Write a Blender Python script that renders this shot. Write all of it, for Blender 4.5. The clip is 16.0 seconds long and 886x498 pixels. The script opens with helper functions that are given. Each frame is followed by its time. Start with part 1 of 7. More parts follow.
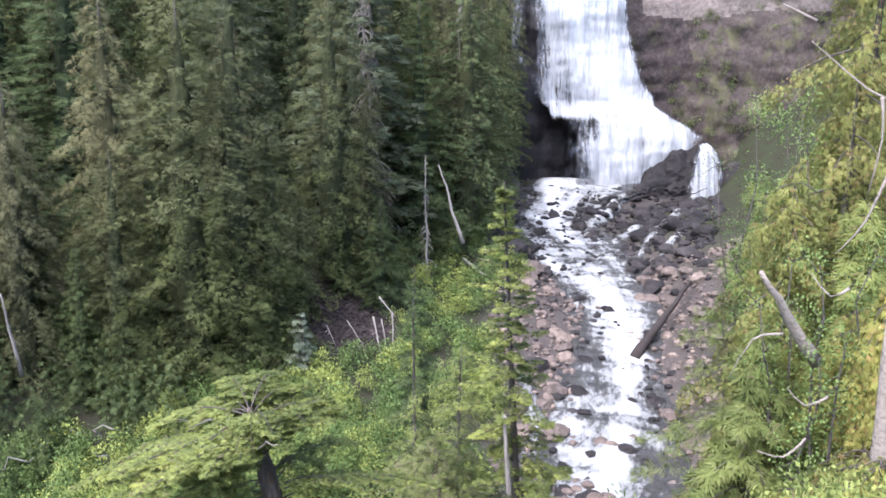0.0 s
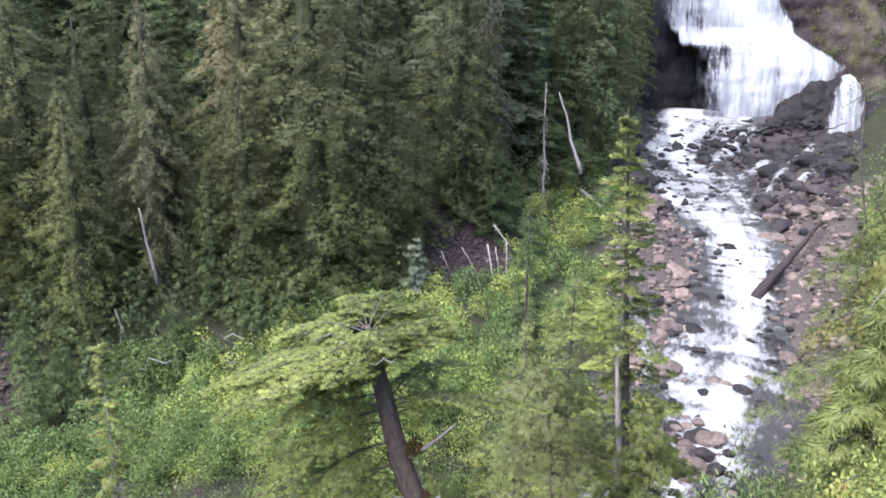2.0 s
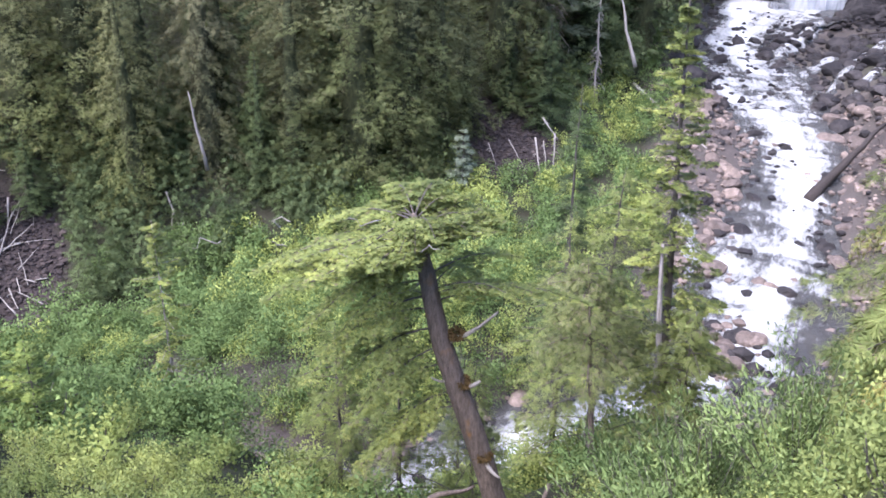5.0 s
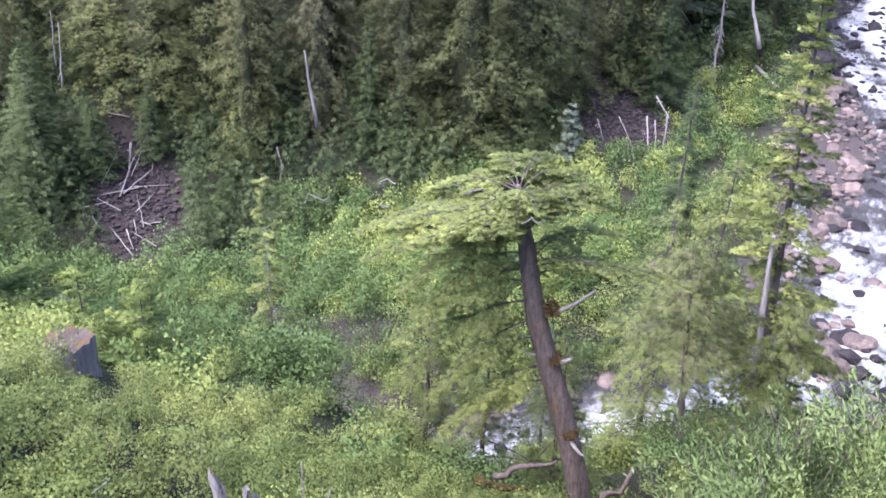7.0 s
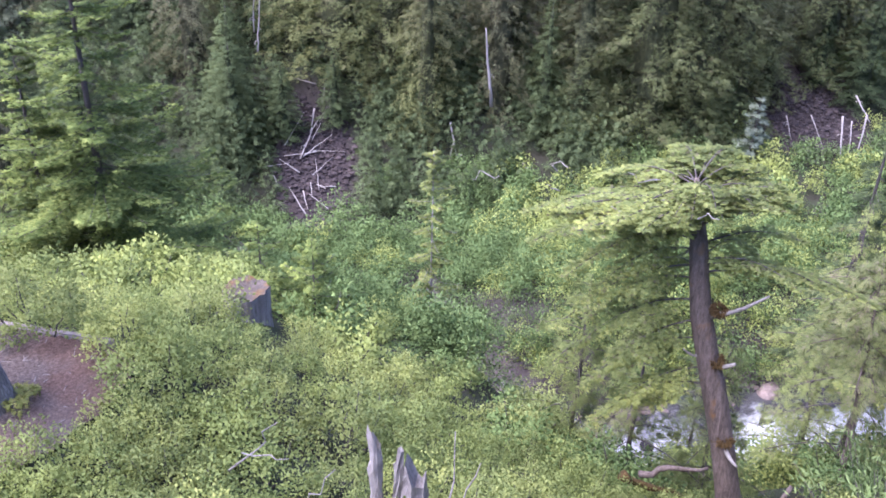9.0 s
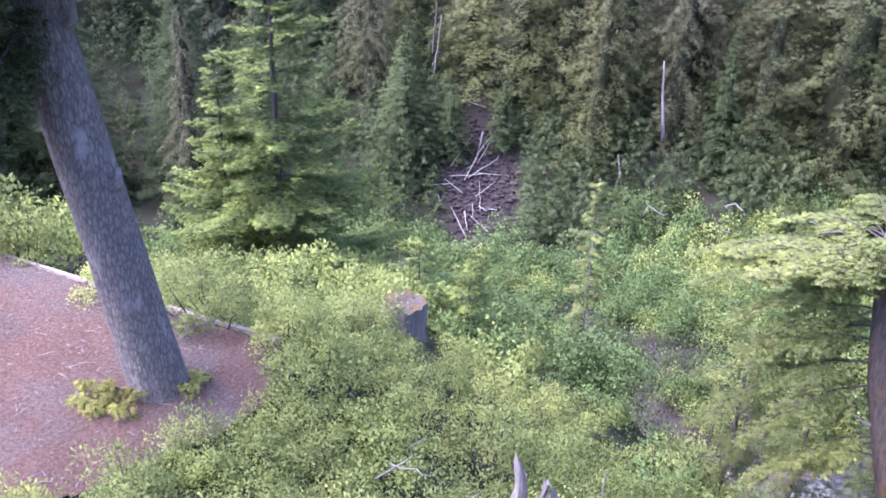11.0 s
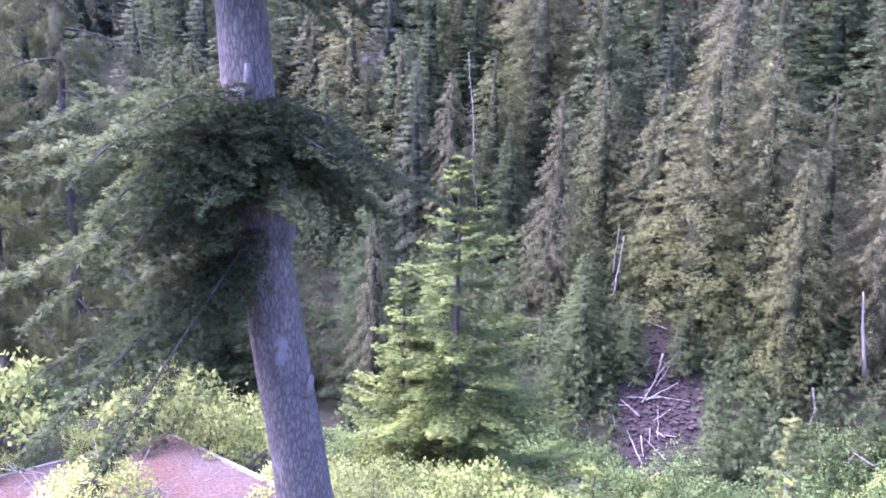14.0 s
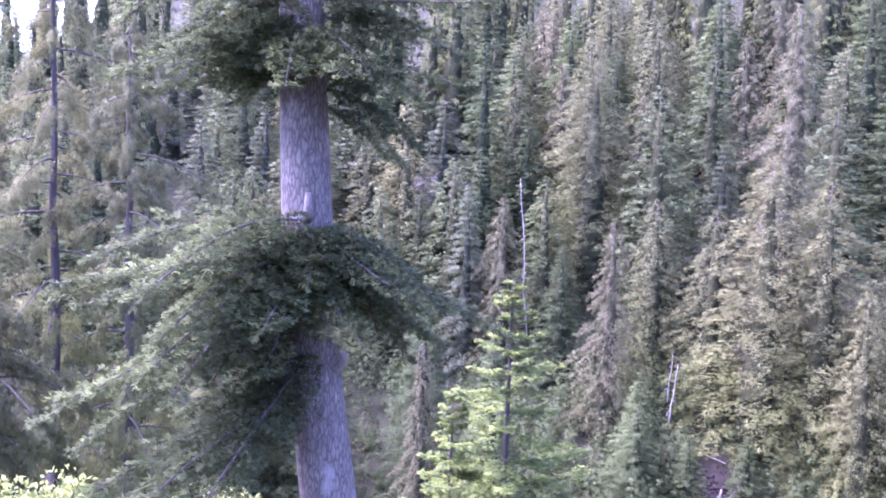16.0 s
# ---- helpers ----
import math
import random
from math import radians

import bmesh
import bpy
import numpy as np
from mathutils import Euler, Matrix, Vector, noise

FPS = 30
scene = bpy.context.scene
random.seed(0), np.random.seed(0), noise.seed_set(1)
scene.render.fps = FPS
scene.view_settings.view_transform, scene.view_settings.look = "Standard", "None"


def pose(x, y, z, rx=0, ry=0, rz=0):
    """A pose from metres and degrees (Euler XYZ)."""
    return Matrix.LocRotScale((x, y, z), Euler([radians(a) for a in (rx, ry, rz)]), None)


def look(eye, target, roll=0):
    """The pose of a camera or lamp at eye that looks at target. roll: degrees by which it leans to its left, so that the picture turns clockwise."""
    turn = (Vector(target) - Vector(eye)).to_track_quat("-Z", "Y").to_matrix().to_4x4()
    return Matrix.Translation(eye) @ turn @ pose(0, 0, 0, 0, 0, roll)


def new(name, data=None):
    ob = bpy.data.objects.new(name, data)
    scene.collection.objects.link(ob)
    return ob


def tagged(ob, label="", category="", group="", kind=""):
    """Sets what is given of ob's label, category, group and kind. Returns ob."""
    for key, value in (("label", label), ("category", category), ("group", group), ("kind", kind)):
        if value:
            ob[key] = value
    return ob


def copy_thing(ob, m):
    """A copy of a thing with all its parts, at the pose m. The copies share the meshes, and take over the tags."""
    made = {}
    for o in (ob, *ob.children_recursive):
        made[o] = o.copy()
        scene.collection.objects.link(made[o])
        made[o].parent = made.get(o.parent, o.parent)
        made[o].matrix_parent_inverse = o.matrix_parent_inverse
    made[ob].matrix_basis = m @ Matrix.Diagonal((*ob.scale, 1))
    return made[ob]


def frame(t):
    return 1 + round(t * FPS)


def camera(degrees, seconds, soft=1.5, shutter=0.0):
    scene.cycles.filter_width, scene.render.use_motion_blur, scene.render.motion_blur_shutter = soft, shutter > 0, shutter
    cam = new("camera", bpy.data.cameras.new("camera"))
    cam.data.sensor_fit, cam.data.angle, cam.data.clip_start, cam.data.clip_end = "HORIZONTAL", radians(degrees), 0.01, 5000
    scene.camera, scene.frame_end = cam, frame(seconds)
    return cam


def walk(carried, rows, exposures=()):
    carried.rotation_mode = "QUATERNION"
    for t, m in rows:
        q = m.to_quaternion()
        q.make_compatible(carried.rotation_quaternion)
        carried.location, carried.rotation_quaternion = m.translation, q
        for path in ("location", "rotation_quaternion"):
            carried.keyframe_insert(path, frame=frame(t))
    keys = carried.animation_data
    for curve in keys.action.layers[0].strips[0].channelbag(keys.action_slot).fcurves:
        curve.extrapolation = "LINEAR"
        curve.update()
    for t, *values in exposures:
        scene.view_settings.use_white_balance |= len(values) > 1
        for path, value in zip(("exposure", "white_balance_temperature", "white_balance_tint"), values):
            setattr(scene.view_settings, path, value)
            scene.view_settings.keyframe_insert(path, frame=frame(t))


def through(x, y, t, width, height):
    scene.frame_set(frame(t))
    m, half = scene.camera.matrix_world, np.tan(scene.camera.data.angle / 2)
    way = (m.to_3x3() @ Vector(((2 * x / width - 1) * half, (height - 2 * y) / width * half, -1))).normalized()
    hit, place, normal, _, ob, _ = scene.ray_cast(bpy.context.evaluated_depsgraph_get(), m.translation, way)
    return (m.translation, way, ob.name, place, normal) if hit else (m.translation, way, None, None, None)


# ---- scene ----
cam = camera(56.13, 16.0, soft=1.7)
# seconds, place, yaw, pitch, roll of a camera held out from a body that turns on the spot
ROWS = [
    (0.0, 0.000, 0.489, 29.896, -0.00, -12.00, 0.50),
    (0.5, -0.023, 0.486, 29.884, 2.71, -13.45, 0.56),
    (1.0, -0.044, 0.482, 29.875, 5.22, -14.49, 0.67),
    (1.5, -0.059, 0.478, 29.866, 7.02, -15.59, 0.63),
    (2.0, -0.067, 0.473, 29.854, 8.08, -16.98, 0.57),
    (2.5, -0.073, 0.469, 29.843, 8.80, -18.27, 0.52),
    (3.0, -0.076, 0.466, 29.834, 9.21, -19.35, 0.16),
    (3.5, -0.077, 0.462, 29.824, 9.47, -20.61, 0.33),
    (4.0, -0.078, 0.457, 29.812, 9.68, -22.11, 0.62),
    (6.5, -0.126, 0.430, 29.778, 16.31, -26.31, 2.28),
    (7.0, -0.143, 0.424, 29.776, 18.61, -26.65, 2.51),
    (7.5, -0.161, 0.416, 29.774, 21.18, -26.92, 2.41),
    (8.0, -0.183, 0.405, 29.771, 24.26, -27.26, 2.32),
    (8.5, -0.201, 0.393, 29.766, 27.11, -27.91, 2.23),
    (9.0, -0.226, 0.377, 29.762, 30.92, -28.41, 2.32),
    (11.5, -0.323, 0.313, 29.782, 45.85, -25.89, 1.37),
    (12.0, -0.343, 0.307, 29.805, 48.22, -22.94, 1.02),
    (12.5, -0.361, 0.301, 29.828, 50.22, -20.07, 0.77),
    (13.0, -0.376, 0.294, 29.850, 51.97, -17.49, 0.98),
    (13.5, -0.390, 0.284, 29.870, 53.91, -15.10, 1.31),
    (14.0, -0.404, 0.272, 29.888, 56.08, -12.90, 1.33),
    (14.5, -0.416, 0.260, 29.901, 58.03, -11.37, 1.35),
    (15.0, -0.425, 0.250, 29.916, 59.58, -9.65, 1.41),
    (15.5, -0.428, 0.250, 29.936, 59.77, -7.33, 1.48),
    (16.0, -0.431, 0.251, 29.960, 59.78, -4.64, 1.97),
]
EXPOSURE = [(0.0, 2.45, 6330, 18), (4.0, 2.55, 6200, 21), (6.5, 2.7, 5980, 28), (9.0, 2.8, 5780, 35), (12.5, 3.15, 5520, 48), (14.0, 3.45, 5470, 58), (16.0, 3.9, 5440, 68)]
walk(cam, [(t, pose(x, y, z, 90, 0, yaw) @ pose(0, 0, 0, pitch, 0, 0) @ pose(0, 0, 0, 0, 0, roll)) for t, x, y, z, yaw, pitch, roll in ROWS], EXPOSURE)

# ---- light: an open evening sky with the sun behind thin cloud ----
world = bpy.data.worlds.new("sky")
scene.world = world
world.use_nodes = True
sky = world.node_tree.nodes.new("ShaderNodeTexSky")
sky.sky_type, sky.sun_disc = "NISHITA", False
SUN_UP, SUN_ROUND = radians(58), radians(-142)
sky.sun_elevation, sky.sun_rotation = SUN_UP, SUN_ROUND
world.node_tree.links.new(sky.outputs[0], world.node_tree.nodes["Background"].inputs[0])
world.node_tree.nodes["Background"].inputs[1].default_value = 0.15
sun = new("sun", bpy.data.lights.new("sun", "SUN"))
sun.data.energy, sun.data.angle, sun.data.color = 2.5, radians(62), (1.0, 0.95, 0.88)
sun_way = Vector((math.sin(SUN_ROUND) * math.cos(SUN_UP), math.cos(SUN_ROUND) * math.cos(SUN_UP), math.sin(SUN_UP)))
sun.matrix_basis = look(sun_way * 50, (0, 0, 0))


# ---- materials ----
def material(name, rough=0.8, spec=0.3):
    m = bpy.data.materials.new(name)
    m.use_nodes = True
    nodes, links = m.node_tree.nodes, m.node_tree.links
    b = nodes["Principled BSDF"]
    b.inputs["Roughness"].default_value = rough
    b.inputs["Specular IOR Level"].default_value = spec
    return m, nodes, links, b


def ramp(nodes, links, source, stops):
    r = nodes.new("ShaderNodeValToRGB")
    while len(r.color_ramp.elements) < len(stops):
        r.color_ramp.elements.new(0.5)
    for e, (p, c) in zip(r.color_ramp.elements, stops):
        e.position, e.color = p, (*c, 1)
    links.new(source, r.inputs[0])
    return r.outputs[0]


def noise_node(nodes, links, scale, detail=6, vector=None, rough=0.6):
    n = nodes.new("ShaderNodeTexNoise")
    n.inputs["Scale"].default_value, n.inputs["Detail"].default_value, n.inputs["Roughness"].default_value = scale, detail, rough
    if vector:
        links.new(vector, n.inputs["Vector"])
    return n.outputs["Fac"]


def stretched(nodes, links, scale, kind="Object"):
    c = nodes.new("ShaderNodeTexCoord")
    mp = nodes.new("ShaderNodeMapping")
    mp.inputs["Scale"].default_value = scale
    links.new(c.outputs[kind], mp.inputs[0])
    return mp.outputs[0]


def mixed(nodes, links, fac, a, b, blend="MIX"):
    m = nodes.new("ShaderNodeMix")
    m.data_type, m.blend_type = "RGBA", blend
    for socket, v in ((m.inputs[0], fac), (m.inputs[6], a), (m.inputs[7], b)):
        if isinstance(v, (int, float)):
            socket.default_value = v
        elif isinstance(v, tuple):
            socket.default_value = (*v, 1)
        else:
            links.new(v, socket)
    return m.outputs[2]


def bump(nodes, links, height, b, strength=0.5, distance=0.05):
    n = nodes.new("ShaderNodeBump")
    n.inputs["Strength"].default_value, n.inputs["Distance"].default_value = strength, distance
    links.new(height, n.inputs["Height"])
    links.new(n.outputs[0], b.inputs["Normal"])


def foliage(name, dark, mid, light, old=None, old_share=0.0, tops=None, through=0.4, rough=0.75):
    """Leaves or needles: each clump takes its own shade, each plant its own tone; some light passes through."""
    m, nodes, links, b = material(name, rough, 0.10)
    geo = nodes.new("ShaderNodeNewGeometry")
    stops = [(0.0, dark), (0.55, mid), (1.0, light)]
    if old:
        stops = [(0.0, old), (old_share, old), (old_share + 0.02, dark), (0.65, mid), (1.0, light)]
    col = ramp(nodes, links, geo.outputs["Random Per Island"], stops)
    if tops:
        # lichen and dead sprays thicken towards the treetop
        g = nodes.new("ShaderNodeTexCoord")
        s = nodes.new("ShaderNodeSeparateXYZ")
        links.new(g.outputs["Generated"], s.inputs[0])
        a = nodes.new("ShaderNodeMath")
        links.new(s.outputs[2], a.inputs[0])
        links.new(noise_node(nodes, links, 0.35, 4, g.outputs["Object"]), a.inputs[1])
        w = ramp(nodes, links, a.outputs[0], [(0.85, (0, 0, 0)), (1.25, (0.75, 0.75, 0.75))])
        col = mixed(nodes, links, w, col, ramp(nodes, links, geo.outputs["Random Per Island"], [(0.0, tuple(c * 0.6 for c in tops)), (1.0, tuple(c * 1.35 for c in tops))]))
    patch = noise_node(nodes, links, 0.9, 3, stretched(nodes, links, (1, 1, 1)))
    tone = ramp(nodes, links, patch, [(0.3, (0.80, 0.82, 0.80)), (0.7, (1.16, 1.15, 1.10))])
    col = mixed(nodes, links, 1.0, col, tone, "MULTIPLY")
    info = nodes.new("ShaderNodeObjectInfo")
    own = ramp(nodes, links, info.outputs["Random"], [(0.0, (0.68, 0.71, 0.69)), (0.5, (0.95, 0.96, 0.94)), (1.0, (1.26, 1.22, 1.10))])
    col = mixed(nodes, links, 1.0, col, own, "MULTIPLY")
    links.new(col, b.inputs["Base Color"])
    t = nodes.new("ShaderNodeBsdfTranslucent")
    links.new(col, t.inputs[0])
    mix = nodes.new("ShaderNodeMixShader")
    mix.inputs[0].default_value = through
    links.new(b.outputs[0], mix.inputs[1])
    links.new(t.outputs[0], mix.inputs[2])
    links.new(mix.outputs[0], nodes["Material Output"].inputs[0])
    return m


def bark(name, dark, light, moss=None, moss_share=0.6, scale=(6, 6, 1.3)):
    m, nodes, links, b = material(name, 0.9, 0.15)
    v = stretched(nodes, links, scale)
    n = noise_node(nodes, links, 2.2, 9, v, 0.68)
    fine = noise_node(nodes, links, 11, 5, v, 0.7)
    col = ramp(nodes, links, n, [(0.3, dark), (0.68, light)])
    col = mixed(nodes, links, 0.35, col, ramp(nodes, links, fine, [(0.35, dark), (0.7, light)]))
    if moss:
        w = noise_node(nodes, links, 1.1, 4, stretched(nodes, links, (1, 1, 0.7)))
        col = mixed(nodes, links, ramp(nodes, links, w, [(moss_share, (0, 0, 0)), (moss_share + 0.1, (1, 1, 1))]), col, moss)
    links.new(col, b.inputs["Base Color"])
    bump(nodes, links, n, b, 0.9, 0.06)
    return m


def rock(name, dark, mid, light, scale=1.0, moss=None, moss_from=0.62, rough=0.85, own=True):
    m, nodes, links, b = material(name, rough, 0.15)
    v = stretched(nodes, links, (scale, scale, scale))
    n = noise_node(nodes, links, 1.6, 8, v, 0.65)
    fine = noise_node(nodes, links, 14, 5, v, 0.7)
    col = ramp(nodes, links, n, [(0.3, dark), (0.5, mid), (0.72, light)])
    col = mixed(nodes, links, 0.3, col, ramp(nodes, links, fine, [(0.35, dark), (0.7, light)]))
    if own:
        info, geo = nodes.new("ShaderNodeObjectInfo"), nodes.new("ShaderNodeNewGeometry")
        for s in (info.outputs["Random"], geo.outputs["Random Per Island"]):
            col = mixed(nodes, links, 1.0, col, ramp(nodes, links, s, [(0.0, (0.62, 0.62, 0.64)), (0.75, (1.0, 0.98, 0.97)), (1.0, (1.4, 1.36, 1.32))]), "MULTIPLY")
    if moss:
        w = noise_node(nodes, links, 0.35, 5, v)
        col = mixed(nodes, links, ramp(nodes, links, w, [(moss_from - 0.08, (0, 0, 0)), (moss_from + 0.2, (0.85, 0.85, 0.85))]), col, moss)
    links.new(col, b.inputs["Base Color"])
    bump(nodes, links, n, b, 0.8, 0.12)
    return m


def scaly_bark():
    """Grey fir bark: upright plates parted by dark cracks, with pale lichen flecks."""
    m, nodes, links, b = material("grey_scaly_bark", 0.9, 0.15)
    v = stretched(nodes, links, (24, 24, 7))
    wob = noise_node(nodes, links, 0.5, 7, v, 0.75)
    off = nodes.new("ShaderNodeVectorMath")
    links.new(v, off.inputs[0])
    links.new(wob, off.inputs[1])
    vor = nodes.new("ShaderNodeTexVoronoi")
    vor.feature = "DISTANCE_TO_EDGE"
    vor.inputs["Scale"].default_value = 1.0
    links.new(off.outputs[0], vor.inputs["Vector"])
    cell = nodes.new("ShaderNodeTexVoronoi")
    cell.inputs["Scale"].default_value = 1.0
    links.new(off.outputs[0], cell.inputs["Vector"])
    grain = noise_node(nodes, links, 3.0, 8, v, 0.7)
    col = mixed(nodes, links, cell.outputs["Color"], (0.120, 0.106, 0.090), (0.270, 0.242, 0.208))
    col = mixed(nodes, links, 0.45, col, ramp(nodes, links, grain, [(0.35, (0.085, 0.074, 0.066)), (0.7, (0.38, 0.345, 0.30))]))
    col = mixed(nodes, links, ramp(nodes, links, vor.outputs["Distance"], [(0.0, (0.6, 0.6, 0.6)), (0.22, (0, 0, 0))]), col, (0.050, 0.042, 0.042))
    fleck = noise_node(nodes, links, 1.6, 4, stretched(nodes, links, (2, 2, 1.2)))
    col = mixed(nodes, links, ramp(nodes, links, fleck, [(0.58, (0, 0, 0)), (0.68, (0.7, 0.7, 0.7))]), col, (0.34, 0.31, 0.29))
    links.new(col, b.inputs["Base Color"])
    add = nodes.new("ShaderNodeMath")
    links.new(vor.outputs["Distance"], add.inputs[0])
    links.new(grain, add.inputs[1])
    bump(nodes, links, add.outputs[0], b, 0.8, 0.04)
    return m


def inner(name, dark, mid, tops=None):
    """The packed inner twigs and sprays of a crown, coloured dark for the shade between the outer ones: fine hanging
    threads.
    """
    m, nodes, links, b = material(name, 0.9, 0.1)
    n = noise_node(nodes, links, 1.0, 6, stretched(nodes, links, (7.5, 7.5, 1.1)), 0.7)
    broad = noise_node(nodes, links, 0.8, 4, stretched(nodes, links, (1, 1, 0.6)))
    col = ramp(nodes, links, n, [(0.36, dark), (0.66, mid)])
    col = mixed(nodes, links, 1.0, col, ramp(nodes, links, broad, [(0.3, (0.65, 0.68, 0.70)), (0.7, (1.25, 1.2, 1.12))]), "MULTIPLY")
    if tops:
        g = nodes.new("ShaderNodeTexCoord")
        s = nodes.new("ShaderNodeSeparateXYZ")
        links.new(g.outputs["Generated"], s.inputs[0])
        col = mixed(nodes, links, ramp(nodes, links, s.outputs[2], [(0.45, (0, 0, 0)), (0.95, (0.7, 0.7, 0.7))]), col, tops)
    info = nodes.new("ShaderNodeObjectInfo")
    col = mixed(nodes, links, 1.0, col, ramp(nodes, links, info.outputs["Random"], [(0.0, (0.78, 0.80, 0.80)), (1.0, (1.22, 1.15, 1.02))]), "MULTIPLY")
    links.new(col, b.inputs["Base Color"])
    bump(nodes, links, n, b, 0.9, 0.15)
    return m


CEDAR = foliage("cedar_foliage", (0.096, 0.114, 0.048), (0.110, 0.129, 0.055), (0.127, 0.146, 0.064), (0.110, 0.104, 0.060), 0.03, (0.120, 0.128, 0.070))
CEDAR_OLD = foliage("lichened_cedar_foliage", (0.098, 0.106, 0.056), (0.112, 0.118, 0.064), (0.128, 0.132, 0.074), (0.112, 0.108, 0.072), 0.05, (0.124, 0.124, 0.078))
CEDAR_DEEP = foliage("deep_green_cedar_foliage", (0.066, 0.090, 0.046), (0.080, 0.106, 0.054), (0.096, 0.124, 0.064), (0.088, 0.084, 0.054), 0.03)
FIR = foliage("fir_foliage", (0.056, 0.080, 0.038), (0.072, 0.100, 0.047), (0.090, 0.122, 0.060))
FIR_BLUE = foliage("silver_fir_foliage", (0.066, 0.084, 0.056), (0.088, 0.108, 0.072), (0.114, 0.136, 0.094))
FIR_SILVER = foliage("pale_silver_fir_needles", (0.125, 0.160, 0.130), (0.160, 0.200, 0.165), (0.200, 0.245, 0.205))
FIR_NEAR = foliage("dark_fir_needles", (0.044, 0.062, 0.028), (0.060, 0.080, 0.036), (0.080, 0.102, 0.048))
FIR_TIP = foliage("fresh_fir_tips", (0.066, 0.092, 0.040), (0.090, 0.118, 0.052), (0.118, 0.148, 0.068))
HEMLOCK = foliage("hemlock_foliage", (0.126, 0.160, 0.056), (0.176, 0.212, 0.078), (0.236, 0.270, 0.108), (0.16, 0.145, 0.09), 0.05)
HEMLOCK_OLD = foliage("weathered_hemlock_foliage", (0.085, 0.110, 0.050), (0.130, 0.155, 0.070), (0.195, 0.220, 0.105), (0.17, 0.155, 0.12), 0.08)
CEDAR_NEAR = foliage("yellowing_cedar_sprays", (0.210, 0.225, 0.075), (0.275, 0.285, 0.098), (0.345, 0.345, 0.130), (0.28, 0.20, 0.10), 0.13, None, 0.45)
FIR_YOUNG = foliage("bright_young_fir_needles", (0.086, 0.126, 0.036), (0.120, 0.166, 0.050), (0.160, 0.210, 0.070))
FIR_YOUNG_TIP = foliage("young_fir_tips", (0.140, 0.186, 0.052), (0.184, 0.232, 0.070), (0.230, 0.276, 0.094))
HEMLOCK_TIP = foliage("fresh_hemlock_tips", (0.172, 0.206, 0.060), (0.222, 0.254, 0.080), (0.280, 0.308, 0.108))
LEAF = foliage("shrub_leaves", (0.174, 0.222, 0.072), (0.220, 0.272, 0.092), (0.268, 0.324, 0.116), None, 0, None, 0.45)
LEAF_DEEP = foliage("alder_leaves", (0.090, 0.144, 0.052), (0.122, 0.184, 0.069), (0.160, 0.228, 0.090), None, 0, None, 0.35)
LEAF_WILLOW = foliage("willow_leaves", (0.135, 0.195, 0.072), (0.180, 0.245, 0.095), (0.230, 0.300, 0.125), None, 0, None, 0.4)
LEAF_YELLOW = foliage("pale_shrub_leaves", (0.198, 0.240, 0.082), (0.244, 0.288, 0.102), (0.292, 0.336, 0.128), None, 0, None, 0.45)
# crown insides: the outer foliage hues darkened, deep shade put into the colour
INNER_SHADE_CEDAR = inner("shaded_inner_cedar_sprays", (0.018, 0.022, 0.012), (0.046, 0.054, 0.028))
INNER_SHADE_OLD = inner("shaded_inner_lichened_sprays", (0.020, 0.023, 0.014), (0.050, 0.054, 0.032))
INNER_SHADE_FIR = inner("shaded_inner_fir_sprays", (0.014, 0.021, 0.012), (0.034, 0.048, 0.026))
INNER_SHADE_BLUE = inner("shaded_inner_silver_fir_sprays", (0.020, 0.027, 0.018), (0.046, 0.058, 0.040))
FERN = foliage("fern_fronds", (0.16, 0.18, 0.05), (0.26, 0.27, 0.08), (0.36, 0.34, 0.12), None, 0, None, 0.4)
BARK = bark("conifer_bark", (0.030, 0.026, 0.025), (0.105, 0.094, 0.088))
BARK_GREY = scaly_bark()
BARK_RED = bark("reddish_hemlock_bark", (0.018, 0.014, 0.012), (0.170, 0.138, 0.122), (0.145, 0.080, 0.030), 0.64, (7, 7, 1.6))
MOSS = bark("orange_brown_moss", (0.045, 0.030, 0.012), (0.105, 0.068, 0.026), None, 0, (12, 12, 12))
DEADWOOD = bark("silvered_deadwood", (0.110, 0.102, 0.096), (0.300, 0.280, 0.262), None, 0, (8, 8, 1.2))
DEADWOOD_DARK = bark("wet_dark_log", (0.012, 0.010, 0.010), (0.048, 0.041, 0.039), None, 0, (5, 5, 5))
STUMPWOOD = bark("weathered_stump_wood", (0.065, 0.060, 0.058), (0.300, 0.280, 0.268), None, 0, (9, 9, 1.0))
STUMPTOP = bark("rotting_cut_wood", (0.045, 0.037, 0.031), (0.130, 0.108, 0.088), (0.16, 0.085, 0.022), 0.52, (7, 7, 7))
TIMBER = bark("pale_weathered_timber", (0.15, 0.13, 0.115), (0.34, 0.30, 0.27), None, 0, (3, 12, 12))
ROCK_DARK = rock("wet_basalt", (0.007, 0.007, 0.008), (0.017, 0.0165, 0.018), (0.042, 0.039, 0.041), 1.0, None, 0.6, 0.75)
ROCK_CLIFF = rock("cliff_basalt", (0.010, 0.008, 0.0085), (0.027, 0.022, 0.022), (0.062, 0.051, 0.049), 1.1, (0.050, 0.052, 0.022), 0.64, 0.85, False)
ROCK_MOSSY = rock("mossy_cliff", (0.018, 0.015, 0.014), (0.042, 0.034, 0.032), (0.088, 0.072, 0.066), 1.3, (0.070, 0.076, 0.032), 0.56, 0.9, False)
ROCK_PALE = rock("pale_cliff", (0.040, 0.033, 0.031), (0.085, 0.073, 0.067), (0.150, 0.130, 0.120), 1.2, None, 0.6, 0.85, False)
ROCK_BANK = rock("bank_boulders", (0.040, 0.034, 0.031), (0.084, 0.070, 0.064), (0.172, 0.148, 0.136), 1.5)
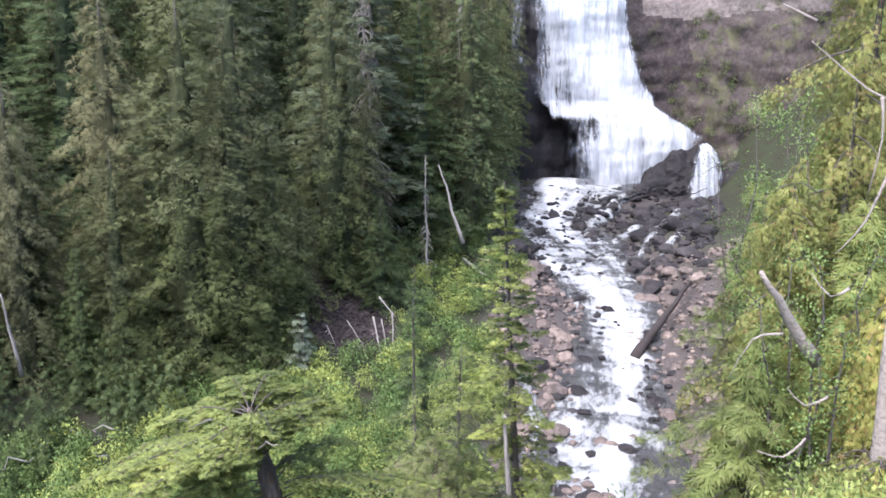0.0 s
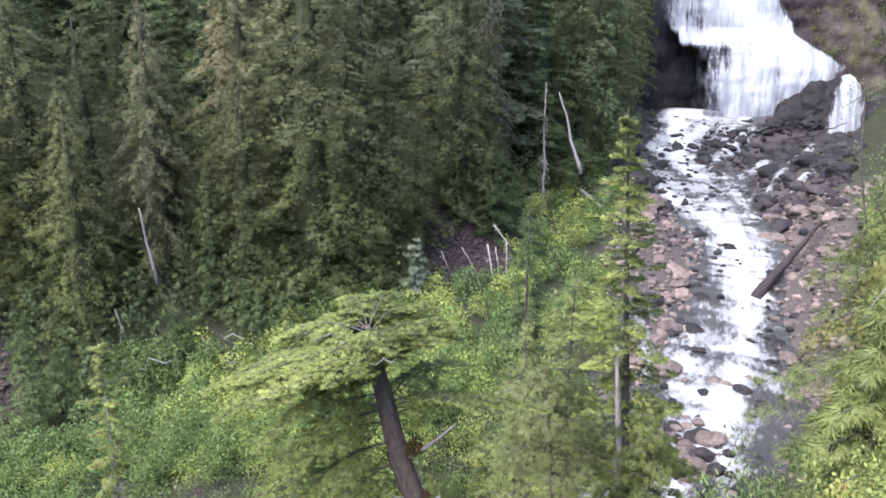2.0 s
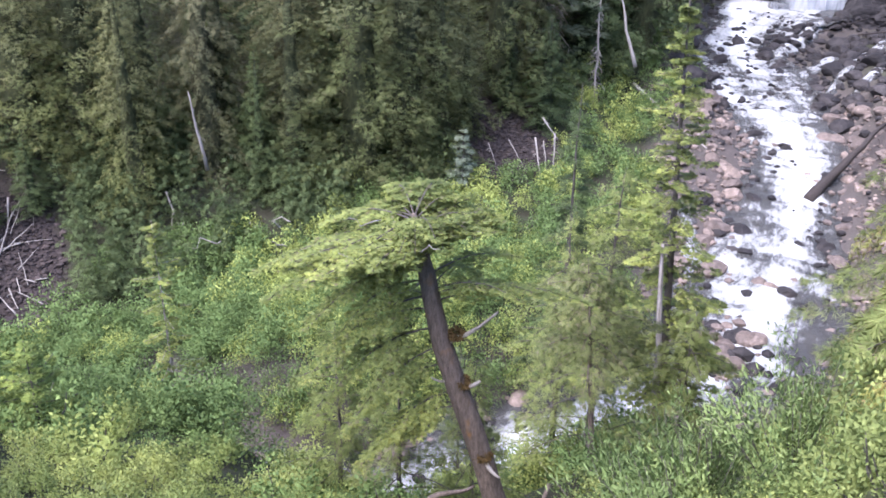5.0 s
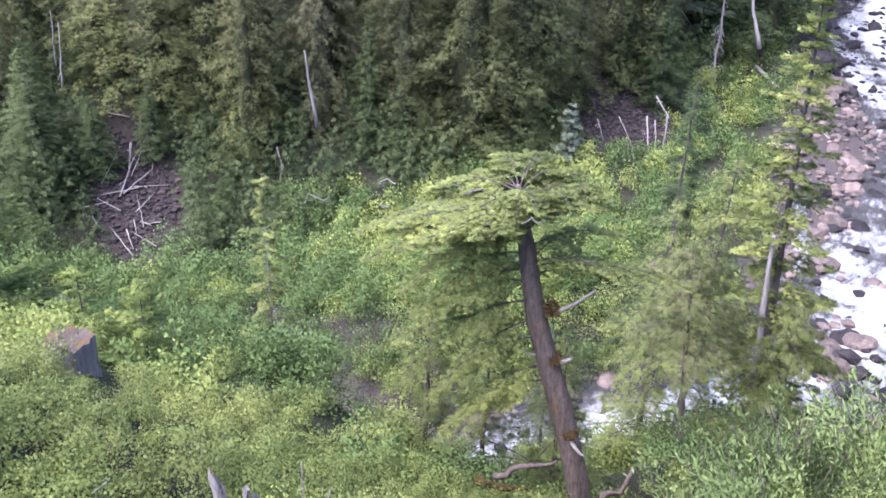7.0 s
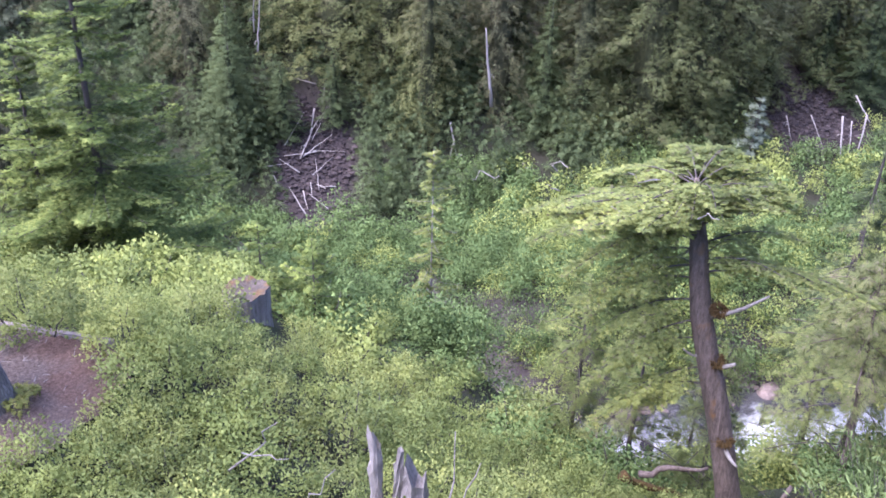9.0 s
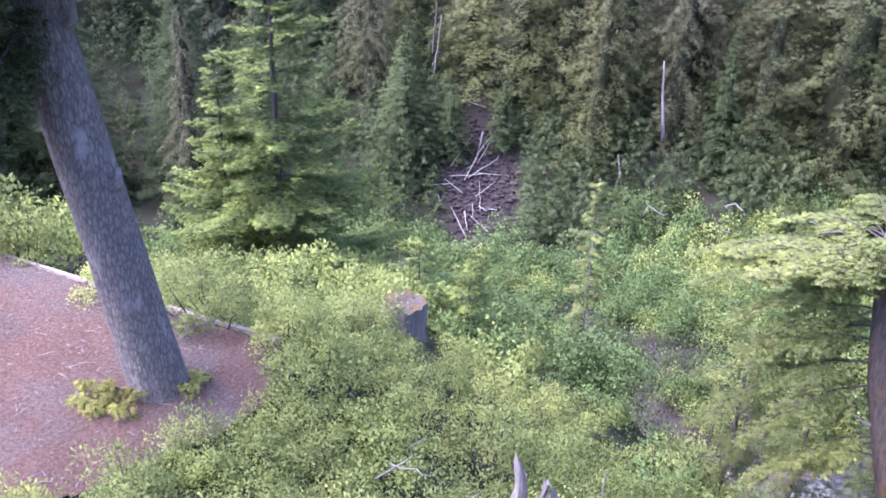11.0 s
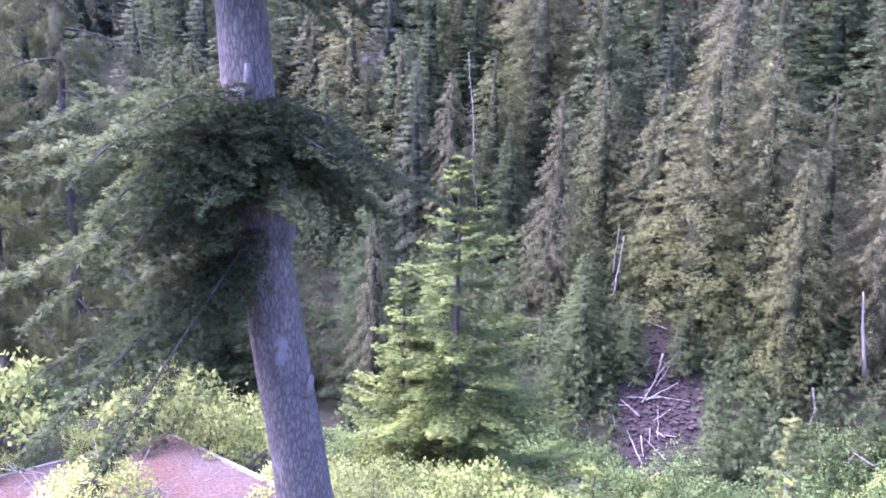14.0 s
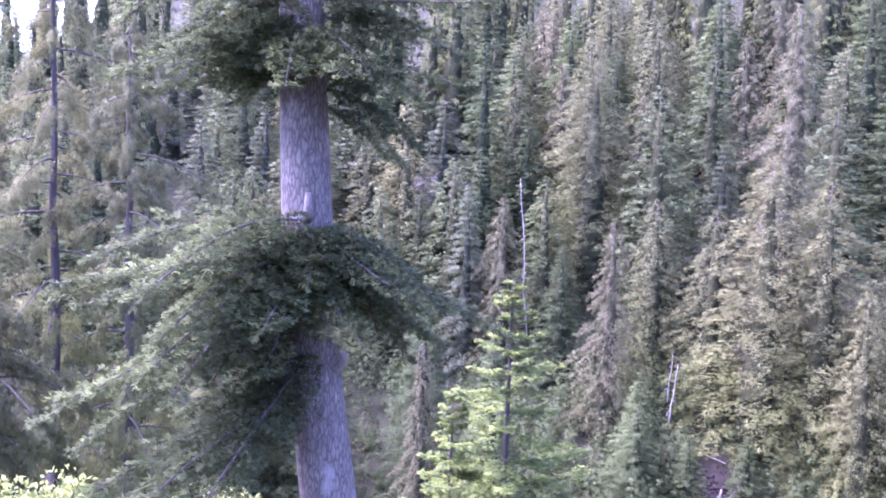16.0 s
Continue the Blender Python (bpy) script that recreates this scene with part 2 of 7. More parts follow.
ROCK_FACE = rock("bare_rock_face", (0.018, 0.016, 0.017), (0.038, 0.035, 0.036), (0.070, 0.064, 0.066), 0.9, None, 0.6, 0.9, False)
ROCK_SCREE = rock("scree_stones", (0.016, 0.013, 0.0135), (0.033, 0.028, 0.028), (0.062, 0.053, 0.051), 1.5)


def ground_material():
    m, nodes, links, b = material("forest_ground", 0.95, 0.1)
    v = stretched(nodes, links, (1, 1, 1))
    n = noise_node(nodes, links, 0.5, 9, v, 0.65)
    fine = noise_node(nodes, links, 5, 7, v, 0.7)
    soil = mixed(nodes, links, ramp(nodes, links, n, [(0.42, (0, 0, 0)), (0.6, (1, 1, 1))]), (0.022, 0.021, 0.015), (0.026, 0.037, 0.018))
    soil = mixed(nodes, links, 0.4, soil, ramp(nodes, links, fine, [(0.3, (0.012, 0.012, 0.009)), (0.75, (0.050, 0.052, 0.033))]))
    stone = mixed(nodes, links, fine, (0.030, 0.026, 0.025), (0.088, 0.077, 0.073))
    scree = mixed(nodes, links, fine, (0.016, 0.013, 0.013), (0.046, 0.038, 0.037))
    grass = mixed(nodes, links, fine, (0.075, 0.085, 0.030), (0.175, 0.185, 0.075))
    for key, col in (("grass", grass), ("gravel", stone), ("scree", scree)):
        a = nodes.new("ShaderNodeAttribute")
        a.attribute_name = key
        soil = mixed(nodes, links, a.outputs["Fac"], soil, col)
    links.new(soil, b.inputs["Base Color"])
    bump(nodes, links, fine, b, 0.8, 0.15)
    return m


def mulch_material():
    m, nodes, links, b = material("bark_mulch_and_gravel", 0.95, 0.1)
    v = stretched(nodes, links, (1, 1, 1))
    n = noise_node(nodes, links, 0.55, 5, v)
    fine = ramp(nodes, links, noise_node(nodes, links, 24, 8, v, 0.8), [(0.36, (0, 0, 0)), (0.66, (1, 1, 1))])
    red = mixed(nodes, links, fine, (0.075, 0.044, 0.033), (0.225, 0.150, 0.116))
    grey = mixed(nodes, links, fine, (0.062, 0.048, 0.041), (0.220, 0.176, 0.152))
    col = mixed(nodes, links, ramp(nodes, links, n, [(0.45, (0, 0, 0)), (0.58, (1, 1, 1))]), red, grey)
    links.new(col, b.inputs["Base Color"])
    bump(nodes, links, fine, b, 0.9, 0.03)
    return m


def water_material(name, deep, white, streak, cover, thin=False):
    """White water over dark water; 'foam' tells how broken the surface is, and streaks run along the flow."""
    m, nodes, links, b = material(name, 0.12, 0.5)
    uv = nodes.new("ShaderNodeUVMap")
    uv.uv_map = "flow"
    mp = nodes.new("ShaderNodeMapping")
    mp.inputs["Scale"].default_value = streak
    links.new(uv.outputs[0], mp.inputs[0])
    n = noise_node(nodes, links, 1.0, 11, mp.outputs[0], 0.74)
    a = nodes.new("ShaderNodeAttribute")
    a.attribute_name = "foam"
    add = nodes.new("ShaderNodeMath")
    links.new(n, add.inputs[0])
    links.new(a.outputs["Fac"], add.inputs[1])
    fac = ramp(nodes, links, add.outputs[0], [(cover - 0.08, (0, 0, 0)), (cover + 0.14, (0.42, 0.42, 0.42)), (min(1, cover + 0.48), (1, 1, 1))])
    col = mixed(nodes, links, fac, deep, white)
    links.new(col, b.inputs["Base Color"])
    sep = nodes.new("ShaderNodeMapRange")
    sep.inputs[3].default_value, sep.inputs[4].default_value = 0.1, 0.85
    links.new(fac, sep.inputs[0])
    links.new(sep.outputs[0], b.inputs["Roughness"])
    bump(nodes, links, n, b, 1.0, 0.35)
    if thin:
        # where the sheet breaks into drops the rock behind shows
        gap = nodes.new("ShaderNodeBsdfTransparent")
        mix = nodes.new("ShaderNodeMixShader")
        links.new(ramp(nodes, links, add.outputs[0], [(cover - 0.16, (0, 0, 0)), (cover + 0.10, (1, 1, 1))]), mix.inputs[0])
        links.new(gap.outputs[0], mix.inputs[1])
        links.new(b.outputs[0], mix.inputs[2])
        links.new(mix.outputs[0], nodes["Material Output"].inputs[0])
    return m


GROUND = ground_material()
MULCH = mulch_material()
RIVER_WATER = water_material("river_water", (0.036, 0.037, 0.037), (0.48, 0.505, 0.52), (1.1, 2.2, 1), 0.575)
FALL_WATER = water_material("falling_water", (0.085, 0.092, 0.105), (0.35, 0.372, 0.395), (0.5, 2.6, 1), 0.60, True)


# ---- small builders ----
def mesh_of(name, verts, faces, mat, smooth=True):
    me = bpy.data.meshes.new(name)
    verts, faces = np.asarray(verts, dtype=np.float32), np.asarray(faces, dtype=np.int32)
    k = faces.shape[1]
    me.vertices.add(len(verts))
    me.vertices.foreach_set("co", verts.ravel())
    me.loops.add(faces.size)
    me.loops.foreach_set("vertex_index", faces.ravel())
    me.polygons.add(len(faces))
    me.polygons.foreach_set("loop_start", np.arange(0, faces.size, k, dtype=np.int32))
    me.polygons.foreach_set("use_smooth", np.full(len(faces), smooth))
    me.update(calc_edges=True)
    me.validate()
    if mat:
        me.materials.append(mat)
    return me


def part(name, me, parent, label=""):
    ob = new(name, me)
    ob.parent = parent
    return tagged(ob, label)


def thing(name, label, category, group="", kind=""):
    return tagged(new(name), label, category, group, kind)


def unit(v):
    return v / np.maximum(np.linalg.norm(v, axis=-1, keepdims=True), 1e-9)


class Bag:
    """Collects pieces of mesh that belong together."""

    def __init__(self):
        self.v, self.f, self.round, self.n = [], [], [], 0

    def put(self, v, f, rounding=None):
        self.v.append(np.asarray(v, dtype=float))
        self.f.append(np.asarray(f) + self.n)
        if rounding is not None:
            self.round.append(rounding)
        self.n += len(v)

    def mesh(self, name, mat, smooth=True):
        if self.round:
            return leafy(name, np.concatenate(self.v), np.concatenate(self.f), np.concatenate(self.round), mat)
        return mesh_of(name, np.concatenate(self.v), np.concatenate(self.f), mat, smooth)


def leafy(name, v, f, rounding, mat):
    """Foliage whose small leaves share the rounded shading of the bough or clump they sit on."""
    v, f, rounding = np.asarray(v, dtype=np.float32), np.array(f), np.asarray(rounding, dtype=np.float32)
    face = np.cross(v[f[:, 1]] - v[f[:, 0]], v[f[:, 2]] - v[f[:, 0]])
    back = np.einsum("ij,ij->i", face, rounding[f[:, 0]]) < 0
    f[back] = f[back][:, ::-1]
    me = mesh_of(name, v, f, mat)
    me.attributes.new("custom_normal", "FLOAT_VECTOR", "POINT").data.foreach_set("vector", unit(rounding).ravel().astype(np.float32))
    return me


def kites(rng, at, way, length, width, fold=0.3):
    """Leaves or sprays as folded kites, one at each place."""
    n = len(at)
    way = unit(way)
    side = unit(np.cross(way, rng.normal(size=(n, 3))))
    up = np.cross(side, way)
    ln = (length * rng.uniform(0.6, 1.35, n))[:, None]
    wd = (width * rng.uniform(0.7, 1.3, n))[:, None]
    a, tip = at, at + way * ln
    mid = at + way * ln * 0.45 + up * wd * fold
    v = np.stack([a, mid + side * wd, tip, mid - side * wd], 1).reshape(-1, 3)
    i = np.arange(n)[:, None] * 4
    f = np.concatenate([i + np.array([[0, 1, 2]]), i + np.array([[0, 2, 3]])], 0)
    return v, f


def sprigs(rng, at, way, length, width, fan=0.55, flat=0.0):
    """Conifer sprigs: three narrow fingers that fan out from one point, at each place."""
    n = len(at)
    way = unit(way)
    side = unit(np.cross(way, rng.normal(size=(n, 3)) * (1 - flat) + np.array([0, 0, flat])))
    up = np.cross(side, way)
    ln = (length * rng.uniform(0.6, 1.35, n))[:, None]
    wd = (width * rng.uniform(0.7, 1.3, n))[:, None]
    v = [at]
    for k, share in ((-1, 0.78), (0, 1.0), (1, 0.78)):
        d = unit(way + side * (k * fan) + rng.normal(0, 0.10, (n, 3)))
        v += [at + d * ln * share * 0.5 + unit(np.cross(d, up)) * wd, at + d * ln * share]
    v = np.stack(v, 1).reshape(-1, 3)
    i = np.arange(n)[:, None] * 7
    f = np.concatenate([i + np.array([[0, 1, 2]]), i + np.array([[0, 3, 4]]), i + np.array([[0, 5, 6]])], 0)
    return v, f


def tube(points, radii, sides=8, rng=None, rough=0.0):
    """A tapered round bar along points, closed at both ends, as triangles."""
    p, r = np.asarray(points, dtype=float), np.asarray(radii, dtype=float)
    t = unit(np.gradient(p, axis=0))
    ref = np.array([1.0, 0, 0]) if abs(t[0][0]) < 0.8 else np.array([0, 1.0, 0])
    a = unit(np.cross(t, ref))
    b = np.cross(t, a)
    th = np.arange(sides) / sides * 2 * np.pi
    rr = r[:, None] * (1 + (rng.normal(0, rough, (len(p), sides)) if rng is not None and rough else 0))
    ring = p[:, None] + a[:, None] * (np.cos(th) * rr)[..., None] + b[:, None] * (np.sin(th) * rr)[..., None]
    v = np.concatenate([ring.reshape(-1, 3), p[:1], p[-1:]])
    f, n = [], len(p)
    for i in range(n - 1):
        for j in range(sides):
            k = (j + 1) % sides
            q = (i * sides + j, i * sides + k, (i + 1) * sides + k, (i + 1) * sides + j)
            f += [(q[0], q[1], q[2]), (q[0], q[2], q[3])]
    for j in range(sides):
        k = (j + 1) % sides
        f += [(n * sides, k, j), (n * sides + 1, (n - 1) * sides + j, (n - 1) * sides + k)]
    return v, np.array(f)


def bent(rng, a, b, n=6, wobble=0.05):
    a, b = np.asarray(a, dtype=float), np.asarray(b, dtype=float)
    s = np.linspace(0, 1, n)[:, None]
    p = a + (b - a) * s
    off = rng.normal(0, wobble * np.linalg.norm(b - a), (n, 3)) * np.sin(s * np.pi)
    return p + off


def fbm(x, y, z=0.0, octaves=4):
    """Smooth waves of many directions, a cheap noise for whole arrays; about -1 to 1."""
    out, amp = np.zeros(np.broadcast(x, y).shape), 1.0
    rng = np.random.default_rng(7)
    for o in range(octaves):
        for _ in range(4):
            k = rng.normal(size=3) * 2.0 ** o
            out = out + amp * 0.28 * np.sin(k[0] * x + k[1] * y + k[2] * z + rng.uniform(0, 6.28))
        amp *= 0.55
    return out


# ---- the lie of the land: heights along lines that run out from the viewpoint ----
LINES = {
    -180: [(0, 28.3), (5, 28.3), (30, 31), (100, 45), (400, 70), (2000, 80)],
    -120: [(0, 28.3), (4, 26.5), (8, 24.5), (20, 24), (60, 20), (120, 35), (400, 60), (2000, 80)],
    -95: [(0, 28.3), (2, 27.6), (5, 24.6), (7, 23.6), (15, 23.6), (20, 22), (40, 13), (72, 5), (90, 12), (150, 22), (300, 36), (500, 45), (2000, 60)],
    -78: [(0, 28.3), (2, 27.8), (5, 24.6), (7, 23.6), (15, 23.5), (18, 22.2), (26, 18), (40, 10), (60, 4), (70, 4), (82, 11), (120, 28), (200, 60), (300, 92), (500, 130), (2000, 130)],
    -63: [(0, 28.3), (2, 27.8), (5, 24.6), (7, 23.6), (11, 23.4), (16, 21), (25, 16.8), (40, 9), (55, 3.5), (64, 3), (76, 10), (100, 23), (150, 47), (250, 97), (400, 150), (2000, 160)],
    -45: [(0, 28.3), (2, 27.6), (4, 25.3), (5.5, 23.6), (9, 22.2), (13.5, 21), (18, 18.6), (25, 14), (35, 8), (45, 4.5), (54, 3), (66, 10), (100, 28), (150, 52), (250, 100), (400, 150), (2000, 160)],
    -30: [(0, 28.3), (2, 27.5), (4, 25), (6, 23), (10, 20.5), (15, 17.2), (22, 13), (30, 11), (40, 5.5), (51, 4), (63, 10), (100, 29), (150, 53), (250, 100), (400, 150), (2000, 160)],
    -15: [(0, 28.3), (2, 27.3), (4, 24.5), (6, 22.2), (10, 19), (14, 16.8), (20, 11), (26, 6), (29, 4.8), (34, 5.6), (40, 7.5), (50, 7.2), (60, 7.5), (72, 13), (100, 27), (150, 52), (250, 98), (400, 150), (2000, 160)],
    -7: [(0, 28.3), (2, 27.3), (4, 24.5), (6, 22), (10, 18.8), (14, 16.4), (20, 12), (27, 6), (32, 5), (37, 6.2), (45, 8.2), (62, 8.3), (71, 12), (100, 27), (150, 52), (250, 98), (400, 150), (2000, 160)],
    0: [(0, 28.3), (2, 27.3), (4, 24.5), (6, 22.4), (8, 21.4), (10, 18.8), (15, 15.8), (20, 14), (27, 7.6), (35, 4.8), (41, 6.6), (50, 8.2), (70, 9.8), (80, 10.4), (95, 17), (120, 32), (150, 50), (250, 95), (400, 140), (2000, 160)],
    5: [(0, 28.3), (2, 27.4), (4, 25), (7, 22.9), (8.6, 22.0), (11, 19.2), (15, 16.8), (20, 14.6), (24, 12.8), (31, 7), (38, 4.9), (46, 5.4), (52, 6.8), (70, 9.2), (90, 12.4), (105, 14.4), (120, 22), (140, 40), (250, 80), (400, 120), (2000, 160)],
    12: [(0, 28.3), (2, 27.8), (4, 25.8), (8, 23.2), (12, 20.2), (16, 17.6), (22, 13.8), (31, 8), (40, 5), (47, 5), (55, 6), (64, 7.2), (74, 8.5), (85, 10), (100, 12), (126, 14.2), (140, 30), (150, 64), (250, 90), (2000, 160)],
    18: [(0, 28.3), (3, 27.5), (8, 24), (12, 21.4), (16, 19), (25, 13), (33, 8.8), (40, 6.6), (46, 6.4), (56, 8), (66, 9.8), (80, 12), (100, 14.2), (126, 16), (142, 34), (152, 64), (250, 90), (2000, 160)],
    25: [(0, 28.3), (3, 27.8), (10, 24.5), (16, 21), (25, 16), (35, 12.5), (45, 12), (60, 14), (90, 18), (115, 24), (135, 46), (200, 80), (400, 120), (2000, 160)],
    45: [(0, 28.3), (5, 27.8), (20, 23), (40, 22), (80, 40), (200, 90), (400, 120), (2000, 160)],
    100: [(0, 28.3), (5, 28.3), (30, 33), (100, 60), (300, 110), (2000, 140)],
    180: [(0, 28.3), (5, 28.3), (30, 31), (100, 45), (400, 70), (2000, 80)],
}
ANGLES = np.array(sorted(LINES))
# the stream: bearing, distance, water level, half width
STREAM = [(9.4, 123, 14.9, 7.0), (9.0, 117, 14.6, 8.0), (8.2, 110, 13.6, 5.5), (7.4, 100, 12.2, 4.2), (9.4, 90, 10.8, 5.0), (11.0, 82, 9.7, 4.5), (12.2, 74, 8.6, 4.0), (12.1, 64, 7.2, 3.8),
          (12.5, 55.5, 6.0, 4.6), (11.6, 48, 5.2, 5.6), (8.8, 42.5, 4.9, 4.6), (5, 39, 4.6, 3.6), (0, 36, 4.3, 3.4), (-7, 33, 3.9, 3.4), (-15, 30.5, 3.5, 3.2), (-26, 32, 3.0, 3.0), (-42, 38, 2.4, 3.0), (-62, 50, 1.8, 3.0), (-88, 66, 1.2, 3.0)]


def plan(az, r):
    return r * math.sin(radians(az)), r * math.cos(radians(az))


def smooth_line(rows, step):
    """A curve through the rows, sampled about every step metres."""
    p = np.array(rows, dtype=float)
    out = []
    for i in range(len(p) - 1):
        a, b, c, d = p[max(0, i - 1)], p[i], p[i + 1], p[min(len(p) - 1, i + 2)]
        n = max(2, int(np.linalg.norm(c[:2] - b[:2]) / step))
        for s in np.arange(n) / n:
            out.append(0.5 * (2 * b + (c - a) * s + (2 * a - 5 * b + 4 * c - d) * s * s + (3 * b - a - 3 * c + d) * s ** 3))
    out.append(p[-1])
    return np.array(out)


STREAM_LINE = smooth_line([(*plan(a, r), z, w) for a, r, z, w in STREAM], 0.5)


def by_stream(x, y):
    """For each place: how far it is from the stream's middle over the half width, the water level there, and metres from the edge."""
    q = STREAM_LINE[::3]
    shape = np.shape(x)
    x, y = np.ravel(x), np.ravel(y)
    if len(x) < 64:
        d = (x[:, None] - q[:, 0]) ** 2 + (y[:, None] - q[:, 1]) ** 2
        k = d.argmin(axis=1)
        best, level, half = d[np.arange(len(x)), k], q[k, 2], q[k, 3]
    else:
        best, level, half = np.full(len(x), 1e9), np.zeros(len(x)), np.ones(len(x))
        for px, py, pz, pw in q:
            d = (x - px) ** 2 + (y - py) ** 2
            m = d < best
            best[m], level[m], half[m] = d[m], pz, pw
    d = np.sqrt(best)
    return (d / half).reshape(shape), level.reshape(shape), (d - half).reshape(shape)


def lie(x, y):
    """The height of the bare land, before the stream has cut into it."""
    x, y = np.asarray(x, dtype=float), np.asarray(y, dtype=float)
    az, r = np.degrees(np.arctan2(x, y)), np.hypot(x, y)
    i = np.clip(np.searchsorted(ANGLES, az, side="right") - 1, 0, len(ANGLES) - 2)
    z = np.zeros(np.shape(az))
    for k in range(len(ANGLES) - 1):
        m = i == k
        if m.any():
            a, b = ANGLES[k], ANGLES[k + 1]
            s = (az[m] - a) / (b - a)
            za, zb = (np.interp(r[m], *zip(*LINES[g])) for g in (int(a), int(b)))
            z[m] = za + (zb - za) * s
    z = z + fbm(x * 0.11, y * 0.11) * np.clip((r - 8) / 60, 0, 1) * np.clip(r / 60, 0.5, 3) * 0.8 + fbm(x * 0.7, y * 0.7, 3.0) * 0.12 * np.clip(r / 10, 0, 1)
    return z


PATIO = [(-13.75, 3.75), (-11.4, 4.5), (-10.1, 4.92), (-9.2, 5.25), (-8.2, 5.6), (-7.55, 5.55), (-7.2, 4.9), (-7.1, 4.1), (-7.2, 2.9), (-7.5, 1.4), (-7.7, -2.0), (-13.3, -3.0)]


def in_patio(x, y, grow=0.0):
    """Whether a place lies on the levelled ground."""
    x, y = np.asarray(x, dtype=float), np.asarray(y, dtype=float)
    cx, cy = -10.3, 2.6
    x, y = cx + (x - cx) / (1 + grow), cy + (y - cy) / (1 + grow)
    inside = np.zeros(np.shape(x), dtype=bool)
    for (ax, ay), (bx, by) in zip(PATIO, PATIO[1:] + PATIO[:1]):
        hit = ((ay > y) != (by > y)) & (x < (bx - ax) * (y - ay) / (by - ay + 1e-12) + ax)
        inside ^= hit
    return inside


def ground_z(x, y):
    z = lie(x, y)
    u, level, out = by_stream(x, y)
    bed = level - 0.5 + np.clip(out, -3, 0) * 0.15
    near = np.clip(out / 4.0, 0, 1)
    near = near * near * (3 - 2 * near)
    z = np.where(out < 0, bed, bed + 0.5 + (z - bed - 0.5) * near + np.minimum(out, 0.8) * 0.15)
    bare = z
    for grow, share in ((0.30, 0.2), (0.23, 0.4), (0.16, 0.65), (0.09, 0.9), (0.04, 1.0)):
        m = in_patio(x, y, grow)
        z = np.where(m, bare + (23.5 - bare) * share, z)
    return z


# scree patches on the far slope: bearing, distance, half widths
SCREE = [(-7.5, 66, 4.6, 5.5), (-40.6, 57.5, 3.0, 6.5), (-27.5, 50, 1.6, 1.8)]


def scree_share(x, y):
    out = np.zeros(np.shape(x))
    for a, r, w, d in SCREE:
        cx, cy = plan(a, r)
        c, s = math.cos(radians(a)), math.sin(radians(a))
        across, along = (x - cx) * c - (y - cy) * s, (x - cx) * s + (y - cy) * c
        q = (across / w) ** 2 + (along / d) ** 2 + 0.25 * fbm(x * 0.8, y * 0.8, 5.0)
        out = np.maximum(out, np.clip((1.15 - q) * 3, 0, 1))
    return out


def build_ground():
    az = np.concatenate([np.arange(-180, -96, 4.0), np.arange(-96, 42, 0.6), np.linspace(42, 180, 36)])
    r = np.concatenate([[0.0], np.geomspace(0.8, 150, 190), np.geomspace(160, 2600, 26)])
    A, Rr = np.meshgrid(np.radians(az), r, indexing="ij")
    x, y = Rr * np.sin(A), Rr * np.cos(A)
    z = ground_z(x, y)
    n, m = A.shape
    i, j = np.meshgrid(np.arange(n - 1), np.arange(m - 1), indexing="ij")
    a = (i * m + j).ravel()
    f = np.stack([a, a + 1, a + m + 1, a + m], 1)
    me = mesh_of("ground", np.stack([x, y, z], -1).reshape(-1, 3), f[:, ::-1], GROUND)
    u, level, out = by_stream(x, y)
    bank = np.clip(1.2 - out / np.where((x > 3) & (y > 44), 7.0, 3.5) + 0.4 * fbm(x * 0.6, y * 0.6, 1.0), 0, 1)
    az0, r0 = np.degrees(np.arctan2(x, y)), np.hypot(x, y)
    lawn = np.clip((az0 - 12.5) / 3, 0, 1) * np.clip((40 - az0) / 6, 0, 1) * np.clip((r0 - 5) / 3, 0, 1) * np.clip((44 - r0) / 10, 0, 1)
    for key, value in (("grass", lawn), ("gravel", bank), ("scree", scree_share(x, y))):
        at = me.attributes.new(key, "FLOAT", "POINT")
        at.data.foreach_set("value", value.ravel().astype(np.float32))
    tagged(new("ground", me), "steep valley slopes of dark soil, moss and stones", "ground", "", "structure")


build_ground()


